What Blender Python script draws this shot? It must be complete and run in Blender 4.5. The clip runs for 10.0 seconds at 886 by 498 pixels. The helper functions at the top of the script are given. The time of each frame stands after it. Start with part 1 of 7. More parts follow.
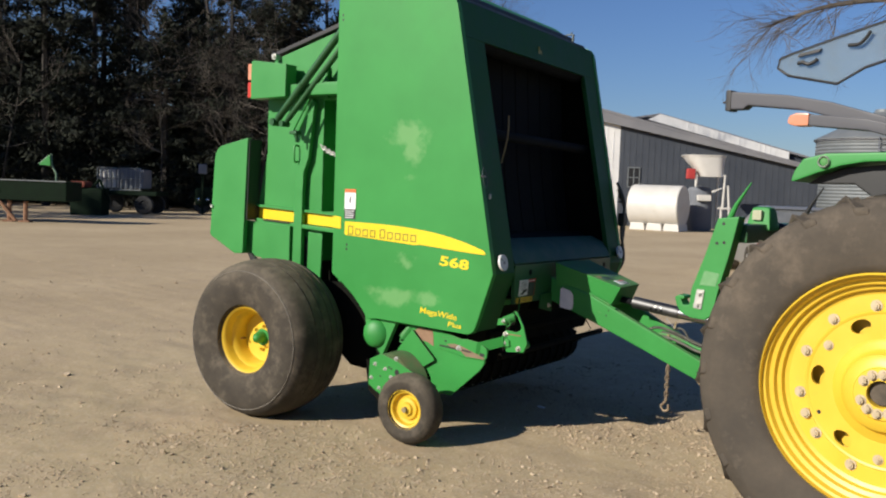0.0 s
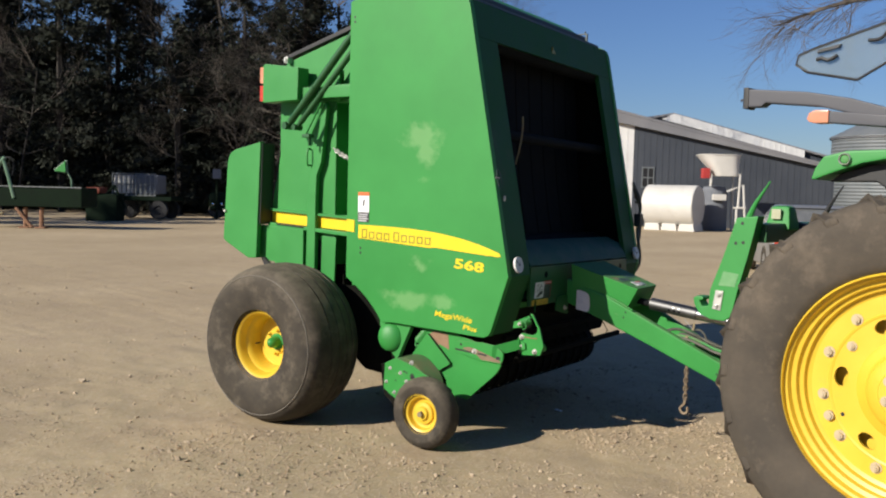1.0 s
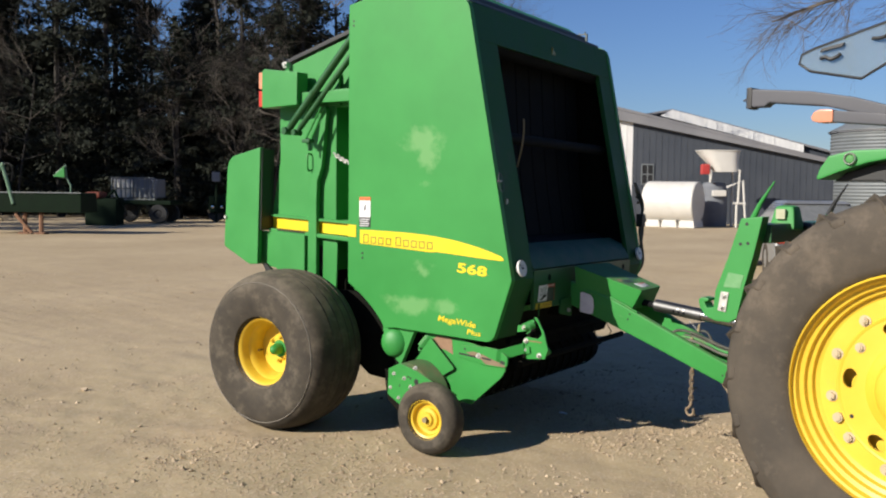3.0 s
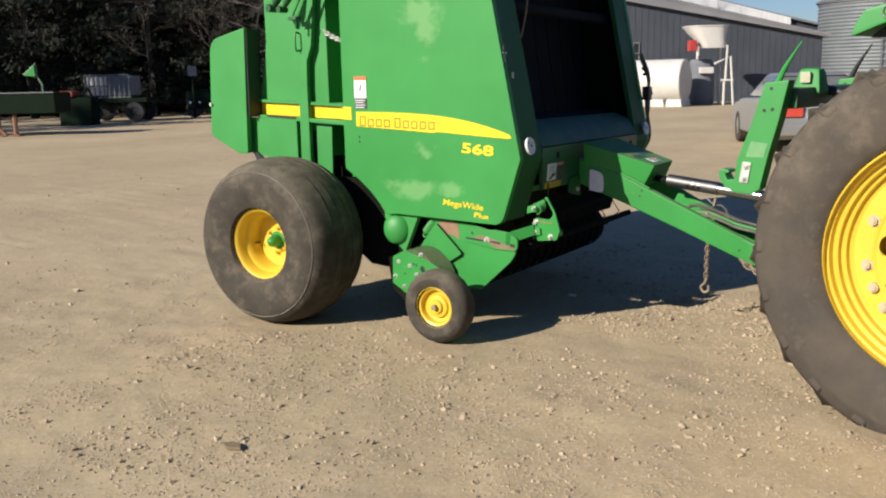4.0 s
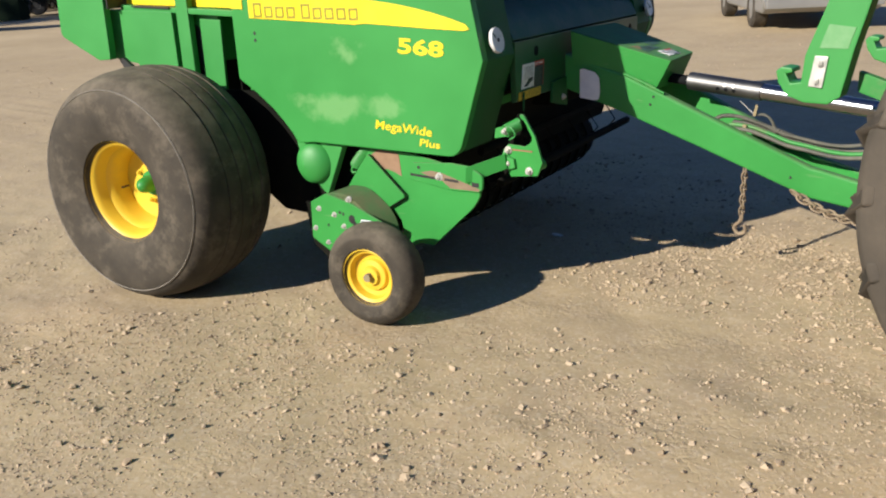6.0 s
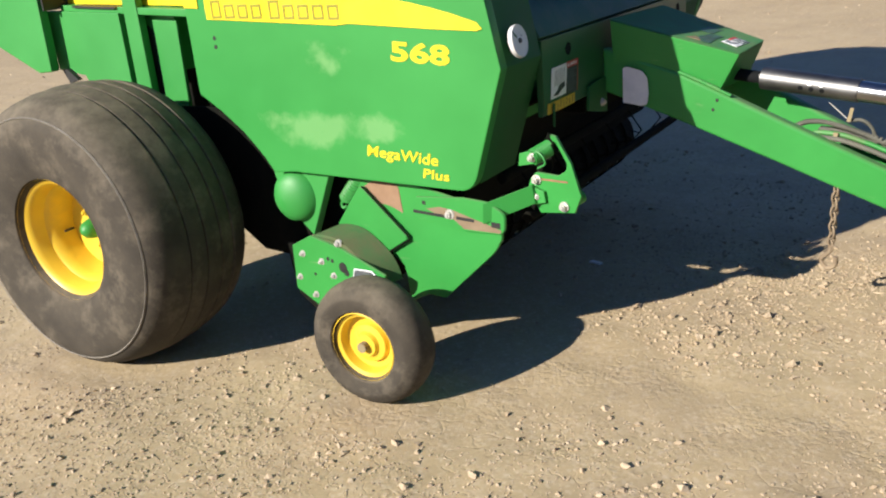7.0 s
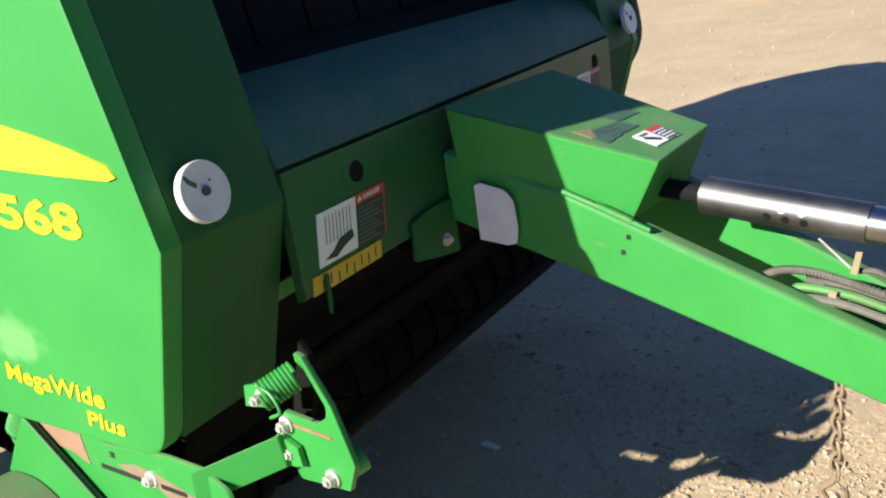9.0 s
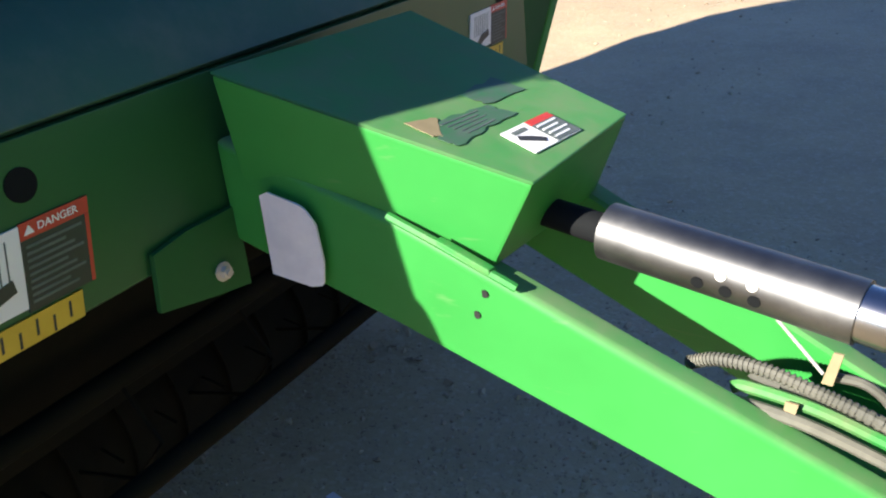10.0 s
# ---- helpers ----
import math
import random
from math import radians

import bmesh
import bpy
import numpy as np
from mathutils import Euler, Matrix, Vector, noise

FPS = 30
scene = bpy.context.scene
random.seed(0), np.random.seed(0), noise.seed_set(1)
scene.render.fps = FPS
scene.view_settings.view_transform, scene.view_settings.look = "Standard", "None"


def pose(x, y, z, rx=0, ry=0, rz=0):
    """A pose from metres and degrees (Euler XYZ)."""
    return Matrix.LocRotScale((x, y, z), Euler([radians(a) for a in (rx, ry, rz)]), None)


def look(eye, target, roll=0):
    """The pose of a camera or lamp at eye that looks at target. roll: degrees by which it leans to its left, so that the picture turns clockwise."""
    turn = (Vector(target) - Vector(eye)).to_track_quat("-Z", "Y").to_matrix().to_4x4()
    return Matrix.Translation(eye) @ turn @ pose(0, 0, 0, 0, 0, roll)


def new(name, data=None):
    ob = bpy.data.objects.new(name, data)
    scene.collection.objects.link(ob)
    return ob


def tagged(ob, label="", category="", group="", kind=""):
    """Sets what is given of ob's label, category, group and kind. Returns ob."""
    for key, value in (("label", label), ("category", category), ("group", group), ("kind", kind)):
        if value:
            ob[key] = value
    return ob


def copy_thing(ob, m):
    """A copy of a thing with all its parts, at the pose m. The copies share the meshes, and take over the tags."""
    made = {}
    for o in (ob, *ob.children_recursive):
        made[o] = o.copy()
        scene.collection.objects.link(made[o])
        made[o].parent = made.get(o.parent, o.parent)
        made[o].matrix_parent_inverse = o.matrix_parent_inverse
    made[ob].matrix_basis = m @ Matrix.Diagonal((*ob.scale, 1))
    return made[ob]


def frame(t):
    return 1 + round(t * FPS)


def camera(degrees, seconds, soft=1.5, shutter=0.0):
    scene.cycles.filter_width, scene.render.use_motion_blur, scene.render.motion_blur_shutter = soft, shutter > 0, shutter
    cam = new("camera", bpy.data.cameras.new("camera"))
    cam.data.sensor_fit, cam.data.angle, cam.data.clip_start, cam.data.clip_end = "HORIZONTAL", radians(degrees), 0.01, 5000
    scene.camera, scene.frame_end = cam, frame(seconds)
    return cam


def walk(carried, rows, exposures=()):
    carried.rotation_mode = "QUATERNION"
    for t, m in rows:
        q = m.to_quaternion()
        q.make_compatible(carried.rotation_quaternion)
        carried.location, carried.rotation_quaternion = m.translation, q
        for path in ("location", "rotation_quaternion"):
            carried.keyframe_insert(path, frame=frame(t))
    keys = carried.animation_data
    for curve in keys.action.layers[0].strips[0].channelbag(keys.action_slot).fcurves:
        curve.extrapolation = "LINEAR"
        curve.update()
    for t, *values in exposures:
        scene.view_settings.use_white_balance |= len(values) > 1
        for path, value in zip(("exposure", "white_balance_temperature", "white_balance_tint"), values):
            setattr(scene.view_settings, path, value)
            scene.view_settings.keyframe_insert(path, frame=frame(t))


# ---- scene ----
cam = camera(52.3, 10.0, soft=2.1)
PATH = [
    (0, (0.021, 0.532, 1.504), (-1.31, 2.018, 1.369), 2.1),
    (0.5, (0.015, 0.573, 1.497), (-1.326, 2.049, 1.347), 1.7),
    (1, (-0.014, 0.566, 1.503), (-1.369, 2.032, 1.372), 1.5),
    (1.5, (-0.026, 0.57, 1.514), (-1.379, 2.039, 1.401), 1.1),
    (2, (-0.016, 0.576, 1.529), (-1.365, 2.049, 1.423), 0.8),
    (3.3, (-0.086, 0.586, 1.532), (-1.441, 2.048, 1.369), 0.4),
    (3.5, (-0.145, 0.603, 1.513), (-1.492, 2.067, 1.31), -0.0),
    (4, (-0.303, 0.684, 1.462), (-1.612, 2.149, 1.087), -1.3),
    (4.5, (-0.455, 0.996, 1.414), (-1.742, 2.439, 0.902), -1.2),
    (5, (-0.667, 1.275, 1.389), (-1.923, 2.717, 0.802), -0.9),
    (5.5, (-0.944, 1.573, 1.402), (-2.164, 3.036, 0.791), -2.1),
    (5.7, (-1.031, 1.714, 1.387), (-2.254, 3.176, 0.782), -2.5),
    (6.8, (-1.63, 2.411, 1.434), (-2.862, 3.822, 0.734), -4.8),
    (7, (-1.676, 2.558, 1.419), (-2.933, 3.958, 0.74), -5.4),
    (7.5, (-1.787, 2.889, 1.431), (-3.094, 4.246, 0.761), -5.8),
    (8, (-1.96, 3.213, 1.4), (-3.25, 4.557, 0.672), -7.0),
    (8.5, (-2.015, 3.602, 1.382), (-3.295, 4.974, 0.689), -9.2),
    (9, (-2.08, 3.966, 1.387), (-3.373, 5.347, 0.738), -8.5),
    (9.5, (-2.235, 4.322, 1.35), (-3.461, 5.727, 0.629), -7.8),
    (10, (-2.325, 4.669, 1.317), (-3.534, 6.019, 0.471), -5.7),
]
walk(cam, [(t, look(eye, target, roll)) for t, eye, target, roll in PATH],
     exposures=[(0.0, 0.35), (2.0, 0.45), (4.5, 0.55), (5.5, 0.58), (7.0, 0.88), (7.5, 0.98), (8.5, 1.17), (9.3, 1.45), (10.0, 1.75)])

# ---- world and sun: clear winter afternoon, light travelling towards +y and a little +x ----
SUN_EL = radians(26.9)
SUN_WAY = Vector((0.218 * math.cos(SUN_EL), 0.976 * math.cos(SUN_EL), -math.sin(SUN_EL)))
world = bpy.data.worlds.new("sky")
scene.world = world
world.use_nodes = True
wn = world.node_tree.nodes
sky = wn.new("ShaderNodeTexSky")
sky.sky_type, sky.sun_disc = "NISHITA", False
sky.sun_elevation, sky.sun_rotation = SUN_EL, radians(192.6)
sky.air_density, sky.dust_density, sky.ozone_density = 1.25, 0.0, 4.0
wn["Background"].inputs["Strength"].default_value = 0.042
tint = wn.new("ShaderNodeMix")
tint.data_type, tint.blend_type = "RGBA", "MULTIPLY"
tint.inputs[0].default_value = 1.0
tint.inputs[7].default_value = (0.84, 1.03, 1.52, 1)
world.node_tree.links.new(sky.outputs[0], tint.inputs[6])
world.node_tree.links.new(tint.outputs[2], wn["Background"].inputs["Color"])
sun_data = bpy.data.lights.new("sun", "SUN")
sun_data.energy, sun_data.angle, sun_data.color = 5.0, radians(0.55), (1.0, 0.93, 0.82)
sun = new("sun", sun_data)
sun.rotation_euler = SUN_WAY.to_track_quat("-Z", "Y").to_euler()

# ---- the baler stands 9.5 degrees off the axes; its drawing units along and up, section by section, in metres ----
TURN = Matrix.Translation((-2.987, 5.0487, 0)) @ Matrix.Rotation(radians(9.471), 4, "Z") @ Matrix.Translation((2.9041, -4.9818, 0))
PANEL_SCALE = TURN @ Matrix(((0.8562, 0, 0, -0.4722), (0, 1, 0, 0), (0.003, -0.012, 0.9789, 0.0989), (0, 0, 0, 1)))
GATE_SCALE = TURN @ Matrix(((0.7804, 0.0804, 0, -1.1849), (0, 1, 0, 0), (0.0019, 0.001, 0.9352, 0.1047), (0, 0, 0, 1)))
PICKUP_SCALE = TURN @ Matrix(((0.858, 0.406, 0, -2.354), (0, 0.67, 0, 1.5586), (-0.065, 0.127, 1.004, -0.822), (0, 0, 0, 1)))
drawn_in = [None]

# ---- materials ----
def shader(name, rough=0.5, metal=0.0, spec=0.5):
    m = bpy.data.materials.new(name)
    m.use_nodes = True
    nt = m.node_tree
    b = nt.nodes["Principled BSDF"]
    b.inputs["Roughness"].default_value = rough
    b.inputs["Metallic"].default_value = metal
    b.inputs["Specular IOR Level"].default_value = spec
    return m, nt, b


def node(nt, kind, **settings):
    n = nt.nodes.new(kind)
    for k, v in settings.items():
        if k in n.inputs:
            n.inputs[k].default_value = v
    return n


def noise_of(nt, vec, scale, detail=4.0, rough=0.6):
    n = node(nt, "ShaderNodeTexNoise", Scale=scale, Detail=detail, Roughness=rough)
    nt.links.new(vec, n.inputs["Vector"])
    return n.outputs["Fac"]


def ranged(nt, fac, a, b, c=0.0, d=1.0):
    n = nt.nodes.new("ShaderNodeMapRange")
    nt.links.new(fac, n.inputs[0])
    for i, v in enumerate((a, b, c, d)):
        n.inputs[i + 1].default_value = v
    return n.outputs[0]


def mixed(nt, fac, a, b):
    n = nt.nodes.new("ShaderNodeMix")
    n.data_type = "RGBA"
    if isinstance(fac, float):
        n.inputs[0].default_value = fac
    else:
        nt.links.new(fac, n.inputs[0])
    for sock, v in ((n.inputs[6], a), (n.inputs[7], b)):
        if isinstance(v, tuple):
            sock.default_value = (*v, 1)
        else:
            nt.links.new(v, sock)
    return n.outputs[2]


def bumped(nt, b, height, strength, distance):
    n = nt.nodes.new("ShaderNodeBump")
    n.inputs["Strength"].default_value = strength
    n.inputs["Distance"].default_value = distance
    nt.links.new(height, n.inputs["Height"])
    nt.links.new(n.outputs[0], b.inputs["Normal"])


def coords(nt):
    return nt.nodes.new("ShaderNodeTexCoord").outputs["Object"]


def surface(name, low, high, rough=0.6, metal=0.0, scale=6.0, fine=60.0, bump=0.15, depth=0.004, dirt=None, dirt_amount=0.5, spec=0.5, settled=None):
    """Two colours mixed by coarse and fine noise, with optional dirt in patches and a fine relief."""
    m, nt, b = shader(name, rough, metal, spec)
    v = coords(nt)
    coarse, grain = noise_of(nt, v, scale), noise_of(nt, v, fine, 5.0, 0.7)
    col = mixed(nt, ranged(nt, coarse, 0.3, 0.7), low, high)
    col = mixed(nt, ranged(nt, grain, 0.35, 0.75, 0.0, 0.35), col, low)
    if dirt:
        patch = noise_of(nt, v, scale * 0.7 + 0.3, 6.0, 0.72)
        col = mixed(nt, ranged(nt, patch, 0.62 - 0.25 * dirt_amount, 0.8, 0.0, min(1.0, 0.4 + dirt_amount)), col, dirt)
    if settled:
        split = nt.nodes.new("ShaderNodeSeparateXYZ")
        nt.links.new(nt.nodes.new("ShaderNodeNewGeometry").outputs["Normal"], split.inputs[0])
        lying = nt.nodes.new("ShaderNodeMath")
        lying.operation = "MULTIPLY"
        nt.links.new(ranged(nt, split.outputs[2], 0.1, 0.85), lying.inputs[0])
        nt.links.new(ranged(nt, noise_of(nt, v, 16.0, 6.0, 0.7), 0.3, 0.7, 0.1, 0.75), lying.inputs[1])
        col = mixed(nt, lying.outputs[0], col, settled)
    nt.links.new(col, b.inputs["Base Color"])
    nt.links.new(ranged(nt, coarse, 0.2, 0.8, rough * 0.85, min(1.0, rough * 1.2)), b.inputs["Roughness"])
    if bump:
        bumped(nt, b, grain, bump, depth)
    return m


GREEN, GREEN_HI = (0.022, 0.20, 0.034), (0.030, 0.245, 0.045)
mat_green = surface("green paint", GREEN, GREEN_HI, rough=0.48, scale=3, fine=90, bump=0.03, depth=0.001)
mat_green_dusty = surface("dusty green paint", GREEN, GREEN_HI, rough=0.6, scale=5, fine=70, bump=0.06, depth=0.002, dirt=(0.20, 0.17, 0.11), dirt_amount=0.45)
# base darkened and blued for shade and sky reflection; the patches are dust
mat_green_apron = surface("dusty green sheet with shade in its base", (0.020, 0.083, 0.050), (0.030, 0.108, 0.068), rough=0.65, scale=7, fine=60, bump=0.05, depth=0.002, dirt=(0.082, 0.118, 0.084), dirt_amount=0.7)
# the machine's green, darkened: the front's shade is put into these two colours
mat_green_shaded = surface("dusty green sheet with shade in its colour", (0.011, 0.082, 0.021), (0.016, 0.105, 0.028), spec=0.25, rough=0.6, scale=4, fine=70, bump=0.05, depth=0.002, dirt=(0.055, 0.075, 0.05), dirt_amount=0.4)
mat_green_gloss = surface("glossy green sheet with shade in its colour", (0.009, 0.068, 0.019), (0.013, 0.088, 0.024), rough=0.42, scale=4, fine=70, bump=0.02, depth=0.001)
mat_green_dark = surface("dark green cylinder paint", (0.012, 0.07, 0.02), (0.018, 0.10, 0.028), rough=0.4, bump=0.03, depth=0.001)
mat_yellow = surface("yellow wheel paint", (0.62, 0.41, 0.030), (0.69, 0.47, 0.040), rough=0.4, scale=5, fine=80, bump=0.04, depth=0.001, dirt=(0.42, 0.30, 0.08), dirt_amount=0.15)
mat_decal = surface("yellow decal", (0.72, 0.52, 0.015), (0.78, 0.57, 0.020), rough=0.35, bump=0.0)
mat_olive = surface("olive decal print", (0.22, 0.21, 0.02), (0.26, 0.24, 0.03), rough=0.4, bump=0.0)
mat_rubber = surface("dusty tyre rubber", (0.032, 0.027, 0.021), (0.070, 0.059, 0.045), rough=0.85, scale=9, fine=110, bump=0.25, depth=0.003, dirt=(0.165, 0.138, 0.102), dirt_amount=0.5, spec=0.3, settled=(0.19, 0.16, 0.115))
mat_scuff = surface("scuffed pale rubber edge", (0.12, 0.105, 0.085), (0.24, 0.215, 0.18), rough=0.85, scale=14, fine=90, bump=0.2)
mat_rubber_old = surface("brown dusted tractor rubber", (0.055, 0.047, 0.038), (0.10, 0.083, 0.064), rough=0.85, scale=4, fine=45, bump=0.25, depth=0.005, dirt=(0.20, 0.16, 0.12), dirt_amount=0.4, spec=0.25)
mat_belt = surface("black baler belt", (0.005, 0.006, 0.007), (0.010, 0.011, 0.012), spec=0.12, rough=0.8, scale=7, fine=120, bump=0.2, depth=0.002)
mat_black = surface("black plastic", (0.010, 0.010, 0.011), (0.018, 0.018, 0.018), rough=0.5, bump=0.05)
mat_hose = surface("dusty black hose", (0.055, 0.056, 0.046), (0.15, 0.145, 0.115), rough=0.7, scale=12, bump=0.1)
mat_steel = surface("worn bare steel", (0.11, 0.11, 0.112), (0.20, 0.20, 0.20), rough=0.46, metal=1.0, scale=8, fine=120, bump=0.06, depth=0.001)
mat_peeled = surface("peeled label film", (0.030, 0.12, 0.045), (0.075, 0.105, 0.085), rough=0.5, scale=45, fine=150, bump=0.1, depth=0.001)
mat_zinc = surface("zinc bolt", (0.46, 0.45, 0.42), (0.60, 0.58, 0.54), rough=0.4, metal=0.45, scale=30, bump=0.05)
mat_brown_bolt = surface("dusty bolt head", (0.42, 0.34, 0.22), (0.54, 0.45, 0.31), rough=0.6, metal=0.3, scale=30, bump=0.05)
mat_rust = surface("surface rust", (0.16, 0.075, 0.04), (0.30, 0.17, 0.10), rough=0.85, scale=20, fine=120, bump=0.2, depth=0.002)
mat_chain = surface("dusty tan-brown chain steel", (0.20, 0.15, 0.10), (0.32, 0.25, 0.17), rough=0.7, metal=0.3, scale=30, fine=120, bump=0.1, depth=0.001)
mat_reflector = surface("weathered white reflector", (0.55, 0.55, 0.55), (0.75, 0.75, 0.74), rough=0.35, scale=12, bump=0.03, dirt=(0.22, 0.22, 0.21), dirt_amount=0.35)
mat_white = surface("white label", (0.70, 0.70, 0.71), (0.80, 0.80, 0.80), rough=0.45, bump=0.0)
mat_white_worn = surface("creased white label", (0.60, 0.61, 0.66), (0.78, 0.78, 0.80), rough=0.5, scale=14, fine=40, bump=0.2, depth=0.003)
mat_print = surface("black label print", (0.02, 0.02, 0.02), (0.035, 0.035, 0.035), rough=0.5, bump=0.0)
mat_red_label = surface("red label", (0.42, 0.03, 0.02), (0.50, 0.045, 0.03), rough=0.45, bump=0.0)
mat_grey_label = surface("peeling grey label", (0.06, 0.08, 0.08), (0.12, 0.14, 0.13), rough=0.6, scale=20, bump=0.1)
mat_scrape = surface("tan residue", (0.20, 0.16, 0.085), (0.27, 0.22, 0.13), rough=0.8, scale=20, bump=0.1)
mat_grey_plastic = surface("grey cab plastic", (0.050, 0.051, 0.062), (0.068, 0.069, 0.080), rough=0.55, scale=4, bump=0.04)
mat_amber = surface("amber lamp lens", (0.56, 0.22, 0.13), (0.64, 0.29, 0.18), rough=0.25, bump=0.0)
mat_red_lens = surface("red lamp lens", (0.45, 0.05, 0.03), (0.55, 0.07, 0.05), rough=0.2, bump=0.0)
mat_chrome = surface("chrome ring", (0.70, 0.70, 0.70), (0.80, 0.80, 0.80), rough=0.15, metal=1.0, bump=0.0)


def faded_panel():
    """Green sheet with chalky sun-bleached blotches in a few places."""
    m, nt, b = shader("sun-bleached green sheet", 0.5, 0.0, 0.35)
    v = coords(nt)
    coarse, grain = noise_of(nt, v, 2.2), noise_of(nt, v, 90.0)
    col = mixed(nt, ranged(nt, coarse, 0.3, 0.7), GREEN, GREEN_HI)
    total = None
    swirl = node(nt, "ShaderNodeTexNoise", Scale=7.0, Detail=5.0, Roughness=0.65)
    nt.links.new(v, swirl.inputs["Vector"])
    shift = nt.nodes.new("ShaderNodeVectorMath")
    shift.operation = "MULTIPLY_ADD"
    nt.links.new(swirl.outputs["Color"], shift.inputs[0])
    shift.inputs[1].default_value = (0.22, 0.22, 0.15)
    shift.inputs[2].default_value = (-0.11, -0.11, -0.075)
    bent = nt.nodes.new("ShaderNodeVectorMath")
    nt.links.new(v, bent.inputs[0])
    nt.links.new(shift.outputs[0], bent.inputs[1])
    for x, z, sx, sz, amount in ((-3.94, 1.825, 0.30, 0.15, 1.0), (-3.90, 1.73, 0.15, 0.16, 0.85), (-4.00, 0.812, 0.36, 0.105, 0.9), (-3.74, 0.818, 0.20, 0.095, 0.95), (-4.20, 0.838, 0.20, 0.06, 0.75), (-3.95, 1.045, 0.14, 0.09, 0.75), (-3.91, 1.58, 0.17, 0.07, 0.5)):
        sub = nt.nodes.new("ShaderNodeVectorMath")
        sub.operation = "SUBTRACT"
        nt.links.new(bent.outputs[0], sub.inputs[0])
        sub.inputs[1].default_value = PANEL_SCALE @ Vector((x, 4.58, z))
        mul = nt.nodes.new("ShaderNodeVectorMath")
        mul.operation = "MULTIPLY"
        nt.links.new(sub.outputs[0], mul.inputs[0])
        mul.inputs[1].default_value = (1.18 / sx, 0.0, 1 / sz)
        ln = nt.nodes.new("ShaderNodeVectorMath")
        ln.operation = "LENGTH"
        nt.links.new(mul.outputs[0], ln.inputs[0])
        near = ranged(nt, ln.outputs["Value"], 0.15, 1.0, amount, 0.0)
        if total is None:
            total = near
        else:
            add = nt.nodes.new("ShaderNodeMath")
            add.operation = "MAXIMUM"
            nt.links.new(total, add.inputs[0])
            nt.links.new(near, add.inputs[1])
            total = add.outputs[0]
    blot = noise_of(nt, v, 11.0, 6.0, 0.62)
    prod = nt.nodes.new("ShaderNodeMath")
    prod.operation = "MULTIPLY"
    nt.links.new(total, prod.inputs[0])
    nt.links.new(blot, prod.inputs[1])
    mask = ranged(nt, prod.outputs[0], 0.20, 0.40, 0.0, 0.55)
    col = mixed(nt, mask, col, (0.17, 0.34, 0.13))
    nt.links.new(col, b.inputs["Base Color"])
    nt.links.new(ranged(nt, coarse, 0.2, 0.8, 0.46, 0.58), b.inputs["Roughness"])
    bumped(nt, b, grain, 0.03, 0.001)
    return m


mat_panel = faded_panel()


def glass(name, tint, rough=0.03):
    m, nt, b = shader(name, rough)
    b.inputs["Base Color"].default_value = (*tint, 1)
    b.inputs["Transmission Weight"].default_value = 1.0
    b.inputs["IOR"].default_value = 1.45
    return m


mat_glass = glass("tinted cab glass", (0.36, 0.43, 0.47), 0.06)
mat_glass.node_tree.nodes["Principled BSDF"].inputs["Transmission Weight"].default_value = 0.80
# near-black: the shade in and under the baler is put into this colour
mat_shade_steel = surface("worn steel with shade in its colour", (0.004, 0.005, 0.004), (0.009, 0.009, 0.007), rough=0.9, spec=0.08, scale=8, fine=60, bump=0.1, dirt=(0.018, 0.014, 0.010), dirt_amount=0.3)


def settled_dust():
    """Green paint with grey-tan dust lying on what faces up, and rubbed scratches."""
    m, nt, b = shader("green paint under settled dust", 0.55, 0.0, 0.4)
    v = coords(nt)
    coarse, grain = noise_of(nt, v, 4.0), noise_of(nt, v, 70.0, 5.0, 0.7)
    col = mixed(nt, ranged(nt, coarse, 0.3, 0.7), GREEN, GREEN_HI)
    split = nt.nodes.new("ShaderNodeSeparateXYZ")
    nt.links.new(nt.nodes.new("ShaderNodeNewGeometry").outputs["Normal"], split.inputs[0])
    lying = nt.nodes.new("ShaderNodeMath")
    lying.operation = "MULTIPLY"
    nt.links.new(ranged(nt, split.outputs[2], 0.25, 0.92), lying.inputs[0])
    nt.links.new(ranged(nt, noise_of(nt, v, 13.0, 5.0, 0.65), 0.28, 0.68, 0.10, 0.48), lying.inputs[1])
    col = mixed(nt, lying.outputs[0], col, (0.21, 0.20, 0.14))
    stretch = nt.nodes.new("ShaderNodeMapping")
    stretch.inputs["Scale"].default_value = (6.0, 30.0, 45.0)
    nt.links.new(v, stretch.inputs["Vector"])
    col = mixed(nt, ranged(nt, noise_of(nt, stretch.outputs[0], 1.0, 3.0, 0.6), 0.66, 0.78, 0.0, 0.35), col, (0.17, 0.26, 0.12))
    nt.links.new(col, b.inputs["Base Color"])
    nt.links.new(ranged(nt, lying.outputs[0], 0.0, 0.6, 0.45, 0.85), b.inputs["Roughness"])
    bumped(nt, b, grain, 0.06, 0.0015)
    return m


mat_green_settled = settled_dust()
mat_cam = surface("mud-caked green sheet", (0.022, 0.13, 0.03), (0.05, 0.11, 0.04), rough=0.8, scale=9, fine=70, bump=0.25, depth=0.004, dirt=(0.12, 0.082, 0.046), dirt_amount=1.0)
mat_worn = surface("rubbed brown primer", (0.20, 0.115, 0.065), (0.27, 0.17, 0.105), rough=0.8, scale=14, fine=90, bump=0.1, depth=0.002)
mat_mud = surface("dried brown mud", (0.16, 0.115, 0.07), (0.23, 0.17, 0.11), rough=0.95, scale=25, fine=140, bump=0.3, depth=0.002)


# ---- building helpers ----
def thing(name, at, label, category, group="", kind=""):
    e = new(name)
    e.location = at
    e.empty_display_size = 0.2
    return tagged(e, label, category, group, kind)


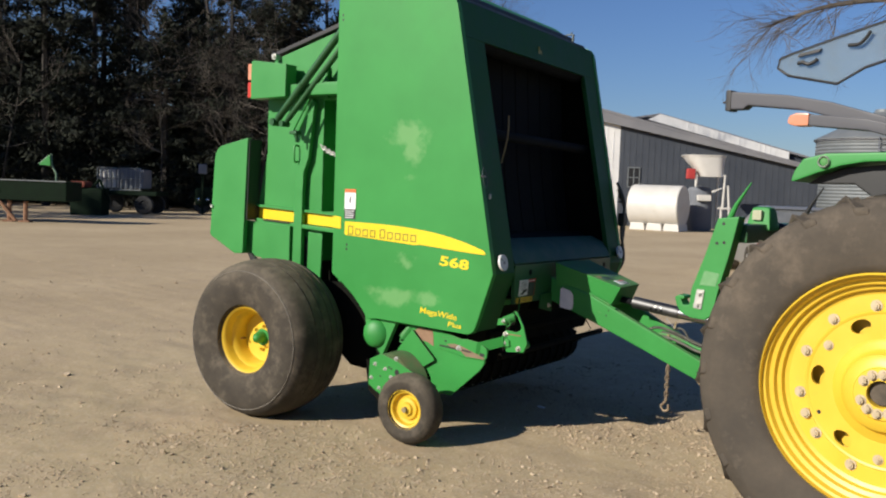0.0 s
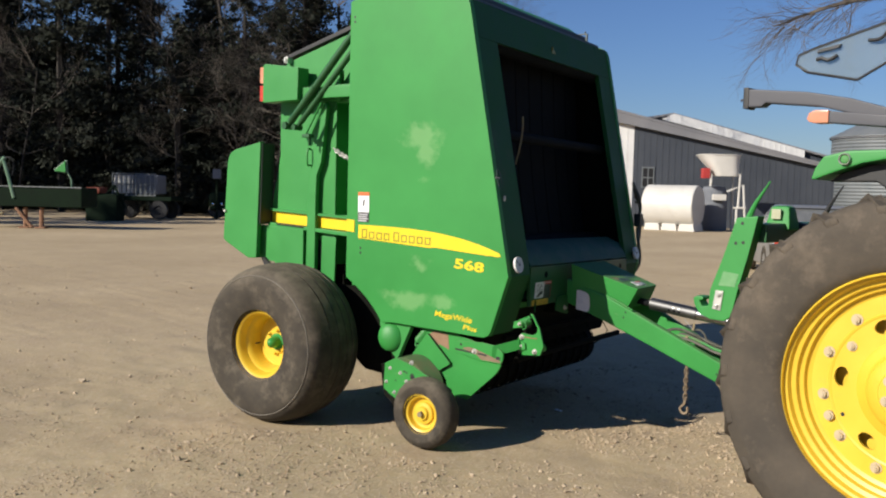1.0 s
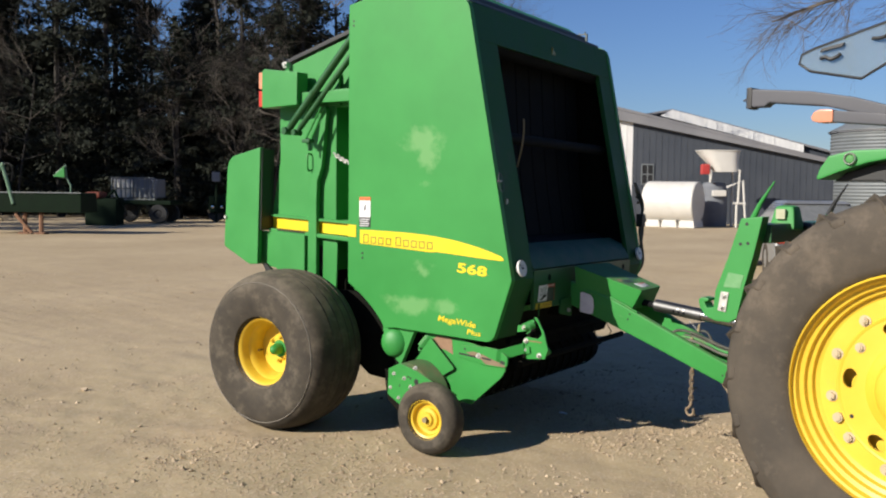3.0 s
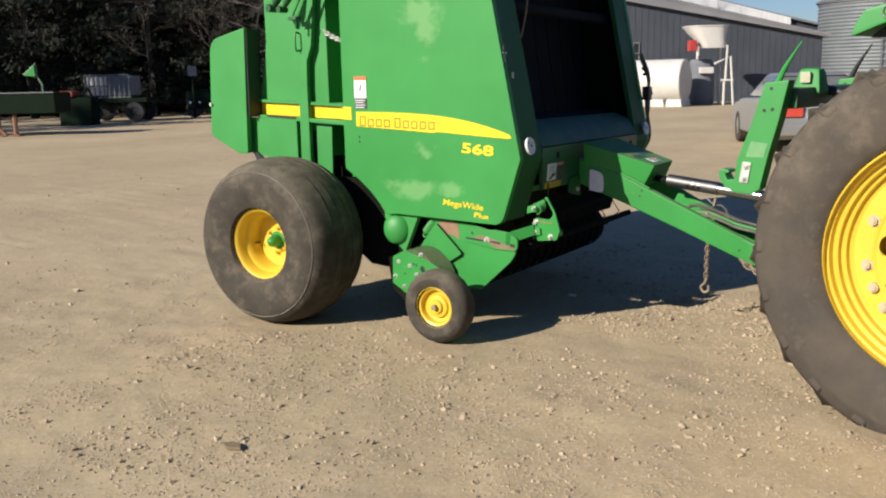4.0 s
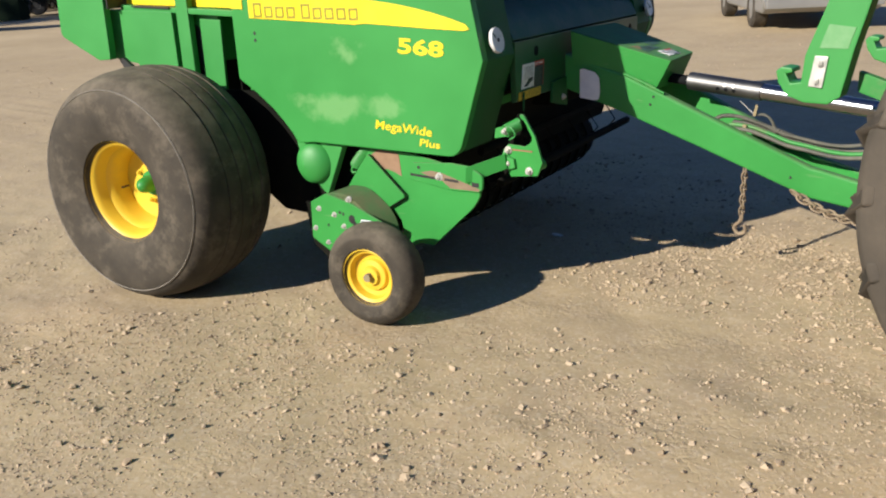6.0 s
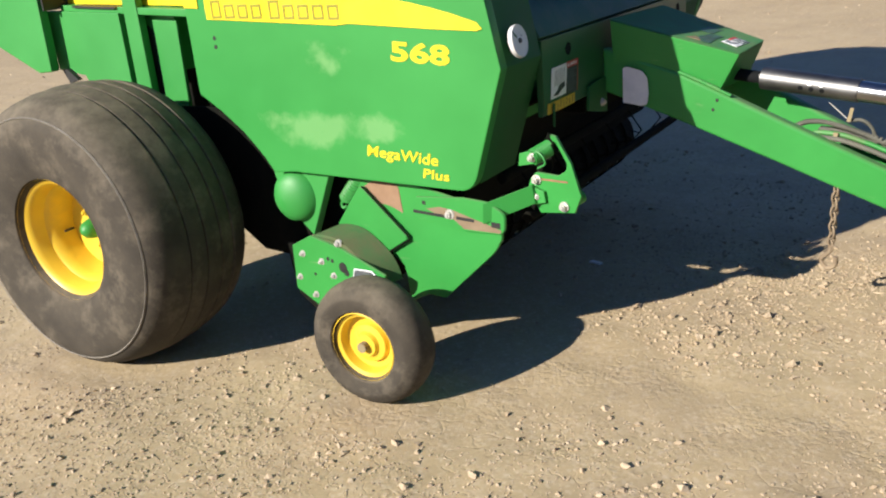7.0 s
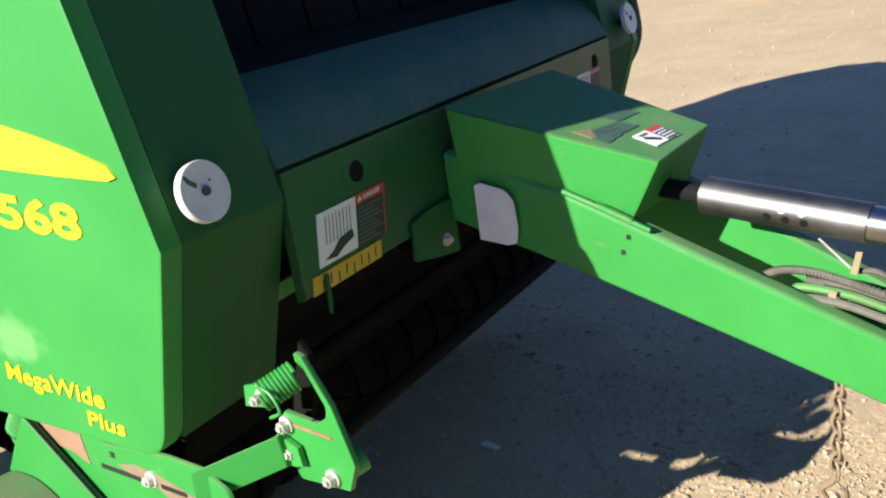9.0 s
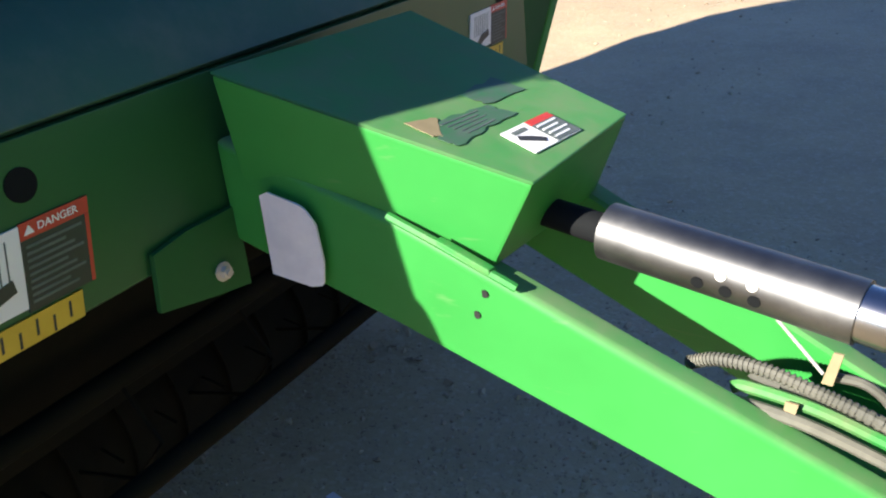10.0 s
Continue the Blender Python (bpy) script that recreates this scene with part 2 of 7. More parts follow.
def finish(bm, smooth=None):
    bmesh.ops.recalc_face_normals(bm, faces=bm.faces)
    if smooth is not None:
        for f in bm.faces:
            f.smooth = True
        for e in bm.edges:
            if len(e.link_faces) == 2:
                e.smooth = e.calc_face_angle(0.0) < radians(smooth)


def part(name, bm, material, parent=None, label="", smooth=35):
    """Links a bmesh, drawn in world metres or in the units of drawn_in, as one mesh under a thing or a part."""
    if drawn_in[0] is not None:
        bmesh.ops.transform(bm, matrix=drawn_in[0], verts=bm.verts)
    finish(bm, smooth)
    me = bpy.data.meshes.new(name)
    bm.to_mesh(me)
    bm.free()
    me.materials.append(material)
    ob = new(name, me)
    if smooth is not None:
        even = ob.modifiers.new("even_shading", "WEIGHTED_NORMAL")
        even.keep_sharp = True
    if parent is not None:
        base = parent.location if parent.parent is None else parent.parent.location
        ob.parent = parent
        ob.matrix_parent_inverse = Matrix.Translation(-Vector(base)) if parent.parent is None else Matrix.Identity(4)
    return tagged(ob, label)


def join(*bms):
    """All bmeshes in one."""
    out = bms[0]
    for b in bms[1:]:
        me = bpy.data.meshes.new("joined")
        b.to_mesh(me)
        b.free()
        out.from_mesh(me)
        bpy.data.meshes.remove(me)
    return out


def bevelled(bm, width, segments=2, angle=30):
    if width:
        edges = [e for e in bm.edges if len(e.link_faces) == 2 and e.calc_face_angle(0.0) > radians(angle)]
        bmesh.ops.bevel(bm, geom=edges, offset=width, segments=segments, profile=0.6, affect="EDGES", clamp_overlap=True)
    return bm


def block(x0, x1, y0, y1, z0, z1, bevel=0.0):
    bm = bmesh.new()
    bmesh.ops.create_cube(bm, size=1.0, matrix=Matrix.LocRotScale(((x0 + x1) / 2, (y0 + y1) / 2, (z0 + z1) / 2), None, (x1 - x0, y1 - y0, z1 - z0)))
    return bevelled(bm, bevel)


def prism(outline, lo, hi, axis="y", bevel=0.0, rounds=()):
    """A plate: the outline in the two other axes, pushed out along the axis. rounds: (corner, radius)."""
    pts = []
    table = dict(rounds)
    n = len(outline)
    for i, p in enumerate(outline):
        r = table.get(i)
        p = Vector(p)
        if not r:
            pts.append(p)
            continue
        a, b = Vector(outline[i - 1]) - p, Vector(outline[(i + 1) % n]) - p
        a, b = a.normalized() * r, b.normalized() * r
        for k in range(7):
            t = k / 6
            pts.append(p + a * (1 - t) ** 2 + b * t ** 2)
    place = {"y": lambda u, v, w: (u, w, v), "x": lambda u, v, w: (w, u, v), "z": lambda u, v, w: (u, v, w)}[axis]
    bm = bmesh.new()
    low = [bm.verts.new(place(p[0], p[1], lo)) for p in pts]
    high = [bm.verts.new(place(p[0], p[1], hi)) for p in pts]
    bm.faces.new(low)
    bm.faces.new(high[::-1])
    for i in range(len(pts)):
        j = (i + 1) % len(pts)
        bm.faces.new((low[j], low[i], high[i], high[j]))
    bmesh.ops.recalc_face_normals(bm, faces=bm.faces)
    return bevelled(bm, bevel)


def solid(low, high, bevel=0.0):
    """A body between two rings of as many corners, as a sheared or tapered box."""
    bm = bmesh.new()
    a, b = [bm.verts.new(p) for p in low], [bm.verts.new(p) for p in high]
    bm.faces.new(a)
    bm.faces.new(b[::-1])
    for i in range(len(a)):
        j = (i + 1) % len(a)
        bm.faces.new((a[j], a[i], b[i], b[j]))
    bmesh.ops.recalc_face_normals(bm, faces=bm.faces)
    return bevelled(bm, bevel)


def lathe(profile, centre, seg=64, axis="y", closed=False):
    """Turns a profile of (radius, along) round an axis through the centre."""
    bm = bmesh.new()
    rings = []
    for r, w in profile:
        ring = []
        for k in range(seg):
            a = 2 * math.pi * k / seg
            c, s = r * math.cos(a), r * math.sin(a)
            ring.append(bm.verts.new({"y": (c, w, s), "x": (w, c, s), "z": (c, s, w)}[axis]))
        rings.append(ring)
    pairs = list(zip(rings, rings[1:])) + ([(rings[-1], rings[0])] if closed else [])
    for p, q in pairs:
        for k in range(seg):
            j = (k + 1) % seg
            bm.faces.new((p[k], p[j], q[j], q[k]))
    if not closed:
        for (r, w), ring in ((profile[0], rings[0]), (profile[-1], rings[-1])):
            if r < 0.002:
                bm.faces.new(ring)
    bmesh.ops.translate(bm, vec=centre, verts=bm.verts)
    return bm


def rod(a, b, r, seg=12, r2=None):
    a, b = Vector(a), Vector(b)
    bm = bmesh.new()
    turn = (b - a).to_track_quat("Z", "Y").to_matrix().to_4x4()
    bmesh.ops.create_cone(bm, cap_ends=True, segments=seg, radius1=r, radius2=r if r2 is None else r2, depth=(b - a).length,
                          matrix=Matrix.Translation((a + b) / 2) @ turn)
    return bm


def tube(points, r, seg=8, cyclic=False):
    """A pipe along a polyline; r may be a list, one radius a point."""
    pts = [Vector(p) for p in points]
    n = len(pts)
    radii = r if isinstance(r, (list, tuple)) else [r] * n
    bm = bmesh.new()
    rings = []
    side = Vector((0.3, 0.5, 0.81))
    for i, p in enumerate(pts):
        ahead = pts[(i + 1) % n] if cyclic else pts[min(i + 1, n - 1)]
        back = pts[i - 1] if cyclic else pts[max(i - 1, 0)]
        d = (ahead - back).normalized()
        u = (side - d * side.dot(d)).normalized()
        side = u
        w = d.cross(u)
        rings.append([bm.verts.new(p + radii[i] * (u * math.cos(2 * math.pi * k / seg) + w * math.sin(2 * math.pi * k / seg))) for k in range(seg)])
    for i in range(n if cyclic else n - 1):
        p, q = rings[i], rings[(i + 1) % n]
        for k in range(seg):
            j = (k + 1) % seg
            bm.faces.new((p[k], p[j], q[j], q[k]))
    if not cyclic:
        bm.faces.new(rings[0][::-1])
        bm.faces.new(rings[-1])
    return bm


def curve_points(ctrl, steps=8):
    """Catmull-Rom through the control points."""
    c = [Vector(p) for p in ctrl]
    c = [c[0] * 2 - c[1]] + c + [c[-1] * 2 - c[-2]]
    out = []
    for i in range(1, len(c) - 2):
        for k in range(steps):
            t = k / steps
            out.append(0.5 * (2 * c[i] + (c[i + 1] - c[i - 1]) * t + (2 * c[i - 1] - 5 * c[i] + 4 * c[i + 1] - c[i + 2]) * t * t
                              + (3 * c[i] - c[i - 1] - 3 * c[i + 1] + c[i + 2]) * t ** 3))
    out.append(c[-2])
    return out


def coil(a, b, r, wire, turns, seg=6, steps=14):
    a, b = Vector(a), Vector(b)
    d = (b - a).normalized()
    u = d.orthogonal().normalized()
    w = d.cross(u)
    n = int(turns * steps)
    return tube([a.lerp(b, k / n) + r * (u * math.cos(2 * math.pi * k / steps) + w * math.sin(2 * math.pi * k / steps)) for k in range(n + 1)], wire, seg)


def hex_bolt(at, way, r=0.011, h=0.010):
    """A hexagon head on a washer, its shaft going along the way's reverse."""
    at, way = Vector(at), Vector(way).normalized()
    return join(rod(at - way * 0.004, at + way * 0.003, r * 1.5, 14), rod(at + way * 0.003, at + way * (0.003 + h), r, 6), rod(at + way * (0.003 + h), at + way * (0.008 + h), r * 0.55, 8))


def text_bm(words, size, bold, thick):
    c = bpy.data.curves.new("letters", "FONT")
    c.body, c.size, c.extrude, c.offset, c.resolution_u = words, size, thick, bold, 3
    ob = new("letters", c)
    bpy.context.view_layer.update()
    me = bpy.data.meshes.new_from_object(ob.evaluated_get(bpy.context.evaluated_depsgraph_get()))
    bm = bmesh.new()
    bm.from_mesh(me)
    bpy.data.objects.remove(ob)
    bpy.data.curves.remove(c)
    bpy.data.meshes.remove(me)
    return bm


def placed_text(words, width, height, m, bold=0.0, thick=0.0015):
    """Letters of that width and height, lower left corner at the pose m."""
    bm = text_bm(words, 1.0, bold, 0.0)
    xs, ys = [v.co.x for v in bm.verts], [v.co.y for v in bm.verts]
    bmesh.ops.translate(bm, vec=(-min(xs), -min(ys), 0), verts=bm.verts)
    bmesh.ops.scale(bm, vec=(width / (max(xs) - min(xs)), height / (max(ys) - min(ys)), 1), verts=bm.verts)
    out = bmesh.ops.extrude_face_region(bm, geom=bm.faces[:])
    bmesh.ops.translate(bm, vec=(0, 0, thick), verts=[g for g in out["geom"] if isinstance(g, bmesh.types.BMVert)])
    bmesh.ops.transform(bm, matrix=m, verts=bm.verts)
    return bm


def oriented(bm, m):
    bmesh.ops.transform(bm, matrix=m, verts=bm.verts)
    return bm

# ---- ground: one sheet of packed dirt to the horizon ----
def ground_material():
    m, nt, b = shader("packed tan dirt", 0.95, 0.0, 0.2)
    v = coords(nt)
    big, mid, fine, grit = noise_of(nt, v, 0.35, 5.0), noise_of(nt, v, 2.3, 6.0, 0.65), noise_of(nt, v, 18.0, 6.0, 0.7), noise_of(nt, v, 120.0, 4.0, 0.7)
    col = mixed(nt, ranged(nt, big, 0.3, 0.7), (0.370, 0.284, 0.170), (0.485, 0.383, 0.238))
    col = mixed(nt, ranged(nt, mid, 0.45, 0.75, 0.0, 0.6), col, (0.33, 0.25, 0.17))
    col = mixed(nt, ranged(nt, fine, 0.5, 0.75, 0.0, 0.55), col, (0.50, 0.41, 0.30))
    col = mixed(nt, ranged(nt, grit, 0.52, 0.72, 0.0, 0.18), col, (0.21, 0.16, 0.11))
    crumbs = []
    for size in (34.0, 85.0):
        cell = nt.nodes.new("ShaderNodeTexVoronoi")
        cell.inputs["Scale"].default_value = size
        cell.inputs["Randomness"].default_value = 1.0
        nt.links.new(v, cell.inputs["Vector"])
        crumbs.append((cell, ranged(nt, cell.outputs["Distance"], 0.0, 0.55, 1.0, 0.0)))
    where = ranged(nt, noise_of(nt, v, 3.0, 5.0, 0.7), 0.46, 0.66)
    pick = nt.nodes.new("ShaderNodeSeparateColor")
    nt.links.new(crumbs[1][0].outputs["Color"], pick.inputs[0])
    speck = ranged(nt, pick.outputs[0], 0.72, 0.95, 0.0, 0.35)
    col = mixed(nt, speck, col, (0.54, 0.45, 0.34))
    col = mixed(nt, ranged(nt, pick.outputs[1], 0.84, 0.98, 0.0, 0.14), col, (0.20, 0.155, 0.11))
    nt.links.new(col, b.inputs["Base Color"])
    def blend(kind, x, y):
        n = nt.nodes.new("ShaderNodeMath")
        n.operation = kind
        for i, s in enumerate((x, y)):
            if isinstance(s, float):
                n.inputs[i].default_value = s
            else:
                nt.links.new(s, n.inputs[i])
        return n.outputs[0]
    lumps = blend("MULTIPLY", blend("ADD", crumbs[0][1], blend("MULTIPLY", crumbs[1][1], 0.6)), where)
    crust = noise_of(nt, v, 7.0, 5.0, 0.6)
    cracks = ranged(nt, blend("ABSOLUTE", blend("SUBTRACT", noise_of(nt, v, 4.2, 3.0, 0.6), 0.5), 0.0), 0.0, 0.014, 0.0, 1.0)
    cracks = blend("MAXIMUM", cracks, ranged(nt, big, 0.42, 0.56, 0.2, 1.0))
    tall = blend("ADD", blend("ADD", blend("MULTIPLY", fine, 0.20), blend("MULTIPLY", grit, 0.16)), blend("MULTIPLY", lumps, 0.50))
    tall = blend("ADD", tall, blend("ADD", blend("MULTIPLY", crust, 0.5), blend("MULTIPLY", cracks, 0.16)))
    bumped(nt, b, tall, 0.46, 0.014)
    return m


def height(x, y):
    """The ground's relief: gentle waves, ruts and lumps, a centimetre or two, fading far off."""
    p = Vector((x, y, 0))
    far = min(1.0, 14.0 / (1.0 + math.hypot(x + 3, y - 4)))
    h = 0.016 * noise.noise(p * 0.8) + 0.010 * noise.noise(p * 2.6 + Vector((9, 3, 0))) + 0.006 * noise.noise(p * 6.0) + 0.003 * noise.noise(p * 15.0)
    return far * h - 0.006


def spaced(lo, hi, step, growth, reach):
    a = list(np.arange(lo, hi + step / 2, step))
    s = step
    while a[-1] < reach:
        s *= growth
        a.append(a[-1] + s)
    s, out = step, []
    x = lo
    while x > -reach:
        s *= growth
        x -= s
        out.append(x)
    return out[::-1] + a


def make_ground():
    xs, ys = spaced(-6.6, 0.4, 0.035, 1.12, 1600), spaced(0.6, 8.2, 0.035, 1.12, 1600)
    nx, ny = len(xs), len(ys)
    verts = [(x, y, height(x, y)) for y in ys for x in xs]
    faces = [(j * nx + i, j * nx + i + 1, (j + 1) * nx + i + 1, (j + 1) * nx + i) for j in range(ny - 1) for i in range(nx - 1)]
    me = bpy.data.meshes.new("ground")
    me.from_pydata(verts, [], faces)
    me.polygons.foreach_set("use_smooth", [True] * len(faces))
    me.materials.append(ground_material())
    return tagged(new("ground", me), "packed tan dirt yard strewn with loose gravel", "ground", kind="structure")


ground = make_ground()


def stone_material():
    m, nt, b = shader("loose gravel", 0.95, 0.0, 0.2)
    isl = nt.nodes.new("ShaderNodeNewGeometry").outputs["Random Per Island"]
    col = mixed(nt, isl, (0.34, 0.26, 0.175), (0.49, 0.39, 0.275))
    grain = noise_of(nt, coords(nt), 70.0, 5.0, 0.7)
    col = mixed(nt, ranged(nt, grain, 0.4, 0.75, 0.0, 0.3), col, (0.21, 0.16, 0.11))
    nt.links.new(col, b.inputs["Base Color"])
    bumped(nt, b, grain, 0.4, 0.004)
    return m


def make_gravel(count):
    """Thousands of small broken stones, thicker in patches and away from the wheel tracks."""
    rng = np.random.default_rng(5)
    base = np.array([(1, 0, 0), (0.3, 0.95, 0.1), (-0.9, 0.35, 0), (-0.5, -0.85, 0.1), (0.45, -0.85, -0.1), (0.25, 0.1, 0.85), (-0.35, -0.1, 0.75), (0, 0, -0.8)])
    tri = np.array([(0, 1, 5), (1, 2, 6), (1, 6, 5), (2, 3, 6), (3, 4, 6), (4, 5, 6), (4, 0, 5), (1, 0, 7), (2, 1, 7), (3, 2, 7), (4, 3, 7), (0, 4, 7)])
    verts, faces = [], []
    made = 0
    while made < count:
        zone = rng.random()
        x, y = (rng.uniform(-6.5, 0.8), rng.uniform(1.2, 7.5)) if zone < 0.5 else (rng.uniform(-4.6, -1.0), rng.uniform(2.2, 6.2)) if zone < 0.85 else (rng.uniform(-16.0, -4.0), rng.uniform(1.0, 16.0))
        thick = 0.52 + 0.8 * noise.noise(Vector((x * 0.7, y * 0.7, 4.0))) + 0.9 * noise.noise(Vector((x * 2.6, y * 2.6, 1.0)))
        thick += 0.15 * max(0.0, 1.0 - math.hypot((x + 2.5) / 0.85, (y - 5.55) / 0.65))
        if rng.random() > thick:
            continue
        if math.hypot(x + 1.04, (y - 4.65) * 1.5) < 0.5 or math.hypot(x + 4.65, y - 4.15) < 0.35 or math.hypot(x + 3.53, y - 4.27) < 0.16:
            continue
        rubble = min(1.0, max(0.0, 1.0 - math.hypot((x + 2.5) / 0.85, (y - 5.55) / 0.65)) * 2.0)
        if rng.random() < 0.35 and rubble < 0.1:
            continue
        r = min(0.026, (0.0024 + 0.0008 * rubble) * math.exp(abs(rng.normal(0, 0.64)))) * (1.5 if zone > 0.85 else 1.0)
        if rng.random() < 0.014:
            r = rng.uniform(0.008, 0.021)
        s = np.array([1, rng.uniform(0.55, 1.0), rng.uniform(0.4, 0.8)]) * r
        turn = np.array(Euler(rng.uniform(-0.5, 0.5, 3) + np.array([0, 0, rng.uniform(0, 6.28)])).to_matrix())
        pts = (base * rng.uniform(0.6, 1.35, (len(base), 3)) * s) @ turn.T + (x, y, height(x, y) + rng.uniform(-0.1, 0.25) * r)
        faces.append(tri + len(base) * made)
        verts.append(pts)
        made += 1
    me = bpy.data.meshes.new("gravel")
    me.from_pydata(np.concatenate(verts).tolist(), [], np.concatenate(faces).tolist())
    me.materials.append(stone_material())
    return tagged(new("gravel", me), "loose pale gravel scattered over the dirt yard", "gravel", kind="stuff")


make_gravel(74000)


def make_straw(count):
    """Bits of straw and stem trodden into the dirt."""
    r = np.random.default_rng(31)
    verts, faces = [], []
    for _ in range(count):
        x, y = r.uniform(-6.0, 0.2), r.uniform(1.8, 6.6)
        a, bend, size, wide = r.uniform(0, 6.28), r.normal(0, 0.5), r.uniform(0.012, 0.045), r.uniform(0.0004, 0.0009)
        p = np.array((x, y))
        n = len(verts)
        for k in range(5):
            side = np.array((-math.sin(a), math.cos(a))) * wide
            z = height(p[0], p[1]) + 0.003 + 0.0035 * math.sin(k * 0.8)
            verts += [(*(p - side), z), (*p, z + wide * 1.6), (*(p + side), z)]
            p = p + np.array((math.cos(a), math.sin(a))) * size / 4
            a += bend / 2
        for k in range(4):
            q = n + 3 * k
            faces += [(q, q + 3, q + 4, q + 1), (q + 1, q + 4, q + 5, q + 2)]
    me = bpy.data.meshes.new("straw")
    me.from_pydata(verts, [], faces)
    me.materials.append(surface("dry straw", (0.36, 0.275, 0.165), (0.50, 0.40, 0.26), rough=0.8, scale=8, bump=0.0))
    return tagged(new("straw", me), "scattered bits of dry straw trodden into the dirt", "straw", kind="stuff")


make_straw(900)

# ---- round baler: x forward, near side at y 4.58, far side at 6.62 ----
Y0, Y1, YT = 4.58, 6.62, 5.625
drawn_in[0] = PANEL_SCALE
baler = thing("round_baler", (-4.2, 5.3, 0.0), "green round hay baler with yellow wheels, hitched to a tractor", "baler")


def front_x(z):
    """The slanted front edge of the side sheets."""
    return -3.205 - (z - 1.0) * 0.228 if z > 1.0 else -3.205 - (1.0 - z) * 0.37


PANEL = [(-4.605, 0.915), (-4.605, 2.705), (-4.19, 2.78), (-3.575, 2.655), (-3.205, 1.0), (-3.345, 0.622), (-4.16, 0.648), (-4.262, 0.64), (-4.30, 0.69), (-4.35, 0.74), (-4.40, 0.785), (-4.50, 0.855)]
near_panel = part("side_panel", prism(PANEL, Y0, Y0 + 0.045, bevel=0.008, rounds=((3, 0.07), (5, 0.06))), mat_panel, baler, "green side sheet with bleached blotches")
part("side_panel", prism(PANEL, Y1 - 0.045, Y1, bevel=0.008, rounds=((3, 0.07), (5, 0.06))), mat_green, baler)
for x, z in ((-4.468, 1.112), (-4.468, 1.082), (-4.56, 2.60), (-4.56, 2.57), (-3.32, 1.58)):
    part("bolt_hole", rod((x, Y0 - 0.001, z), (x, Y0 + 0.004, z), 0.008, 12), mat_black, near_panel)

# yellow stripe with the maker's name as plain letter-sized bars
top_line = [(-4.487 + 1.205 * t, 1.264 - 0.012 * t - 0.115 * t ** 3.2) for t in [k / 14 for k in range(15)]]
low_line = [(-4.487, 1.176), (-4.40, 1.172), (-4.18, 1.160), (-3.86, 1.142), (-3.80, 1.146), (-3.45, 1.122), (-3.285, 1.113), (-3.264, 1.118)]
stripe = part("stripe", prism(low_line + top_line[::-1], Y0 - 0.004, Y0 + 0.002), mat_decal, near_panel, "yellow tapering stripe")
part("stripe_end", prism([(-4.602, 1.218), (-4.602, 1.296), (-4.527, 1.292), (-4.527, 1.214)], Y0 - 0.004, Y0 + 0.002), mat_decal, near_panel)
for k in range(9):
    x = -4.455 + 0.0685 * k + (0.02 if k > 3 else 0.0)
    z = 1.178 - 0.034 * (x + 4.455)
    h = 0.060 if k in (0, 4) else 0.047
    w, t = 0.050, 0.0085
    part("letter_bar", join(block(x, x + t, Y0 - 0.0055, Y0 - 0.003, z, z + h), block(x + w - t, x + w, Y0 - 0.0055, Y0 - 0.003, z, z + h), block(x + t, x + w - t, Y0 - 0.0055, Y0 - 0.003, z, z + t), block(x + t, x + w - t, Y0 - 0.0055, Y0 - 0.003, z + h - t, z + h)), mat_olive, stripe)
def decal_pose(x, z, lean):
    """On the near side sheet, running down a little towards the front, its letters leaning."""
    return Matrix(((1, lean, 0, x), (0, 0, -1, Y0 - 0.0005), (-0.072, 1, 0, z), (0, 0, 0, 1)))


part("number_decal", placed_text("568", 0.238, 0.062, decal_pose(-3.636, 1.029, 0.10), bold=0.03), mat_decal, near_panel, "yellow number decal")
part("word_decal", placed_text("MegaWide", 0.306, 0.047, decal_pose(-3.790, 0.712, 0.22), bold=0.012), mat_decal, near_panel, "yellow wording decal")
part("word_decal", placed_text("Plus", 0.108, 0.030, decal_pose(-3.549, 0.661, 0.22), bold=0.012), mat_decal, near_panel, "yellow wording decal")
label = part("warning_label", block(-4.496, -4.393, Y0 - 0.003, Y0 + 0.002, 1.345, 1.452, 0.001), mat_white, near_panel, "white warning label under an orange strip")
part("label_strip", block(-4.496, -4.393, Y0 - 0.003, Y0 + 0.002, 1.452, 1.475), surface("orange label strip", (0.60, 0.12, 0.03), (0.68, 0.16, 0.05), rough=0.45, bump=0.0), label)
part("label_strip", block(-4.496, -4.393, Y0 - 0.003, Y0 + 0.002, 1.282, 1.345), mat_print, label)
for k in range(4):
    part("label_line", block(-4.488, -4.402 - 0.012 * (k % 2), Y0 - 0.0045, Y0 - 0.002, 1.330 - 0.014 * k, 1.3345 - 0.014 * k), mat_white, label)
part("label_mark", prism([(-4.45, 1.39), (-4.44, 1.385), (-4.432, 1.43), (-4.447, 1.42)], Y0 - 0.0045, Y0 - 0.002), mat_print, label)
# crease under the panel and its flange
part("panel_flange", prism([(-4.58, 0.86), (-4.58, 2.66), (-4.56, 2.66), (-4.56, 0.86)], Y0 + 0.045, Y0 + 0.16), mat_green, baler)
# front covers: sheets that follow the slanted edge, with a round reflector each
def front_cover(y0, y1):
    zs = (0.64, 0.80, 1.0, 1.5, 2.0, 2.645)
    ring = [(front_x(z) - 0.004, z) for z in zs] + [(front_x(z) - 0.045, z) for z in zs[::-1]]
    return prism(ring, y0, y1, bevel=0.004)


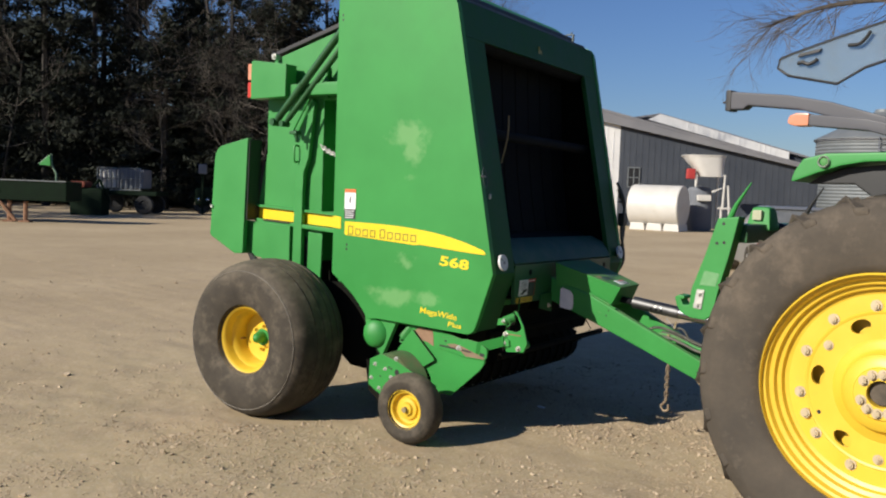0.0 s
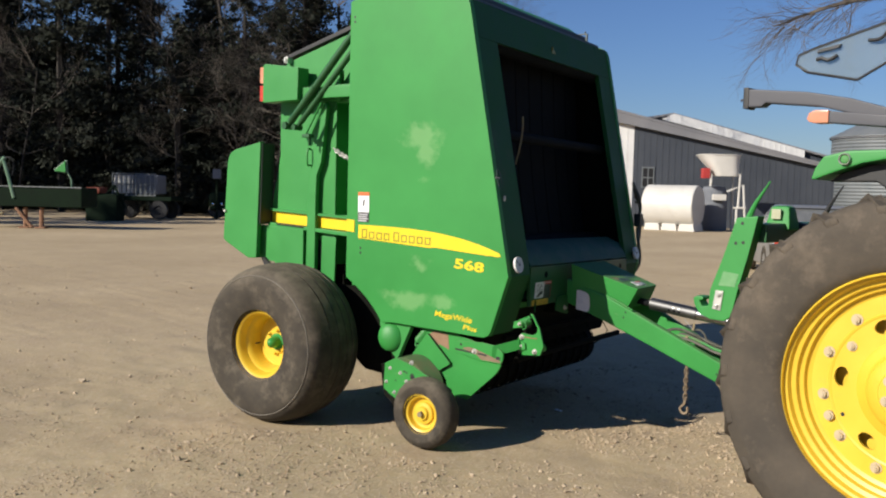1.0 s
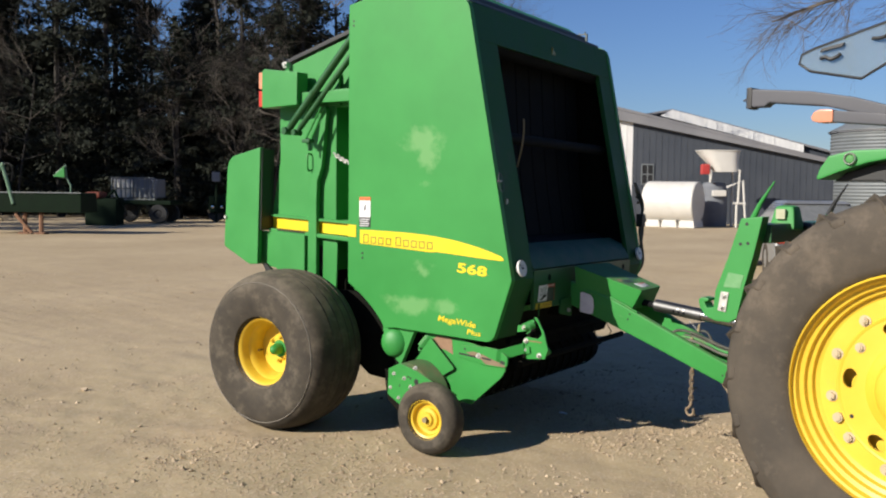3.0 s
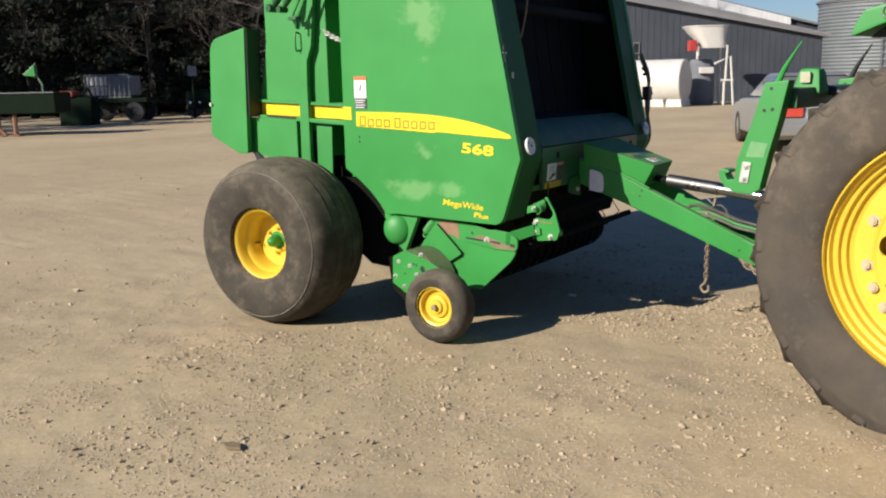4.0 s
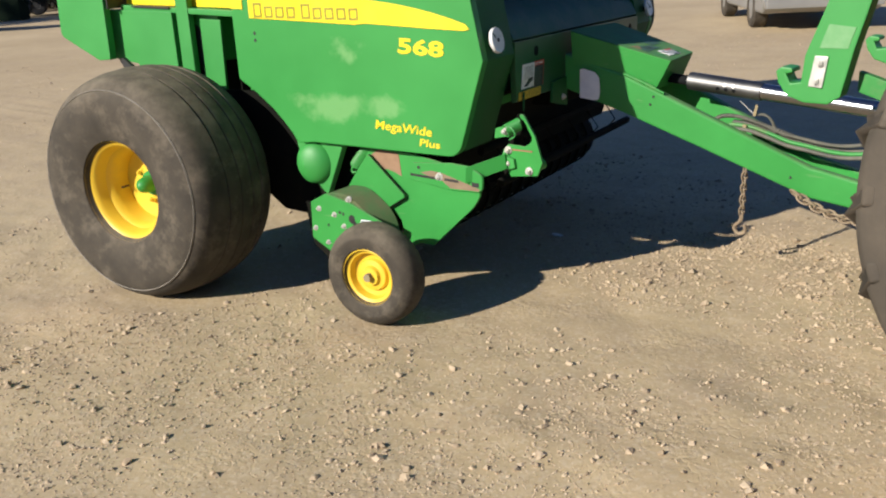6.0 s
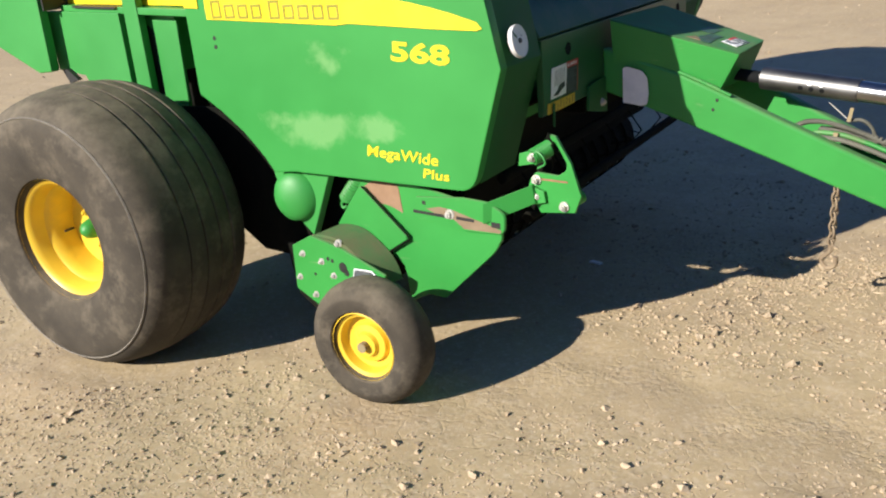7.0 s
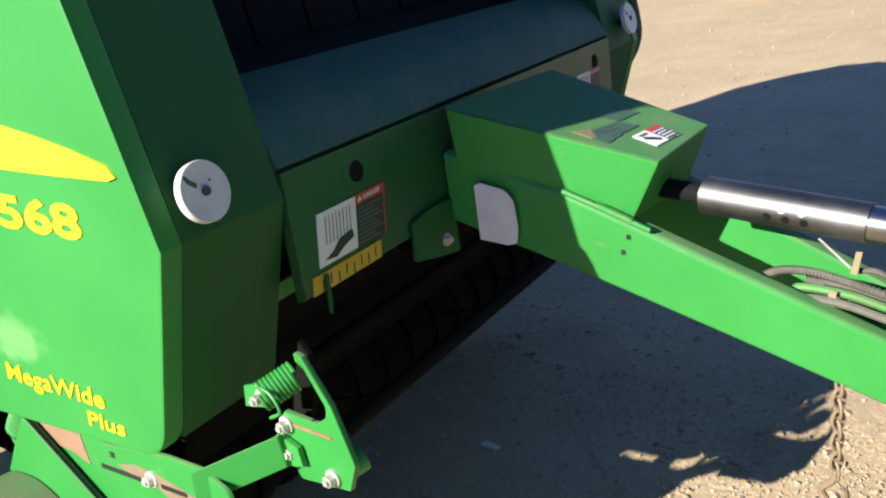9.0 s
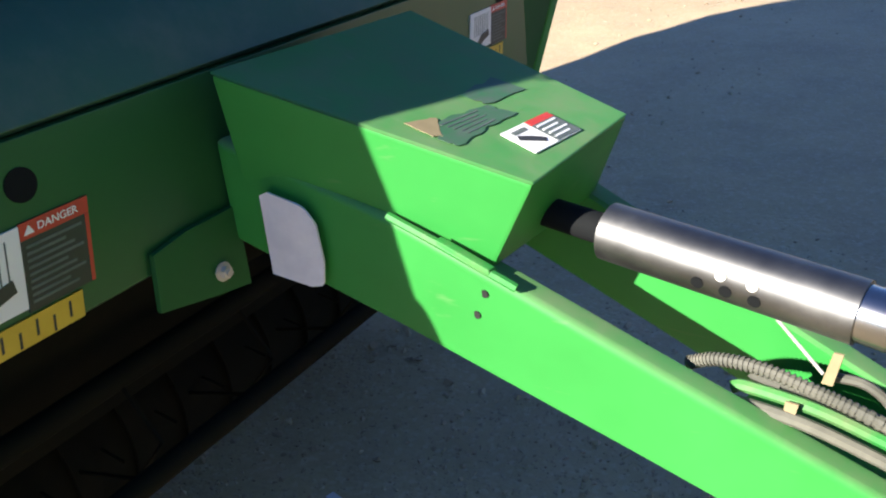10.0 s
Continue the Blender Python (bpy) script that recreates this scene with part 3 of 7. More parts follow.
cover = part("front_cover", front_cover(Y0 + 0.046, 4.86), mat_green_shaded, baler)
part("front_cover", front_cover(Y1 - 0.25, Y1 - 0.046), mat_green_shaded, baler)
def reflector(y, z, parent):
    turn = Matrix.Translation((front_x(z) + 0.031, y, z)) @ pose(0, 0, 0, 0, 77, 0)
    disc = part("reflector", oriented(lathe([(0.0005, -0.010), (0.046, -0.010), (0.049, -0.008), (0.049, 0.005), (0.0475, 0.007), (0.044, 0.006), (0.012, 0.006), (0.0005, 0.006)], (0, 0, 0), 40, "z"), turn), mat_reflector, parent, "round white reflector")
    part("bolt", oriented(rod((0, 0, 0.005), (0, 0, 0.010), 0.008, 10), turn), mat_grey_plastic, disc)
    part("smudge", oriented(prism([(-0.008, -0.016), (-0.014, -0.010), (-0.024, -0.022), (-0.034, -0.030), (-0.030, -0.034), (-0.018, -0.028)], 0.0058, 0.0063, "z", rounds=((0, 0.003), (1, 0.003))), turn), mat_peeled, disc, "dark grimy smudge")
    part("rivet", oriented(rod((-0.014, 0.014, 0.005), (-0.014, 0.014, 0.0075), 0.002, 8), turn), mat_grey_plastic, disc)
    part("stem", oriented(rod((0, 0, -0.036), (0, 0, -0.009), 0.014, 10), turn), mat_black, disc)


part("pull_loop", tube([(front_x(1.573) + 0.010 - 0.228 * 0.06 * math.sin(a), 4.622 + 0.024 * math.cos(a), 1.573 + 0.060 * math.sin(a)) for a in [k * 0.5236 for k in range(12)]], 0.0018, 6, cyclic=True), mat_grey_label, cover, "thin wire pull loop")
part("loop_clip", block(front_x(1.573) - 0.004, front_x(1.573) + 0.008, 4.615, 4.635, 1.575, 1.585, 0.002), mat_zinc, cover)
part("loop_clip", block(front_x(1.46) - 0.004, front_x(1.46) + 0.008, 4.655, 4.672, 1.445, 1.475, 0.002), mat_zinc, cover)
reflector(4.675, 1.069, cover)
reflector(6.515, 1.079, cover)
part("cover_hole", oriented(rod((0, 0, 0), (0, 0, 0.003), 0.034, 20), Matrix.Translation((front_x(0.75) - 0.012, 4.72, 0.75)) @ pose(0, 0, 0, 0, 110, 0)), mat_black, cover)

for k in range(4):
    part("far_hose", tube(curve_points([(-3.30, 6.63 + 0.02 * k, 1.62 - 0.05 * k), (-3.24 - 0.01 * k, 6.67 + 0.015 * k, 1.45), (-3.25, 6.65 + 0.02 * k, 1.25), (-3.22 - 0.015 * k, 6.66, 1.02), (-3.27, 6.63, 0.90)], 6), 0.014 - 0.001 * k, 8), mat_hose, baler)
part("far_valve", join(block(-3.28, -3.22, 6.63, 6.70, 1.28, 1.38, 0.008), rod((-3.25, 6.70, 1.33), (-3.25, 6.74, 1.33), 0.02, 12)), mat_black, baler)

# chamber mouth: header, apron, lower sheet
part("header", prism([(front_x(2.42), 2.42), (front_x(2.655) - 0.005, 2.645), (front_x(2.655) - 0.06, 2.66), (front_x(2.42) - 0.07, 2.42)], Y0 + 0.05, Y1 - 0.05, bevel=0.006), mat_green_shaded, baler)
part("roof", prism([(-4.6, 2.675), (-4.19, 2.752), (-3.60, 2.635), (-3.60, 2.605), (-4.19, 2.72), (-4.6, 2.64)], Y0 + 0.045, Y1 - 0.045), mat_green, baler)
rail = part("net_roll_cover", rod((-3.705, 4.63, 2.688), (-3.705, 6.40, 2.688), 0.040, 24), mat_black, baler, "black half-round cover along the top of the front sheet")
part("cover_edge", prism([(-3.628, 2.655), (-3.628, 2.672), (-3.618, 2.672), (-3.610, 2.655)], 4.64, 6.50, bevel=0.002), mat_grey_label, rail, "worn pale edge strip")
part("roof_crown", prism([(-4.10, 2.752), (-3.98, 2.800), (-3.86, 2.805), (-3.74, 2.735), (-3.74, 2.70), (-4.10, 2.72)], 4.78, 6.42, bevel=0.008), mat_green, baler)
for y in (4.655, 6.30):
    part("strip_clip", join(block(-3.70, -3.622, y, y + 0.016, 2.724, 2.732, 0.002), block(-3.632, -3.618, y, y + 0.020, 2.675, 2.732, 0.003), rod((-3.64, y + 0.008, 2.73), (-3.64, y + 0.008, 2.745), 0.007, 10)), mat_grey_label, rail)
part("cover_handle", tube(curve_points([(-3.76, 4.648, 2.70), (-3.745, 4.64, 2.735), (-3.70, 4.636, 2.742), (-3.66, 4.64, 2.72)], 5), 0.003, 6), mat_grey_label, rail)
part("roof_latch", join(block(-3.985, -3.93, 4.665, 4.70, 2.735, 2.765, 0.004), rod((-3.955, 4.66, 2.772), (-3.955, 4.71, 2.772), 0.013, 12), rod((-3.935, 4.68, 2.76), (-3.895, 4.672, 2.742), 0.006, 8)), mat_zinc, baler, "zinc roof latch")
part("header_mark", prism([(y + 0.27, z) for y, z in ((5.335, 2.475), (5.350, 2.520), (5.362, 2.500), (5.385, 2.492), (5.392, 2.468), (5.37, 2.478), (5.352, 2.468))], front_x(2.50) - 0.012, front_x(2.50) + 0.006, "x"), mat_olive, baler)
part("apron", prism([(-3.235, 1.040), (-3.212, 1.052), (-3.245, 1.11), (-3.29, 1.16), (-3.40, 1.20), (-3.40, 1.16), (-3.30, 1.12), (-3.25, 1.06)], 4.862, 6.37, bevel=0.004), mat_green_apron, baler, "green sheet filmed with dust, its base darkened for shade")
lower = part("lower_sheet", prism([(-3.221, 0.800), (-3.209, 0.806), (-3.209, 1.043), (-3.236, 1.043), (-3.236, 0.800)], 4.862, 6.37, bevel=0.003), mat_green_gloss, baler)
for y in (5.064, 6.249):
    part("frame_hole", rod((-3.211, y, 0.990), (-3.2075, y, 0.990), 0.021, 20), mat_belt, lower)


def danger_label(y0, z0, parent, size=1.0):
    """A white pictogram beside red and black wording, over a yellow strip, on the sheet facing forward."""
    x = -3.2088
    y, z = y0, z0
    lean = 0.17 * size
    drawn_in[0] = PANEL_SCALE @ Matrix(((1, 0, 0, 0), (0, size, lean, y0 * (1 - size) - lean * (z0 + 0.098)), (0, 0, size, z0 * (1 - size)), (0, 0, 0, 1)))
    lab = part("danger_label", block(x, x + 0.003, y, y + 0.116, z, z + 0.098), mat_white, parent, "white and red warning label")
    part("label_head", block(x, x + 0.003, y + 0.117, y + 0.212, z + 0.080, z + 0.100), mat_red_label, lab)
    part("label_field", block(x, x + 0.003, y + 0.117, y + 0.206, z - 0.006, z + 0.080), mat_print, lab)
    part("label_edge", block(x, x + 0.0025, y + 0.2065, y + 0.212, z - 0.006, z + 0.0795), mat_red_label, lab)
    part("yellow_strip", block(x, x + 0.003, y - 0.022, y + 0.190, z - 0.044, z - 0.010), surface("worn yellow strip", (0.50, 0.33, 0.02), (0.60, 0.42, 0.04), rough=0.5, scale=20, bump=0.0), lab)
    part("label_word", placed_text("DANGER", 0.056, 0.0095, Matrix.Translation((x + 0.0026, y + 0.141, z + 0.0855)) @ pose(0, 0, 0, 90, 0, 90), bold=0.01, thick=0.001), mat_white, lab)
    part("label_sign", prism([(y + 0.122, z + 0.085), (y + 0.136, z + 0.085), (y + 0.129, z + 0.096)], x + 0.0026, x + 0.0036, "x"), mat_white, lab)
    for k in range(9):
        part("label_line", block(x + 0.0026, x + 0.0036, y + 0.123, y + 0.200 - 0.012 * ((k * 5) % 3), z + 0.0690 - 0.0082 * k, z + 0.0725 - 0.0082 * k), mat_grey_label, lab)
    for k in range(8):
        part("pictogram_bar", block(x + 0.0026, x + 0.0036, y + 0.022 + 0.0105 * k, y + 0.024 + 0.0105 * k, z + 0.036, z + 0.088), mat_grey_label, lab)
    part("pictogram", prism([(y + 0.016, z + 0.010), (y + 0.042, z + 0.020), (y + 0.060, z + 0.036), (y + 0.100, z + 0.042), (y + 0.104, z + 0.026), (y + 0.074, z + 0.018), (y + 0.050, z + 0.006)], x + 0.0026, x + 0.0040, "x"), mat_print, lab)
    for k in range(8):
        part("strip_mark", block(x + 0.0026, x + 0.0036, y + 0.004 + 0.0235 * k, y + 0.0075 + 0.0235 * k, z - 0.042 + 0.006 * (k % 2), z - 0.022 + 0.006 * (k % 2)), mat_print, lab)
    drawn_in[0] = PANEL_SCALE


danger_label(4.928, 0.848, lower)
danger_label(6.115, 0.895, lower, 0.78)
part("gusset", prism([(5.198, 0.752), (5.207, 0.836), (5.271, 0.846), (5.37, 0.845), (5.37, 0.715), (5.30, 0.728)], -3.208, -3.196, "x", bevel=0.003), mat_green_shaded, lower)
part("bolt", hex_bolt((-3.196, 5.318, 0.760), (1, 0, 0), 0.010, 0.010), mat_zinc, lower)

part("drop_pin", prism([(4.914, 0.836), (4.923, 0.836), (4.918, 0.775), (4.913, 0.758), (4.909, 0.764)], -3.204, -3.196, "x", bevel=0.002), mat_green_shaded, lower, "green hanging pin with shade in its colour")
# belts and rolls in the mouth
for k in range(8):
    y = 4.87 + 0.190 * k
    bow = [(-3.60 - 0.025 * math.sin(3.1 * (z - 1.15)) - 0.14 * (z - 1.15), z) for z in [1.12 + 0.105 * j for j in range(14)]]
    part("belt", prism(bow + [(x - 0.008, z) for x, z in bow[::-1]], y, y + 0.178), mat_belt, baler, "black rubber belt")
for x, z, r in ((-3.52, 1.86, 0.035), (-3.62, 2.44, 0.07), (-3.56, 1.14, 0.09)):
    part("roll", rod((x, 4.82, z), (x, 6.42, z), r, 24), mat_belt, baler, "dark steel roll")
arc = [(-3.46 + 0.05 * math.sin(1.9 * k / 11), 5.02, 1.68 + 0.30 * k / 11) for k in range(12)]
part("gauge_arc", tube(arc, 0.006, 6), mat_scrape, baler, "dusty curved guide strip")
part("chamber_wall", prism([(-4.5, 0.95), (-4.5, 2.62), (-3.70, 2.60), (-3.36, 1.1), (-3.36, 0.95)], Y0 + 0.05, Y0 + 0.09), mat_shade_steel, baler)
part("chamber_wall", prism([(-4.5, 0.95), (-4.5, 2.62), (-3.70, 2.60), (-3.36, 1.1), (-3.36, 0.95)], Y1 - 0.09, Y1 - 0.05), mat_shade_steel, baler)
# belly closed in to stop light under the baler, in the shade colour
part("chamber_belly", prism([(-4.58, 0.84), (-4.56, 0.58), (-4.35, 0.44), (-4.05, 0.40), (-3.86, 0.44), (-3.62, 0.62), (-3.50, 0.80)], 4.70, 6.50, bevel=0.02), mat_shade_steel, baler, "underside of the bale chamber, near-black for shade")
part("chamber_floor", block(-4.7, -3.33, Y0 + 0.1, Y1 - 0.1, 0.78, 0.82), mat_green_dusty, baler)

# tailgate behind the side sheets
drawn_in[0] = GATE_SCALE
GATE = [(-4.50, 2.665), (-5.50, 2.425), (-5.605, 2.36), (-5.60, 1.72), (-5.69, 1.36), (-5.70, 0.95), (-4.50, 0.93)]
gate = part("tailgate", prism(GATE, 4.94, 6.42, bevel=0.012, rounds=((2, 0.05),)), mat_green, baler)
# the notch ahead of the jamb stands in for a shadow band
part("gate_side", prism([(-4.94, 2.10), (-4.505, 2.10), (-4.505, 2.655), (-5.49, 2.418), (-5.595, 2.36), (-5.59, 1.72), (-5.68, 1.36), (-5.69, 0.95), (-4.94, 0.94)], 4.75, 4.945, bevel=0.008), mat_green, gate)
part("gate_jamb", prism([(-4.665, 0.94), (-4.665, 2.095), (-4.505, 2.095), (-4.505, 0.94)], 4.75, 4.945, bevel=0.006), mat_green, gate)
part("gate_rail", block(-4.94, -4.60, 4.757, 4.944, 1.155, 1.30, 0.005), mat_green, gate)
part("roof_seal", prism([(-4.50, 2.672), (-5.50, 2.432), (-5.54, 2.44), (-5.50, 2.462), (-4.50, 2.705)], 4.735, 6.44, bevel=0.004), mat_black, gate, "black edge strip along the tailgate roof")
part("gate_sill", prism([(-5.66, 1.20), (-5.66, 1.225), (-4.58, 1.175), (-4.58, 1.145)], 4.70, 4.76, bevel=0.004), mat_green, gate)
part("gate_stripe", prism([(-5.685, 1.226), (-5.685, 1.311), (-4.62, 1.268), (-4.62, 1.184)], 4.742, 4.752, bevel=0.002), mat_decal, gate, "yellow stripe")
part("stripe_ledge", prism([(-5.685, 1.313), (-5.685, 1.331), (-4.62, 1.288), (-4.62, 1.270)], 4.715, 4.752), mat_green, gate)
part("lower_panel", prism([(-5.76, 0.955), (-5.76, 1.205), (-5.225, 1.182), (-5.225, 0.72), (-5.45, 0.72), (-5.56, 0.93)], 4.690, 4.715, bevel=0.004), mat_green, baler)
part("lower_panel", prism([(-5.075, 0.55), (-5.062, 1.06), (-5.062, 1.146), (-4.902, 1.138), (-4.925, 0.55)], 4.732, 4.747, bevel=0.004), mat_green, baler)
# flat black patch with a rounded top, right of the post
part("post_patch", prism([(-5.165, 0.70), (-5.165, 1.09), (-5.13, 1.125), (-5.09, 1.105), (-5.072, 1.06), (-5.082, 0.70)], 4.7445, 4.7485, bevel=0.001), mat_black, baler, "black rounded patch beside the post")
# added sheet: its near-black paints the shade seen between the lower panels
part("gate_shade_sheet", block(-5.60, -4.56, 4.90, 4.93, 0.55, 1.16, 0.004), mat_shade_steel, baler, "near-black sheet for the shaded gaps between the lower panels")
part("lower_lip", prism([(-5.55, 1.212), (-5.55, 1.220), (-5.24, 1.206), (-5.24, 1.198)], 4.69, 4.74), mat_black, baler)
part("rear_box", prism([(-6.118, 1.078), (-6.066, 1.750), (-5.66, 1.823), (-5.688, 1.20), (-5.698, 0.957), (-5.80, 0.952)], 4.62, 4.66, bevel=0.010, rounds=((1, 0.10), (0, 0.03))), mat_green, baler, "rounded green wrap box")
# black strip added for the shade on the wrap box's forward side
part("box_side_shade", prism([(-5.675, 1.21), (-5.652, 1.81), (-5.646, 1.81), (-5.665, 1.21)], 4.63, 4.742, bevel=0.002), mat_black, baler, "black strip painting the shaded side of the wrap box")
part("box_catch", rod((-6.085, 4.622, 1.30), (-6.085, 4.605, 1.30), 0.012, 10), mat_zinc, baler)
part("box_foot", prism([(-5.70, 0.96), (-5.66, 0.96), (-5.59, 0.915), (-5.66, 0.90)], 4.67, 4.689), mat_black, baler)

# lamp box on its bracket, rear edge lamps
lamp_box = part("lamp_box", prism([(-5.61, 2.105), (-5.61, 2.375), (-5.585, 2.385), (-5.20, 2.345), (-5.205, 2.115)], 4.60, 4.70, bevel=0.006), mat_green, baler)
part("amber_lamp", block(-5.655, -5.611, 4.605, 4.695, 2.245, 2.365, 0.008), mat_amber, lamp_box)
part("red_lamp", block(-5.655, -5.611, 4.605, 4.695, 2.115, 2.230, 0.008), mat_red_lens, lamp_box)
part("lamp_arm", block(-5.32, -4.62, 4.64, 4.72, 2.125, 2.205, 0.006), mat_green, baler)
part("arm_plate", prism([(-4.99, 2.11), (-4.99, 2.34), (-4.88, 2.34), (-4.86, 2.11)], 4.715, 4.735, bevel=0.004), mat_green, baler)
part("gate_brace", block(-4.86, -4.58, 4.66, 4.74, 2.19, 2.215, 0.004), mat_green, baler)
hinge = part("roof_hinge", join(block(-5.495, -5.455, 4.70, 4.75, 2.40, 2.445, 0.006), rod((-5.475, 4.69, 2.425), (-5.475, 4.76, 2.425), 0.013, 12)), mat_zinc, baler)
part("wire", tube(curve_points([(-5.60, 4.66, 2.38), (-5.60, 4.68, 2.45), (-5.55, 4.70, 2.475), (-5.47, 4.72, 2.45)], 6), 0.004, 6), mat_black, hinge)
# gate cylinders and the hanging prop
for a, b, r in (((-4.60, 4.63, 2.58), (-5.27, 4.60, 1.965), 0.026), ((-4.60, 4.66, 2.50), (-5.20, 4.63, 1.955), 0.021)):
    barrel = part("gate_cylinder", rod(a, b, r, 16), mat_green_dark, baler, "dark green hydraulic cylinder")
    a, b = Vector(a), Vector(b)
    d = (b - a).normalized()
    part("cylinder_eye", join(rod(b, b + d * 0.05, r * 0.75, 12), rod(b + d * 0.05 + Vector((0, -0.035, 0)), b + d * 0.05 + Vector((0, 0.035, 0)), r * 1.05, 14)), mat_green_dark, barrel)
    part("cylinder_gland", rod(a.lerp(b, 0.62), a.lerp(b, 0.645), r * 1.22, 16), mat_green_dark, barrel)
prop = part("gate_prop", join(rod((-4.955, 4.62, 2.09), (-5.12, 4.61, 1.86), 0.007, 8), rod((-4.945, 4.64, 2.085), (-5.08, 4.63, 1.86), 0.007, 8)), mat_green, baler)
part("prop_foot", join(block(-5.14, -5.06, 4.595, 4.645, 1.845, 1.87, 0.004), rod((-5.085, 4.62, 1.845), (-5.085, 4.62, 1.79), 0.010, 8)), mat_green_dark, prop)
part("gate_post", prism([(-5.098, 0.76), (-5.200, 0.76), (-5.190, 1.45), (-5.165, 1.60), (-5.115, 1.70), (-5.040, 2.08), (-5.005, 2.11), (-4.985, 2.08), (-5.040, 1.68), (-5.090, 1.58), (-5.098, 1.42)], 4.695, 4.730, bevel=0.008), mat_green, baler)
part("gate_pipe", tube([(-5.62, 4.80, 2.08), (-5.62, 4.80, 1.70), (-5.60, 4.80, 1.45)], 0.012, 8), mat_black, baler)
part("gate_pipe", tube([(-5.58, 4.78, 2.08), (-5.58, 4.78, 1.66)], 0.010, 8), mat_black, baler)
part("grab_handle", tube(curve_points([(-5.22, 4.75, 1.77), (-5.22, 4.715, 1.765), (-5.22, 4.715, 1.66), (-5.22, 4.75, 1.655)], 5), 0.007, 8), mat_green, gate)


def chain(name, start, end, sag, links, size, material, parent, label):
    """A chain of oval links, each turned a quarter against the next."""
    start, end = Vector(start), Vector(end)
    holder = None
    for k in range(links):
        t0, t1 = k / links, (k + 1) / links
        a = start.lerp(end, t0) - Vector((0, 0, 4 * sag * t0 * (1 - t0)))
        b = start.lerp(end, t1) - Vector((0, 0, 4 * sag * t1 * (1 - t1)))
        d = (b - a).normalized()
        u = d.orthogonal().normalized()
        w = d.cross(u)
        side = u if k % 2 else w
        half = (b - a).length * 0.5 + size * 0.32
        ring = [(a + b) / 2 + d * (half * math.cos(q)) + side * (size * 0.42 * math.sin(q)) for q in [2 * math.pi * j / 12 for j in range(12)]]
        ob = part(name if holder is None else "link", tube(ring, size * 0.13, 6, cyclic=True), material, parent if holder is None else holder, label if holder is None else "")
        holder = holder or ob
    return holder


chain("gate_chain", (-4.88, 4.68, 1.77), (-4.63, 4.62, 1.70), 0.01, 8, 0.032, mat_zinc, baler, "short zinc chain")


# wheels
def ribbed_tyre(c, r, y0, y1, rim, grooves, seg=96):
    w = y1 - y0
    side = [(rim, y0 + 0.13 * w), (rim + 0.02, y0 + 0.055 * w), (rim + 0.25 * (r - rim), y0 + 0.012 * w), (rim + 0.48 * (r - rim), y0), (rim + 0.62 * (r - rim), y0 + 0.008 * w), (rim + 0.72 * (r - rim), y0 + 0.022 * w),
            (r - 0.062, y0 + 0.048 * w), (r - 0.046, y0 + 0.078 * w), (r - 0.034, y0 + 0.112 * w), (r - 0.025, y0 + 0.150 * w), (r - 0.018, y0 + 0.195 * w), (r - 0.013, y0 + 0.245 * w)]
    tread = []
    for g in grooves:
        y = y0 + g * w
        rr = r - 0.20 * abs(g - 0.5) ** 2
        tread += [(rr, y - 0.008), (rr - 0.002, y - 0.0035), (rr - 0.006, y - 0.0018), (rr - 0.006, y + 0.0018), (rr - 0.002, y + 0.0035), (rr, y + 0.008)]
    other = [(a, y0 + y1 - y) for a, y in side[::-1]]
    inner = [(rim - 0.005, y1 - 0.2 * w), (rim - 0.005, y0 + 0.2 * w)]
    return lathe(side + tread + other + inner, c, seg, closed=True)


def flatten(bm, floor=0.004):
    for v in bm.verts:
        if v.co.z < floor:
            v.co.z = floor - 0.1 * (floor - v.co.z)
    return bm


drawn_in[0] = TURN


def main_wheel(y0, y1, out):
    """out: -1 when the wheel's outer face looks to -y."""
    c = (-4.745, 0, 0.500)
    wheel = part("road_wheel", flatten(ribbed_tyre(c, 0.508, y0, y1, 0.205, (0.32, 0.46, 0.60, 0.73))), mat_rubber, baler, "wide ribbed dusty black tyre")
    face = y0 if out < 0 else y1
    into = -out
    part("mould_line", flatten(lathe([(0.4335, face + into * 0.0145), (0.4370, face + into * 0.0125), (0.4400, face + into * 0.0180)], c, 96, closed=True)), mat_scuff, wheel, "pale scuffed mould line")
    prof = [(0.220, 0.035), (0.224, 0.046), (0.214, 0.053), (0.202, 0.058), (0.190, 0.075), (0.182, 0.115), (0.168, 0.128), (0.160, 0.155), (0.156, 0.215), (0.08, 0.220), (0.07, 0.208), (0.0005, 0.208)]
    part("rim", lathe([(a, face + into * b) for a, b in prof] + [(0.0005, face + into * 0.23), (0.185, face + into * 0.23), (0.210, face + into * 0.07)], c, 72), mat_yellow, wheel, "deep dished yellow rim")
    hub_y = face + into * 0.185
    part("hub_cap", lathe([(0.0005, hub_y - into * 0.055), (0.016, hub_y - into * 0.052), (0.030, hub_y - into * 0.038), (0.037, hub_y - into * 0.012), (0.039, hub_y + into * 0.05)], c, 28), mat_green, wheel, "green domed hub")
    for k in range(6):
        a = k * math.pi / 3 + 0.4
        part("wheel_nut", hex_bolt((c[0] + 0.075 * math.cos(a), face + into * 0.208, c[2] + 0.075 * math.sin(a)), (0, out, 0), 0.010, 0.012), mat_yellow, wheel)
    part("valve", rod((c[0] - 0.14, face + into * 0.20, c[2] - 0.02), (c[0] - 0.14, face + into * 0.16, c[2] - 0.02), 0.005, 8), mat_black, wheel)


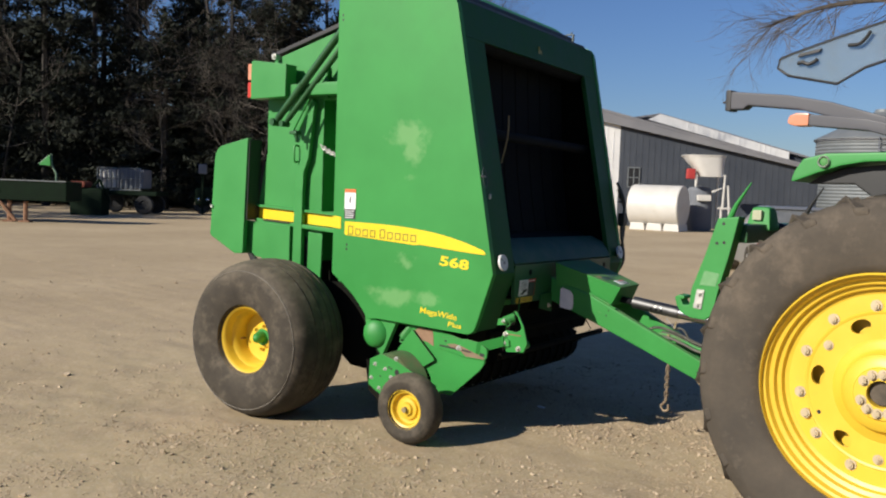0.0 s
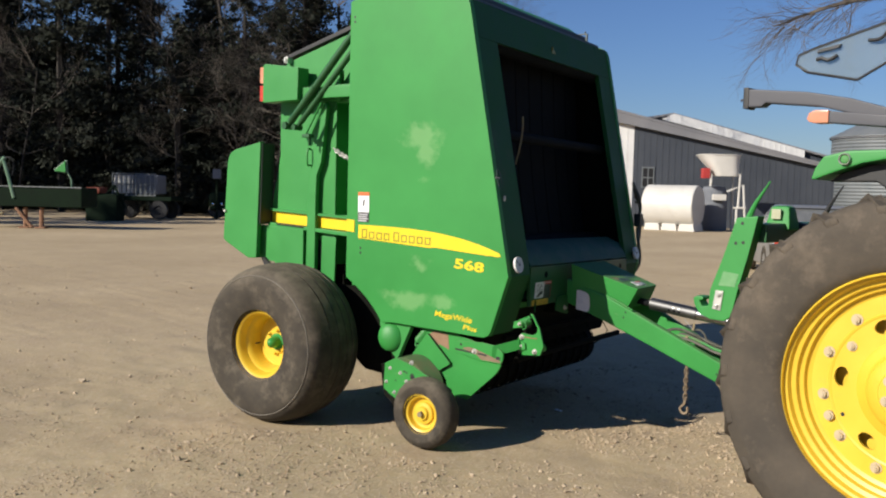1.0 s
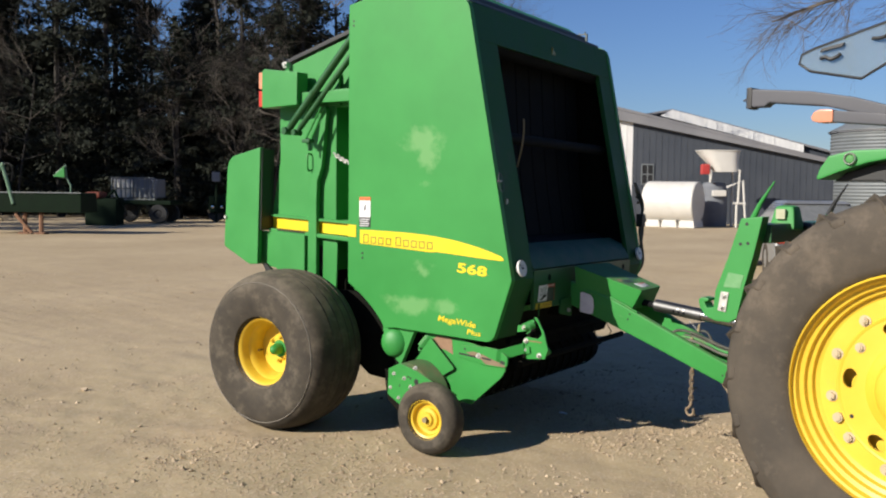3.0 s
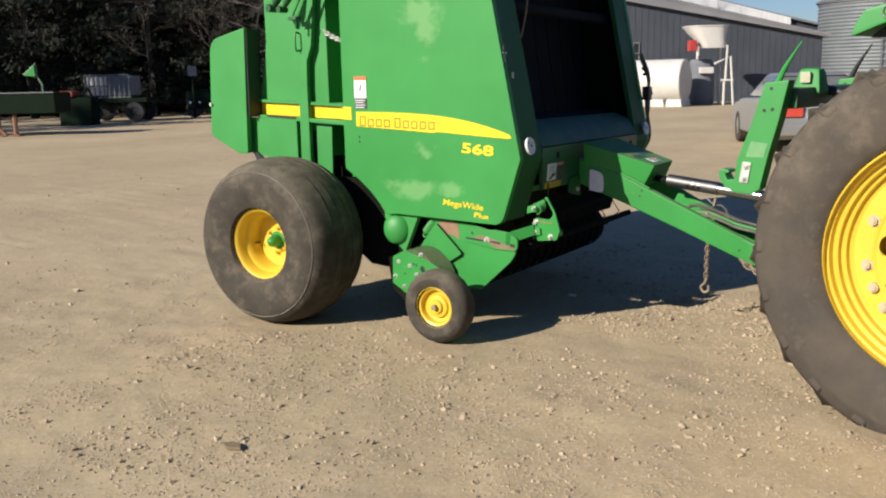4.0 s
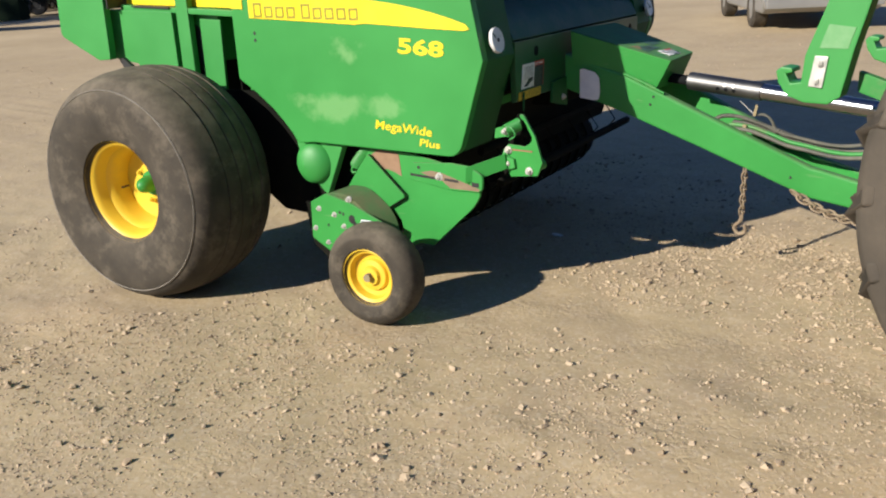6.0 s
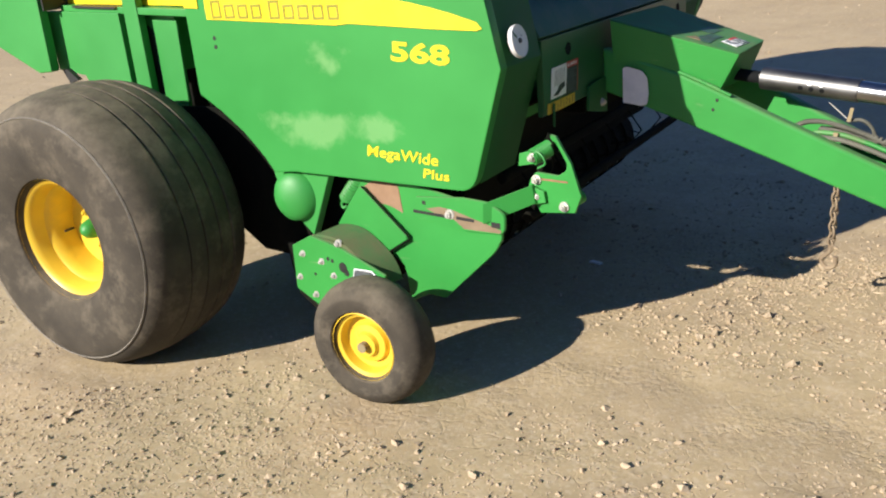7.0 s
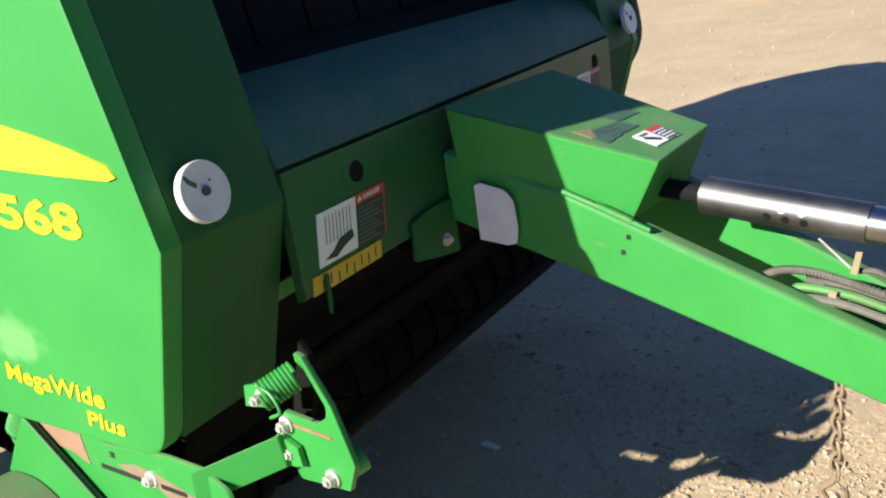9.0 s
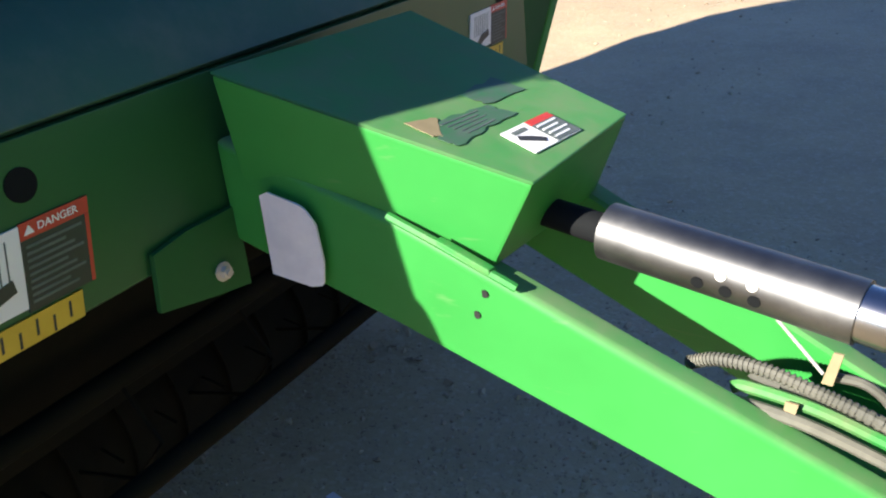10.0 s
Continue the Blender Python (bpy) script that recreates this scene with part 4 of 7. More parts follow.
main_wheel(4.095, 4.595, -1)
main_wheel(6.640, 7.105, 1)
# unseen far gate sheet, its outline drawn to throw the wanted ground shadow
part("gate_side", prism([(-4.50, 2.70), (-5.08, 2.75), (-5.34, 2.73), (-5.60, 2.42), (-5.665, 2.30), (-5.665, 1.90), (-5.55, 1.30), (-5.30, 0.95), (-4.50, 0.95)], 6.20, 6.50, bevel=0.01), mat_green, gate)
# added sheet: the wheel well's shade is in its colour, and it blocks sun
part("wheel_well_sheet", prism([(-4.62, 0.86), (-4.53, 0.52), (-4.41, 0.40), (-4.31, 0.325), (-4.13, 0.31), (-3.98, 0.60), (-3.98, 0.76), (-4.40, 0.86)], 4.672, 4.690, bevel=0.004), mat_shade_steel, baler, "added sheet behind the road wheel, near-black for shade")
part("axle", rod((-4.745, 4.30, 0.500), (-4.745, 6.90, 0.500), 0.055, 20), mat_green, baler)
# axle plates take the shade colour for the dark beside the tyre
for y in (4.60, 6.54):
    part("axle_plate", prism([(-4.40, 0.82), (-4.72, 0.80), (-4.88, 0.45), (-4.58, 0.42), (-4.20, 0.66)], y + 0.10, y + 0.16, bevel=0.006), mat_shade_steel, baler)

# ---- pickup under the near side ----
drawn_in[0] = PICKUP_SCALE
part("side_leg", prism([(-4.27, 0.70), (-3.99, 0.655), (-3.985, 0.625), (-4.10, 0.40), (-4.15, 0.44), (-4.215, 0.49), (-4.262, 0.60)], 4.565, 4.60, bevel=0.006), mat_green, baler)
part("shield_dome", lathe([(0.0005, 4.492), (0.03, 4.495), (0.060, 4.506), (0.080, 4.525), (0.088, 4.550), (0.088, 4.567)], (-4.152, 0, 0.541), 36), mat_green, baler, "green domed shield cap")
# end plate with its bolts, slot and small label
plate = part("end_plate", prism([(-4.06, 0.415), (-3.965, 0.462), (-3.81, 0.436), (-3.62, 0.375), (-3.63, 0.325), (-3.76, 0.300), (-3.86, 0.205), (-3.955, 0.205), (-4.068, 0.255)], 4.425, 4.437, bevel=0.003, rounds=((4, 0.04),)), mat_green_settled, baler)
for x, z in ((-4.009, 0.392), (-3.917, 0.378), (-4.040, 0.302), (-3.968, 0.248), (-3.864, 0.335), (-3.80, 0.318)):
    part("bolt", hex_bolt((x, 4.425, z), (0, -1, 0), 0.0080, 0.008), mat_zinc, plate)
for x, z, r in ((-3.815, 0.372, 0.019), (-3.80, 0.355, 0.012), (-3.885, 0.392, 0.007), (-3.865, 0.388, 0.007), (-3.96, 0.325, 0.006)):
    part("plate_hole", rod((x, 4.4235, z), (x, 4.4265, z), r, 14), mat_black, plate)
tag = part("plate_label", prism([(-3.771, 0.325), (-3.755, 0.381), (-3.672, 0.384), (-3.640, 0.358), (-3.662, 0.317)], 4.4200, 4.4235, rounds=((0, 0.008), (1, 0.008), (2, 0.012), (3, 0.012), (4, 0.010))), mat_grey_plastic, plate, "small black plate edged in white")
part("label_edge", tube([(-3.771, 4.4195, 0.327), (-3.754, 4.4195, 0.379), (-3.674, 4.4195, 0.383), (-3.643, 4.4195, 0.358), (-3.663, 4.4195, 0.319)], 0.0030, 6, cyclic=True), mat_white_worn, tag)
for k in range(4):
    part("label_line", prism([(-3.752 - 0.003 * k, 0.370 - 0.010 * k), (-3.752 - 0.003 * k, 0.373 - 0.010 * k), (-3.672, 0.371 - 0.010 * k), (-3.672, 0.368 - 0.010 * k)], 4.4190, 4.4202), mat_grey_label, tag)
# drum housing between plate and shield
housing = [(-4.065, 0.405), (-3.955, 0.466), (-3.85, 0.474), (-3.782, 0.437), (-3.703, 0.382), (-3.68, 0.31), (-3.80, 0.25), (-3.95, 0.26)]
part("cam_housing", prism(housing, 4.438, 4.565, bevel=0.010, rounds=((1, 0.03), (2, 0.05), (3, 0.04), (4, 0.05))), mat_cam, baler, "mud-caked green housing")
part("bolt", hex_bolt((-3.835, 4.437, 0.452), (0, -1, 0), 0.009, 0.010), mat_zinc, baler)
part("flap", prism([(-3.971, 0.46), (-3.905, 0.541), (-3.848, 0.607), (-3.836, 0.604), (-3.650, 0.462), (-3.648, 0.450), (-3.742, 0.394)], 4.570, 4.590, bevel=0.004), mat_green_settled, baler)
# dark line added along the flap for the shadowed gap beside it
part("flap_gap_shade", tube([(-3.842, 4.578, 0.606), (-3.832, 4.578, 0.602), (-3.646, 4.578, 0.461), (-3.645, 4.578, 0.448), (-3.742, 4.578, 0.391)], 0.0032, 6), mat_shade_steel, baler)
shield = part("pickup_shield", prism([(-3.90, 0.63), (-3.745, 0.37), (-3.70, 0.34), (-3.685, 0.215), (-3.60, 0.255), (-3.525, 0.255), (-3.29, 0.455), (-3.262, 0.50), (-3.255, 0.585), (-3.60, 0.63)], 4.600, 4.612, bevel=0.003, rounds=((6, 0.03),)), mat_green_settled, baler)
part("rust_patch", prism([(-3.863, 0.593), (-3.807, 0.626), (-3.690, 0.626), (-3.680, 0.531), (-3.747, 0.552), (-3.822, 0.545)], 4.5975, 4.6005, rounds=((2, 0.02), (4, 0.03))), mat_worn, shield, "tan worn patch")
# slotted bar, bolt and arm up to the rocker
bar = part("slotted_bar", prism([(-3.635, 0.548), (-3.60, 0.600), (-3.40, 0.622), (-3.30, 0.620), (-3.230, 0.588), (-3.236, 0.530), (-3.255, 0.522), (-3.40, 0.512), (-3.63, 0.530)], 4.585, 4.597, bevel=0.003, rounds=((4, 0.02), (5, 0.015))), mat_green_settled, shield, "dusty slotted adjusting bar")
for x, z, l, h in ((-3.616, 0.551, 0.150, 0.005), (-3.574, 0.585, 0.014, 0.006), (-3.43, 0.553, 0.075, 0.005), (-3.285, 0.551, 0.036, 0.009)):
    part("slot", block(x, x + l, 4.5835, 4.5855, z - h, z + h), mat_black, bar)
part("mud_streak", prism([(-3.56, 0.566), (-3.50, 0.580), (-3.44, 0.576), (-3.30, 0.548), (-3.245, 0.536), (-3.25, 0.526), (-3.40, 0.520), (-3.44, 0.545), (-3.52, 0.556)], 4.5842, 4.5852), mat_mud, bar, "dried mud in the slot")
part("bolt", hex_bolt((-3.454, 4.583, 0.562), (0, -1, 0), 0.011, 0.012), mat_zinc, bar)
drawn_in[0] = None
part("lift_arm", solid([(-3.345, 4.617, 0.597), (-3.345, 4.627, 0.597), (-3.350, 4.627, 0.530), (-3.350, 4.617, 0.530)], [(-3.235, 4.728, 0.640), (-3.235, 4.740, 0.640), (-3.225, 4.740, 0.582), (-3.225, 4.728, 0.582)], 0.003), mat_green_settled, baler)
rocker = part("rocker_plate", prism([(-3.27, 0.62), (-3.255, 0.655), (-3.235, 0.675), (-3.155, 0.672), (-3.125, 0.690), (-3.122, 0.712), (-3.158, 0.772), (-3.176, 0.782), (-3.176, 0.797), (-3.158, 0.793), (-3.108, 0.715), (-3.076, 0.615), (-3.10, 0.56), (-3.225, 0.545)], 4.752, 4.764, bevel=0.003, rounds=((4, 0.012),)), mat_green_settled, baler)
for x, z in ((-3.232, 0.652), (-3.228, 0.601), (-3.135, 0.577)):
    part("bolt", hex_bolt((x, 4.750, z), (0, -1, 0), 0.011, 0.012), mat_zinc, rocker)
part("rocker_slot", block(-3.215, -3.12, 4.7505, 4.7525, 0.652, 0.658), mat_rust, rocker)
part("rocker_pin", rod((-3.105, 4.765, 0.60), (-3.10, 4.79, 0.604), 0.022, 16), mat_green, rocker)
# added strap that stops sun passing between side sheet and rocker
part("shadow_filler", prism([(-3.285, 0.53), (-3.30, 0.60), (-3.25, 0.70), (-3.215, 0.79), (-3.195, 0.77), (-3.205, 0.68)], 4.795, 4.807, bevel=0.002), mat_shade_steel, baler)
part("arm_joint", prism([(-3.285, 0.595), (-3.25, 0.635), (-3.20, 0.62), (-3.195, 0.585), (-3.235, 0.575)], 4.738, 4.750, bevel=0.003), mat_green, rocker)
spring = part("torsion_spring", coil((-3.205, 4.695, 0.738), (-3.178, 4.750, 0.758), 0.023, 0.0034, 9), mat_green, rocker, "green coil spring")
part("spring_tail", tube(curve_points([(-3.205, 4.692, 0.762), (-3.172, 4.692, 0.752), (-3.158, 4.692, 0.725), (-3.185, 4.692, 0.708)], 5), 0.0032, 6), mat_green, spring)
part("spring_ear", prism([(-3.262, 0.705), (-3.255, 0.745), (-3.215, 0.757), (-3.185, 0.735), (-3.20, 0.718)], 4.700, 4.708, bevel=0.002), mat_green, rocker)
part("bolt", hex_bolt((-3.205, 4.697, 0.738), (0, -1, 0), 0.0095, 0.014), mat_zinc, rocker)
# lift spring under the side sheet
drawn_in[0] = PICKUP_SCALE
lift = part("lift_spring", coil((-3.965, 4.615, 0.535), (-3.865, 4.615, 0.64), 0.022, 0.0052, 11), mat_green_settled, baler, "green coil spring")
part("spring_hook", tube(curve_points([(-3.965, 4.615, 0.535), (-3.985, 4.612, 0.520), (-3.978, 4.61, 0.505), (-3.962, 4.612, 0.512)], 5), 0.005, 6), mat_green_settled, lift)
drawn_in[0] = PANEL_SCALE
# added sheet in shade colour, hides the lit gap behind the mouth
part("mouth_gap_sheet", prism([(-3.335, 0.83), (-3.325, 0.82), (-3.46, 0.62), (-3.52, 0.47), (-3.535, 0.48), (-3.475, 0.63)], 4.72, 6.56, bevel=0.002), mat_shade_steel, baler, "sheet in shade colour closing the gap behind the pickup mouth")
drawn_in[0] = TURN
# added plate and pan, placed to block sun rays under the pickup
part("sun_block_plate", prism([(-4.12, 0.40), (-4.09, 0.21), (-4.00, 0.14), (-3.87, 0.13), (-3.832, 0.20), (-3.85, 0.40)], 4.58, 4.595, bevel=0.003), mat_shade_steel, baler, "added dark plate that keeps sun off the ground beside the pickup")
part("sun_block_pan", prism([(-4.30, 0.50), (-4.24, 0.32), (-4.06, 0.21), (-3.86, 0.19), (-3.76, 0.24), (-3.72, 0.40), (-3.80, 0.55)], 4.86, 6.46, bevel=0.02), mat_shade_steel, baler, "added dark pan that keeps sun off the ground under the pickup")
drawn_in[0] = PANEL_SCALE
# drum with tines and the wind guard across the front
part("pickup_drum", rod((-3.72, 4.78, 0.33), (-3.72, 6.58, 0.33), 0.135, 28), mat_shade_steel, baler)
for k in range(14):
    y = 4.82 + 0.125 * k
    part("drum_band", lathe([(0.142, y), (0.150, y), (0.150, y + 0.045), (0.142, y + 0.045)], (-3.72, 0, 0.33), 28), mat_shade_steel, baler)
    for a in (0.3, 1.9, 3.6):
        part("tine", tube([(-3.72 + 0.14 * math.cos(a), y + 0.07, 0.33 + 0.14 * math.sin(a)), (-3.72 + 0.20 * math.cos(a - 0.15), y + 0.07, 0.33 + 0.20 * math.sin(a - 0.15))], 0.003, 5), mat_shade_steel, baler)
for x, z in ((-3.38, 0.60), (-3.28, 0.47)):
    part("guard_tube", rod((x, 4.82, z), (x, 6.40, z), 0.020, 14), mat_shade_steel, baler)
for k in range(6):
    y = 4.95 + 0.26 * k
    part("guard_rod", tube([(-3.38, y, 0.60), (-3.30, y, 0.50), (-3.40, y, 0.40), (-3.60, y, 0.36)], 0.004, 6), mat_shade_steel, baler)


# gauge wheel
drawn_in[0] = TURN


def gauge_wheel(y0, y1, x, sign):
    c = (x, 0, 0.208)
    w = y1 - y0
    r, rim = 0.208, 0.108
    prof = [(rim, y0 + 0.18 * w), (rim + 0.012, y0 + 0.06 * w), (rim + 0.045, y0), (r - 0.040, y0 + 0.02 * w), (r - 0.020, y0 + 0.10 * w), (r - 0.006, y0 + 0.22 * w), (r, y0 + 0.38 * w),
            (r, y0 + 0.62 * w), (r - 0.006, y0 + 0.78 * w), (r - 0.020, y0 + 0.90 * w), (r - 0.040, y0 + 0.98 * w), (rim + 0.045, y1), (rim + 0.012, y1 - 0.06 * w), (rim, y1 - 0.18 * w)]
    wheel = part("gauge_wheel", flatten(lathe(prof, c, 56, closed=True)), mat_rubber, baler, "small smooth dusty tyre")
    f = y0 if sign < 0 else y1
    s = -sign
    part("rim", lathe([(0.112, f + s * 0.014), (0.117, f + s * 0.018), (0.112, f + s * 0.026), (0.096, f + s * 0.032), (0.088, f + s * 0.060), (0.068, f + s * 0.064), (0.062, f + s * 0.048),
                       (0.042, f + s * 0.044), (0.036, f + s * 0.030), (0.0005, f + s * 0.028), (0.0005, f + s * 0.12), (0.10, f + s * 0.12)], c, 48), mat_yellow, wheel, "yellow pressed rim")
    part("axle_bolt", rod((x, f + s * 0.030, 0.208), (x, f + s * 0.008, 0.208), 0.016, 12), mat_scrape, wheel)


gauge_wheel(4.282, 4.432, -3.612, -1)
part("gauge_axle", rod((-3.612, 4.39, 0.208), (-3.68, 4.53, 0.26), 0.020, 14), mat_green_dusty, baler)
part("gauge_arm", prism([(-3.71, 0.16), (-3.59, 0.17), (-3.63, 0.27), (-3.73, 0.26)], 4.45, 4.49, bevel=0.006), mat_green_dusty, baler)
drawn_in[0] = PANEL_SCALE
part("under_frame", block(-4.3, -3.40, 4.66, 4.72, 0.62, 0.72, 0.008), mat_green_dusty, baler)
part("under_frame", block(-4.3, -3.40, 6.48, 6.54, 0.62, 0.72, 0.008), mat_green_dusty, baler)

drawn_in[0] = None
# ---- tongue: two beams that close up towards the hitch, box, shaft ----
def beam_y(x, s):
    """The outer face of a tongue beam; s: -1 near, 1 far."""
    if s > 0:
        return 5.79 + 0.084 * (min(x, -2.35) + 2.94) - 0.18 * max(0.0, x + 2.35)
    return YT - (0.165 - 0.25 * (min(x, -2.35) + 3.0) - 0.05 * max(0.0, x + 2.35))


def tongue_beam(s):
    t = 0.045 * s
    def ring(x, lo, hi):
        y = beam_y(x, s)
        return [(x, y, lo), (x, y - t, lo), (x, y - t, hi), (x, y, hi)]
    rows = [(-3.36, 0.80, 0.955), (-3.10, 0.695, 0.862), (-2.78, 0.555, 0.702), (-2.42, 0.393, 0.525), (-2.35, 0.361, 0.490), (-2.28, 0.351, 0.475), (-1.80, 0.28, 0.37)]
    bm = bmesh.new()
    rings = [[bm.verts.new(p) for p in ring(*r)] for r in rows]
    for p, q in zip(rings, rings[1:]):
        for k in range(4):
            m = (k + 1) % 4
            bm.faces.new((p[k], p[m], q[m], q[k]))
    bm.faces.new(rings[0])
    bm.faces.new(rings[-1])
    bmesh.ops.recalc_face_normals(bm, faces=bm.faces)
    return bevelled(bm, 0.013, 3, 40)


near_beam = part("tongue_beam", tongue_beam(-1), mat_green_settled, baler)
part("tongue_beam", tongue_beam(1), mat_green_settled, baler)
for x, z in ((-2.975, 0.768), (-2.988, 0.735), (-2.42, 0.445)):
    part("bolt_hole", rod((x, beam_y(x, -1) - 0.001, z), (x, beam_y(x, -1) + 0.003, z), 0.006, 10), mat_black, near_beam)
part("weld_seam", tube([(-3.10, beam_y(-3.10, -1) - 0.003, 0.866), (-3.03, beam_y(-3.03, -1) - 0.005, 0.835), (-2.93, beam_y(-2.93, -1) - 0.003, 0.784)], 0.006, 6), mat_green_dusty, near_beam)
part("seam_strap", solid([(-3.03, beam_y(-3.03, -1) - 0.010, 0.832), (-3.03, beam_y(-3.03, -1) + 0.004, 0.832), (-3.03, beam_y(-3.03, -1) + 0.004, 0.843), (-3.03, beam_y(-3.03, -1) - 0.010, 0.843)],
                         [(-2.96, beam_y(-2.96, -1) - 0.010, 0.797), (-2.96, beam_y(-2.96, -1) + 0.004, 0.797), (-2.96, beam_y(-2.96, -1) + 0.004, 0.808), (-2.96, beam_y(-2.96, -1) - 0.010, 0.808)], 0.003), mat_green_dusty, near_beam)
tilt = Matrix.Translation((-3.279, beam_y(-3.279, -1) - 0.016, 0.763)) @ pose(0, 0, 0, 90, 0, 14.0)
part("guard_label", oriented(prism([(-0.003, 0.0), (0.060, -0.012), (0.082, -0.008), (0.088, 0.030), (0.084, 0.085), (0.068, 0.110), (0.012, 0.126), (-0.002, 0.120)], 0.0, 0.003, "z", rounds=((2, 0.008), (5, 0.012))), tilt), mat_white_worn, near_beam, "creased blank white label")
part("tongue_web", solid([(-2.72, YT - 0.03, 0.555), (-2.72, YT + 0.17, 0.555), (-2.72, YT + 0.17, 0.545), (-2.72, YT - 0.03, 0.545)], [(-1.85, YT + 0.04, 0.32), (-1.85, YT + 0.09, 0.32), (-1.85, YT + 0.09, 0.31), (-1.85, YT + 0.04, 0.31)]), mat_green_dusty, baler)
part("hitch_eye", join(block(-1.86, -1.62, YT - 0.05, YT + 0.05, 0.29, 0.345, 0.01), block(-1.86, -1.62, YT - 0.05, YT + 0.05, 0.405, 0.445, 0.01)), mat_green_dusty, baler)
# cross piece in the shade colour so that it stays dark
part("rear_cross", block(-3.52, -3.42, 5.34, 5.90, 0.72, 0.80, 0.01), mat_shade_steel, baler)
top = [(-3.322, 5.361, 1.050), (-2.912, 5.497, 0.918), (-2.938, 5.773, 0.922), (-3.328, 5.774, 1.048)]
foot = [(-3.322, 5.388, 0.82), (-2.975, 5.488, 0.795), (-2.99, 5.765, 0.795), (-3.328, 5.766, 0.82)]
gearbox = part("gearbox_shield", solid(foot, top, 0.006), mat_green_settled, baler, "green tapered gearbox shield")
part("box_lid", solid([(p[0], p[1], p[2] + 0.001) for p in top], [(p[0] - 0.003, p[1] + (0.003 if p[1] < YT else -0.003), p[2] + 0.004) for p in top], 0.0015), mat_green_settled, gearbox)


def on_lid(x, y):
    return 0.9225 - 0.3163 * (x + 2.912) - 0.0153 * (y - 5.497)


def lid_patch(corners, thick, material, name, parent, label=""):
    return part(name, solid([(x, y, on_lid(x, y)) for x, y in corners], [(x, y, on_lid(x, y) + thick) for x, y in corners]), material, parent, label)


def squared(x0, x1, y0, y1):
    return [(x0, y0), (x1, y0), (x1, y1), (x0, y1)]


lid_label = lid_patch(squared(-3.003, -2.948, 5.558, 5.665), 0.0015, mat_white, "lid_label", gearbox, "white, red and black warning label")
lid_patch(squared(-2.990, -2.949, 5.611, 5.664), 0.0025, mat_grey_label, "label_field", lid_label)
lid_patch(squared(-3.002, -2.990, 5.611, 5.664), 0.0025, mat_red_label, "label_head", lid_label)
lid_patch([(-2.986, 5.572), (-2.978, 5.566), (-2.956, 5.596), (-2.962, 5.604), (-2.975, 5.590)], 0.0025, mat_print, "pictogram", lid_label)
lid_patch(squared(-2.995, -2.988, 5.570, 5.600), 0.0025, mat_grey_label, "pictogram", lid_label)
for k in range(4):
    lid_patch(squared(-2.986 + 0.0095 * k, -2.983 + 0.0095 * k, 5.616, 5.658 - 0.008 * (k % 2)), 0.0035, mat_white_worn, "label_line", lid_label)
def ragged(corners, seed, wobble, steps=6):
    """The corners' outline with torn, wandering edges."""
    r = np.random.default_rng(seed)
    out = []
    for (ax, ay), (bx, by) in zip(corners, corners[1:] + corners[:1]):
        for k in range(steps):
            out.append((ax + (bx - ax) * k / steps + r.normal(0, wobble), ay + (by - ay) * k / steps + r.normal(0, wobble)))
    return out


peel = lid_patch(ragged([(-3.072, 5.512), (-3.040, 5.480), (-3.016, 5.488), (-3.022, 5.560), (-3.027, 5.628), (-3.060, 5.612)], 3, 0.0016), 0.0006, mat_peeled, "peeled_label", gearbox, "dark grey remains of a peeled label")
lid_patch(ragged([(-3.090, 5.474), (-3.048, 5.478), (-3.044, 5.492), (-3.078, 5.522)], 4, 0.0014), 0.0010, mat_scrape, "label_residue", gearbox, "tan glue residue")
lid_patch(ragged([(-3.100, 5.60), (-3.062, 5.615), (-3.062, 5.70), (-3.110, 5.69)], 5, 0.002), 0.0006, mat_peeled, "label_residue", gearbox)
for k in range(5):
    lid_patch(ragged([(-3.062 + 0.008 * k, 5.510 + 0.004 * k), (-3.060 + 0.008 * k, 5.510 + 0.004 * k), (-3.058 + 0.007 * k, 5.585 - 0.008 * (k % 2)), (-3.060 + 0.007 * k, 5.585 - 0.008 * (k % 2))], 10 + k, 0.0003, 3), 0.0013, mat_grey_label, "label_line", peel)
# drive shaft guard
P0, P1, P2 = Vector((-2.872, 5.605, 0.823)), Vector((-2.555, 5.605, 0.792)), Vector((-1.45, 5.62, 0.675))
shaft = part("shaft_guard", rod(P0, P1, 0.038, 36), mat_steel, baler, "shiny worn steel drive shaft guard")
part("guard_sleeve", rod(P1 - (P1 - P0) * 0.01, P2, 0.034, 32), surface("bright steel sleeve", (0.26, 0.26, 0.27), (0.36, 0.36, 0.37), rough=0.22, metal=1.0, scale=10, bump=0.03), shaft)
for u, a in ((0.53, 1.30), (0.65, 1.30), (0.44, 1.80), (0.55, 1.80), (0.66, 1.80)):
    d = (P1 - P0).normalized()
    side, up = d.cross(Vector((0, 0, 1))).normalized(), Vector((0, 0, 1))
    n = side * math.sin(a) + up * math.cos(a)
    p = P0.lerp(P1, u)
    if a < 1.5:
        part("guard_bolt", rod(p + n * 0.0365, p + n * 0.0395, 0.0070, 14), mat_zinc, shaft)
    else:
        part("guard_hole", rod(p + n * 0.0365, p + n * 0.0388, 0.0080, 14), mat_belt, shaft)
# black in place of the shade that the gearbox throws on this shaft
part("input_shaft", rod(P0 + (P0 - P1) * 0.42, P0 + (P1 - P0) * 0.02, 0.021, 24), mat_belt, baler, "input shaft at the gearbox, blackened for shade")
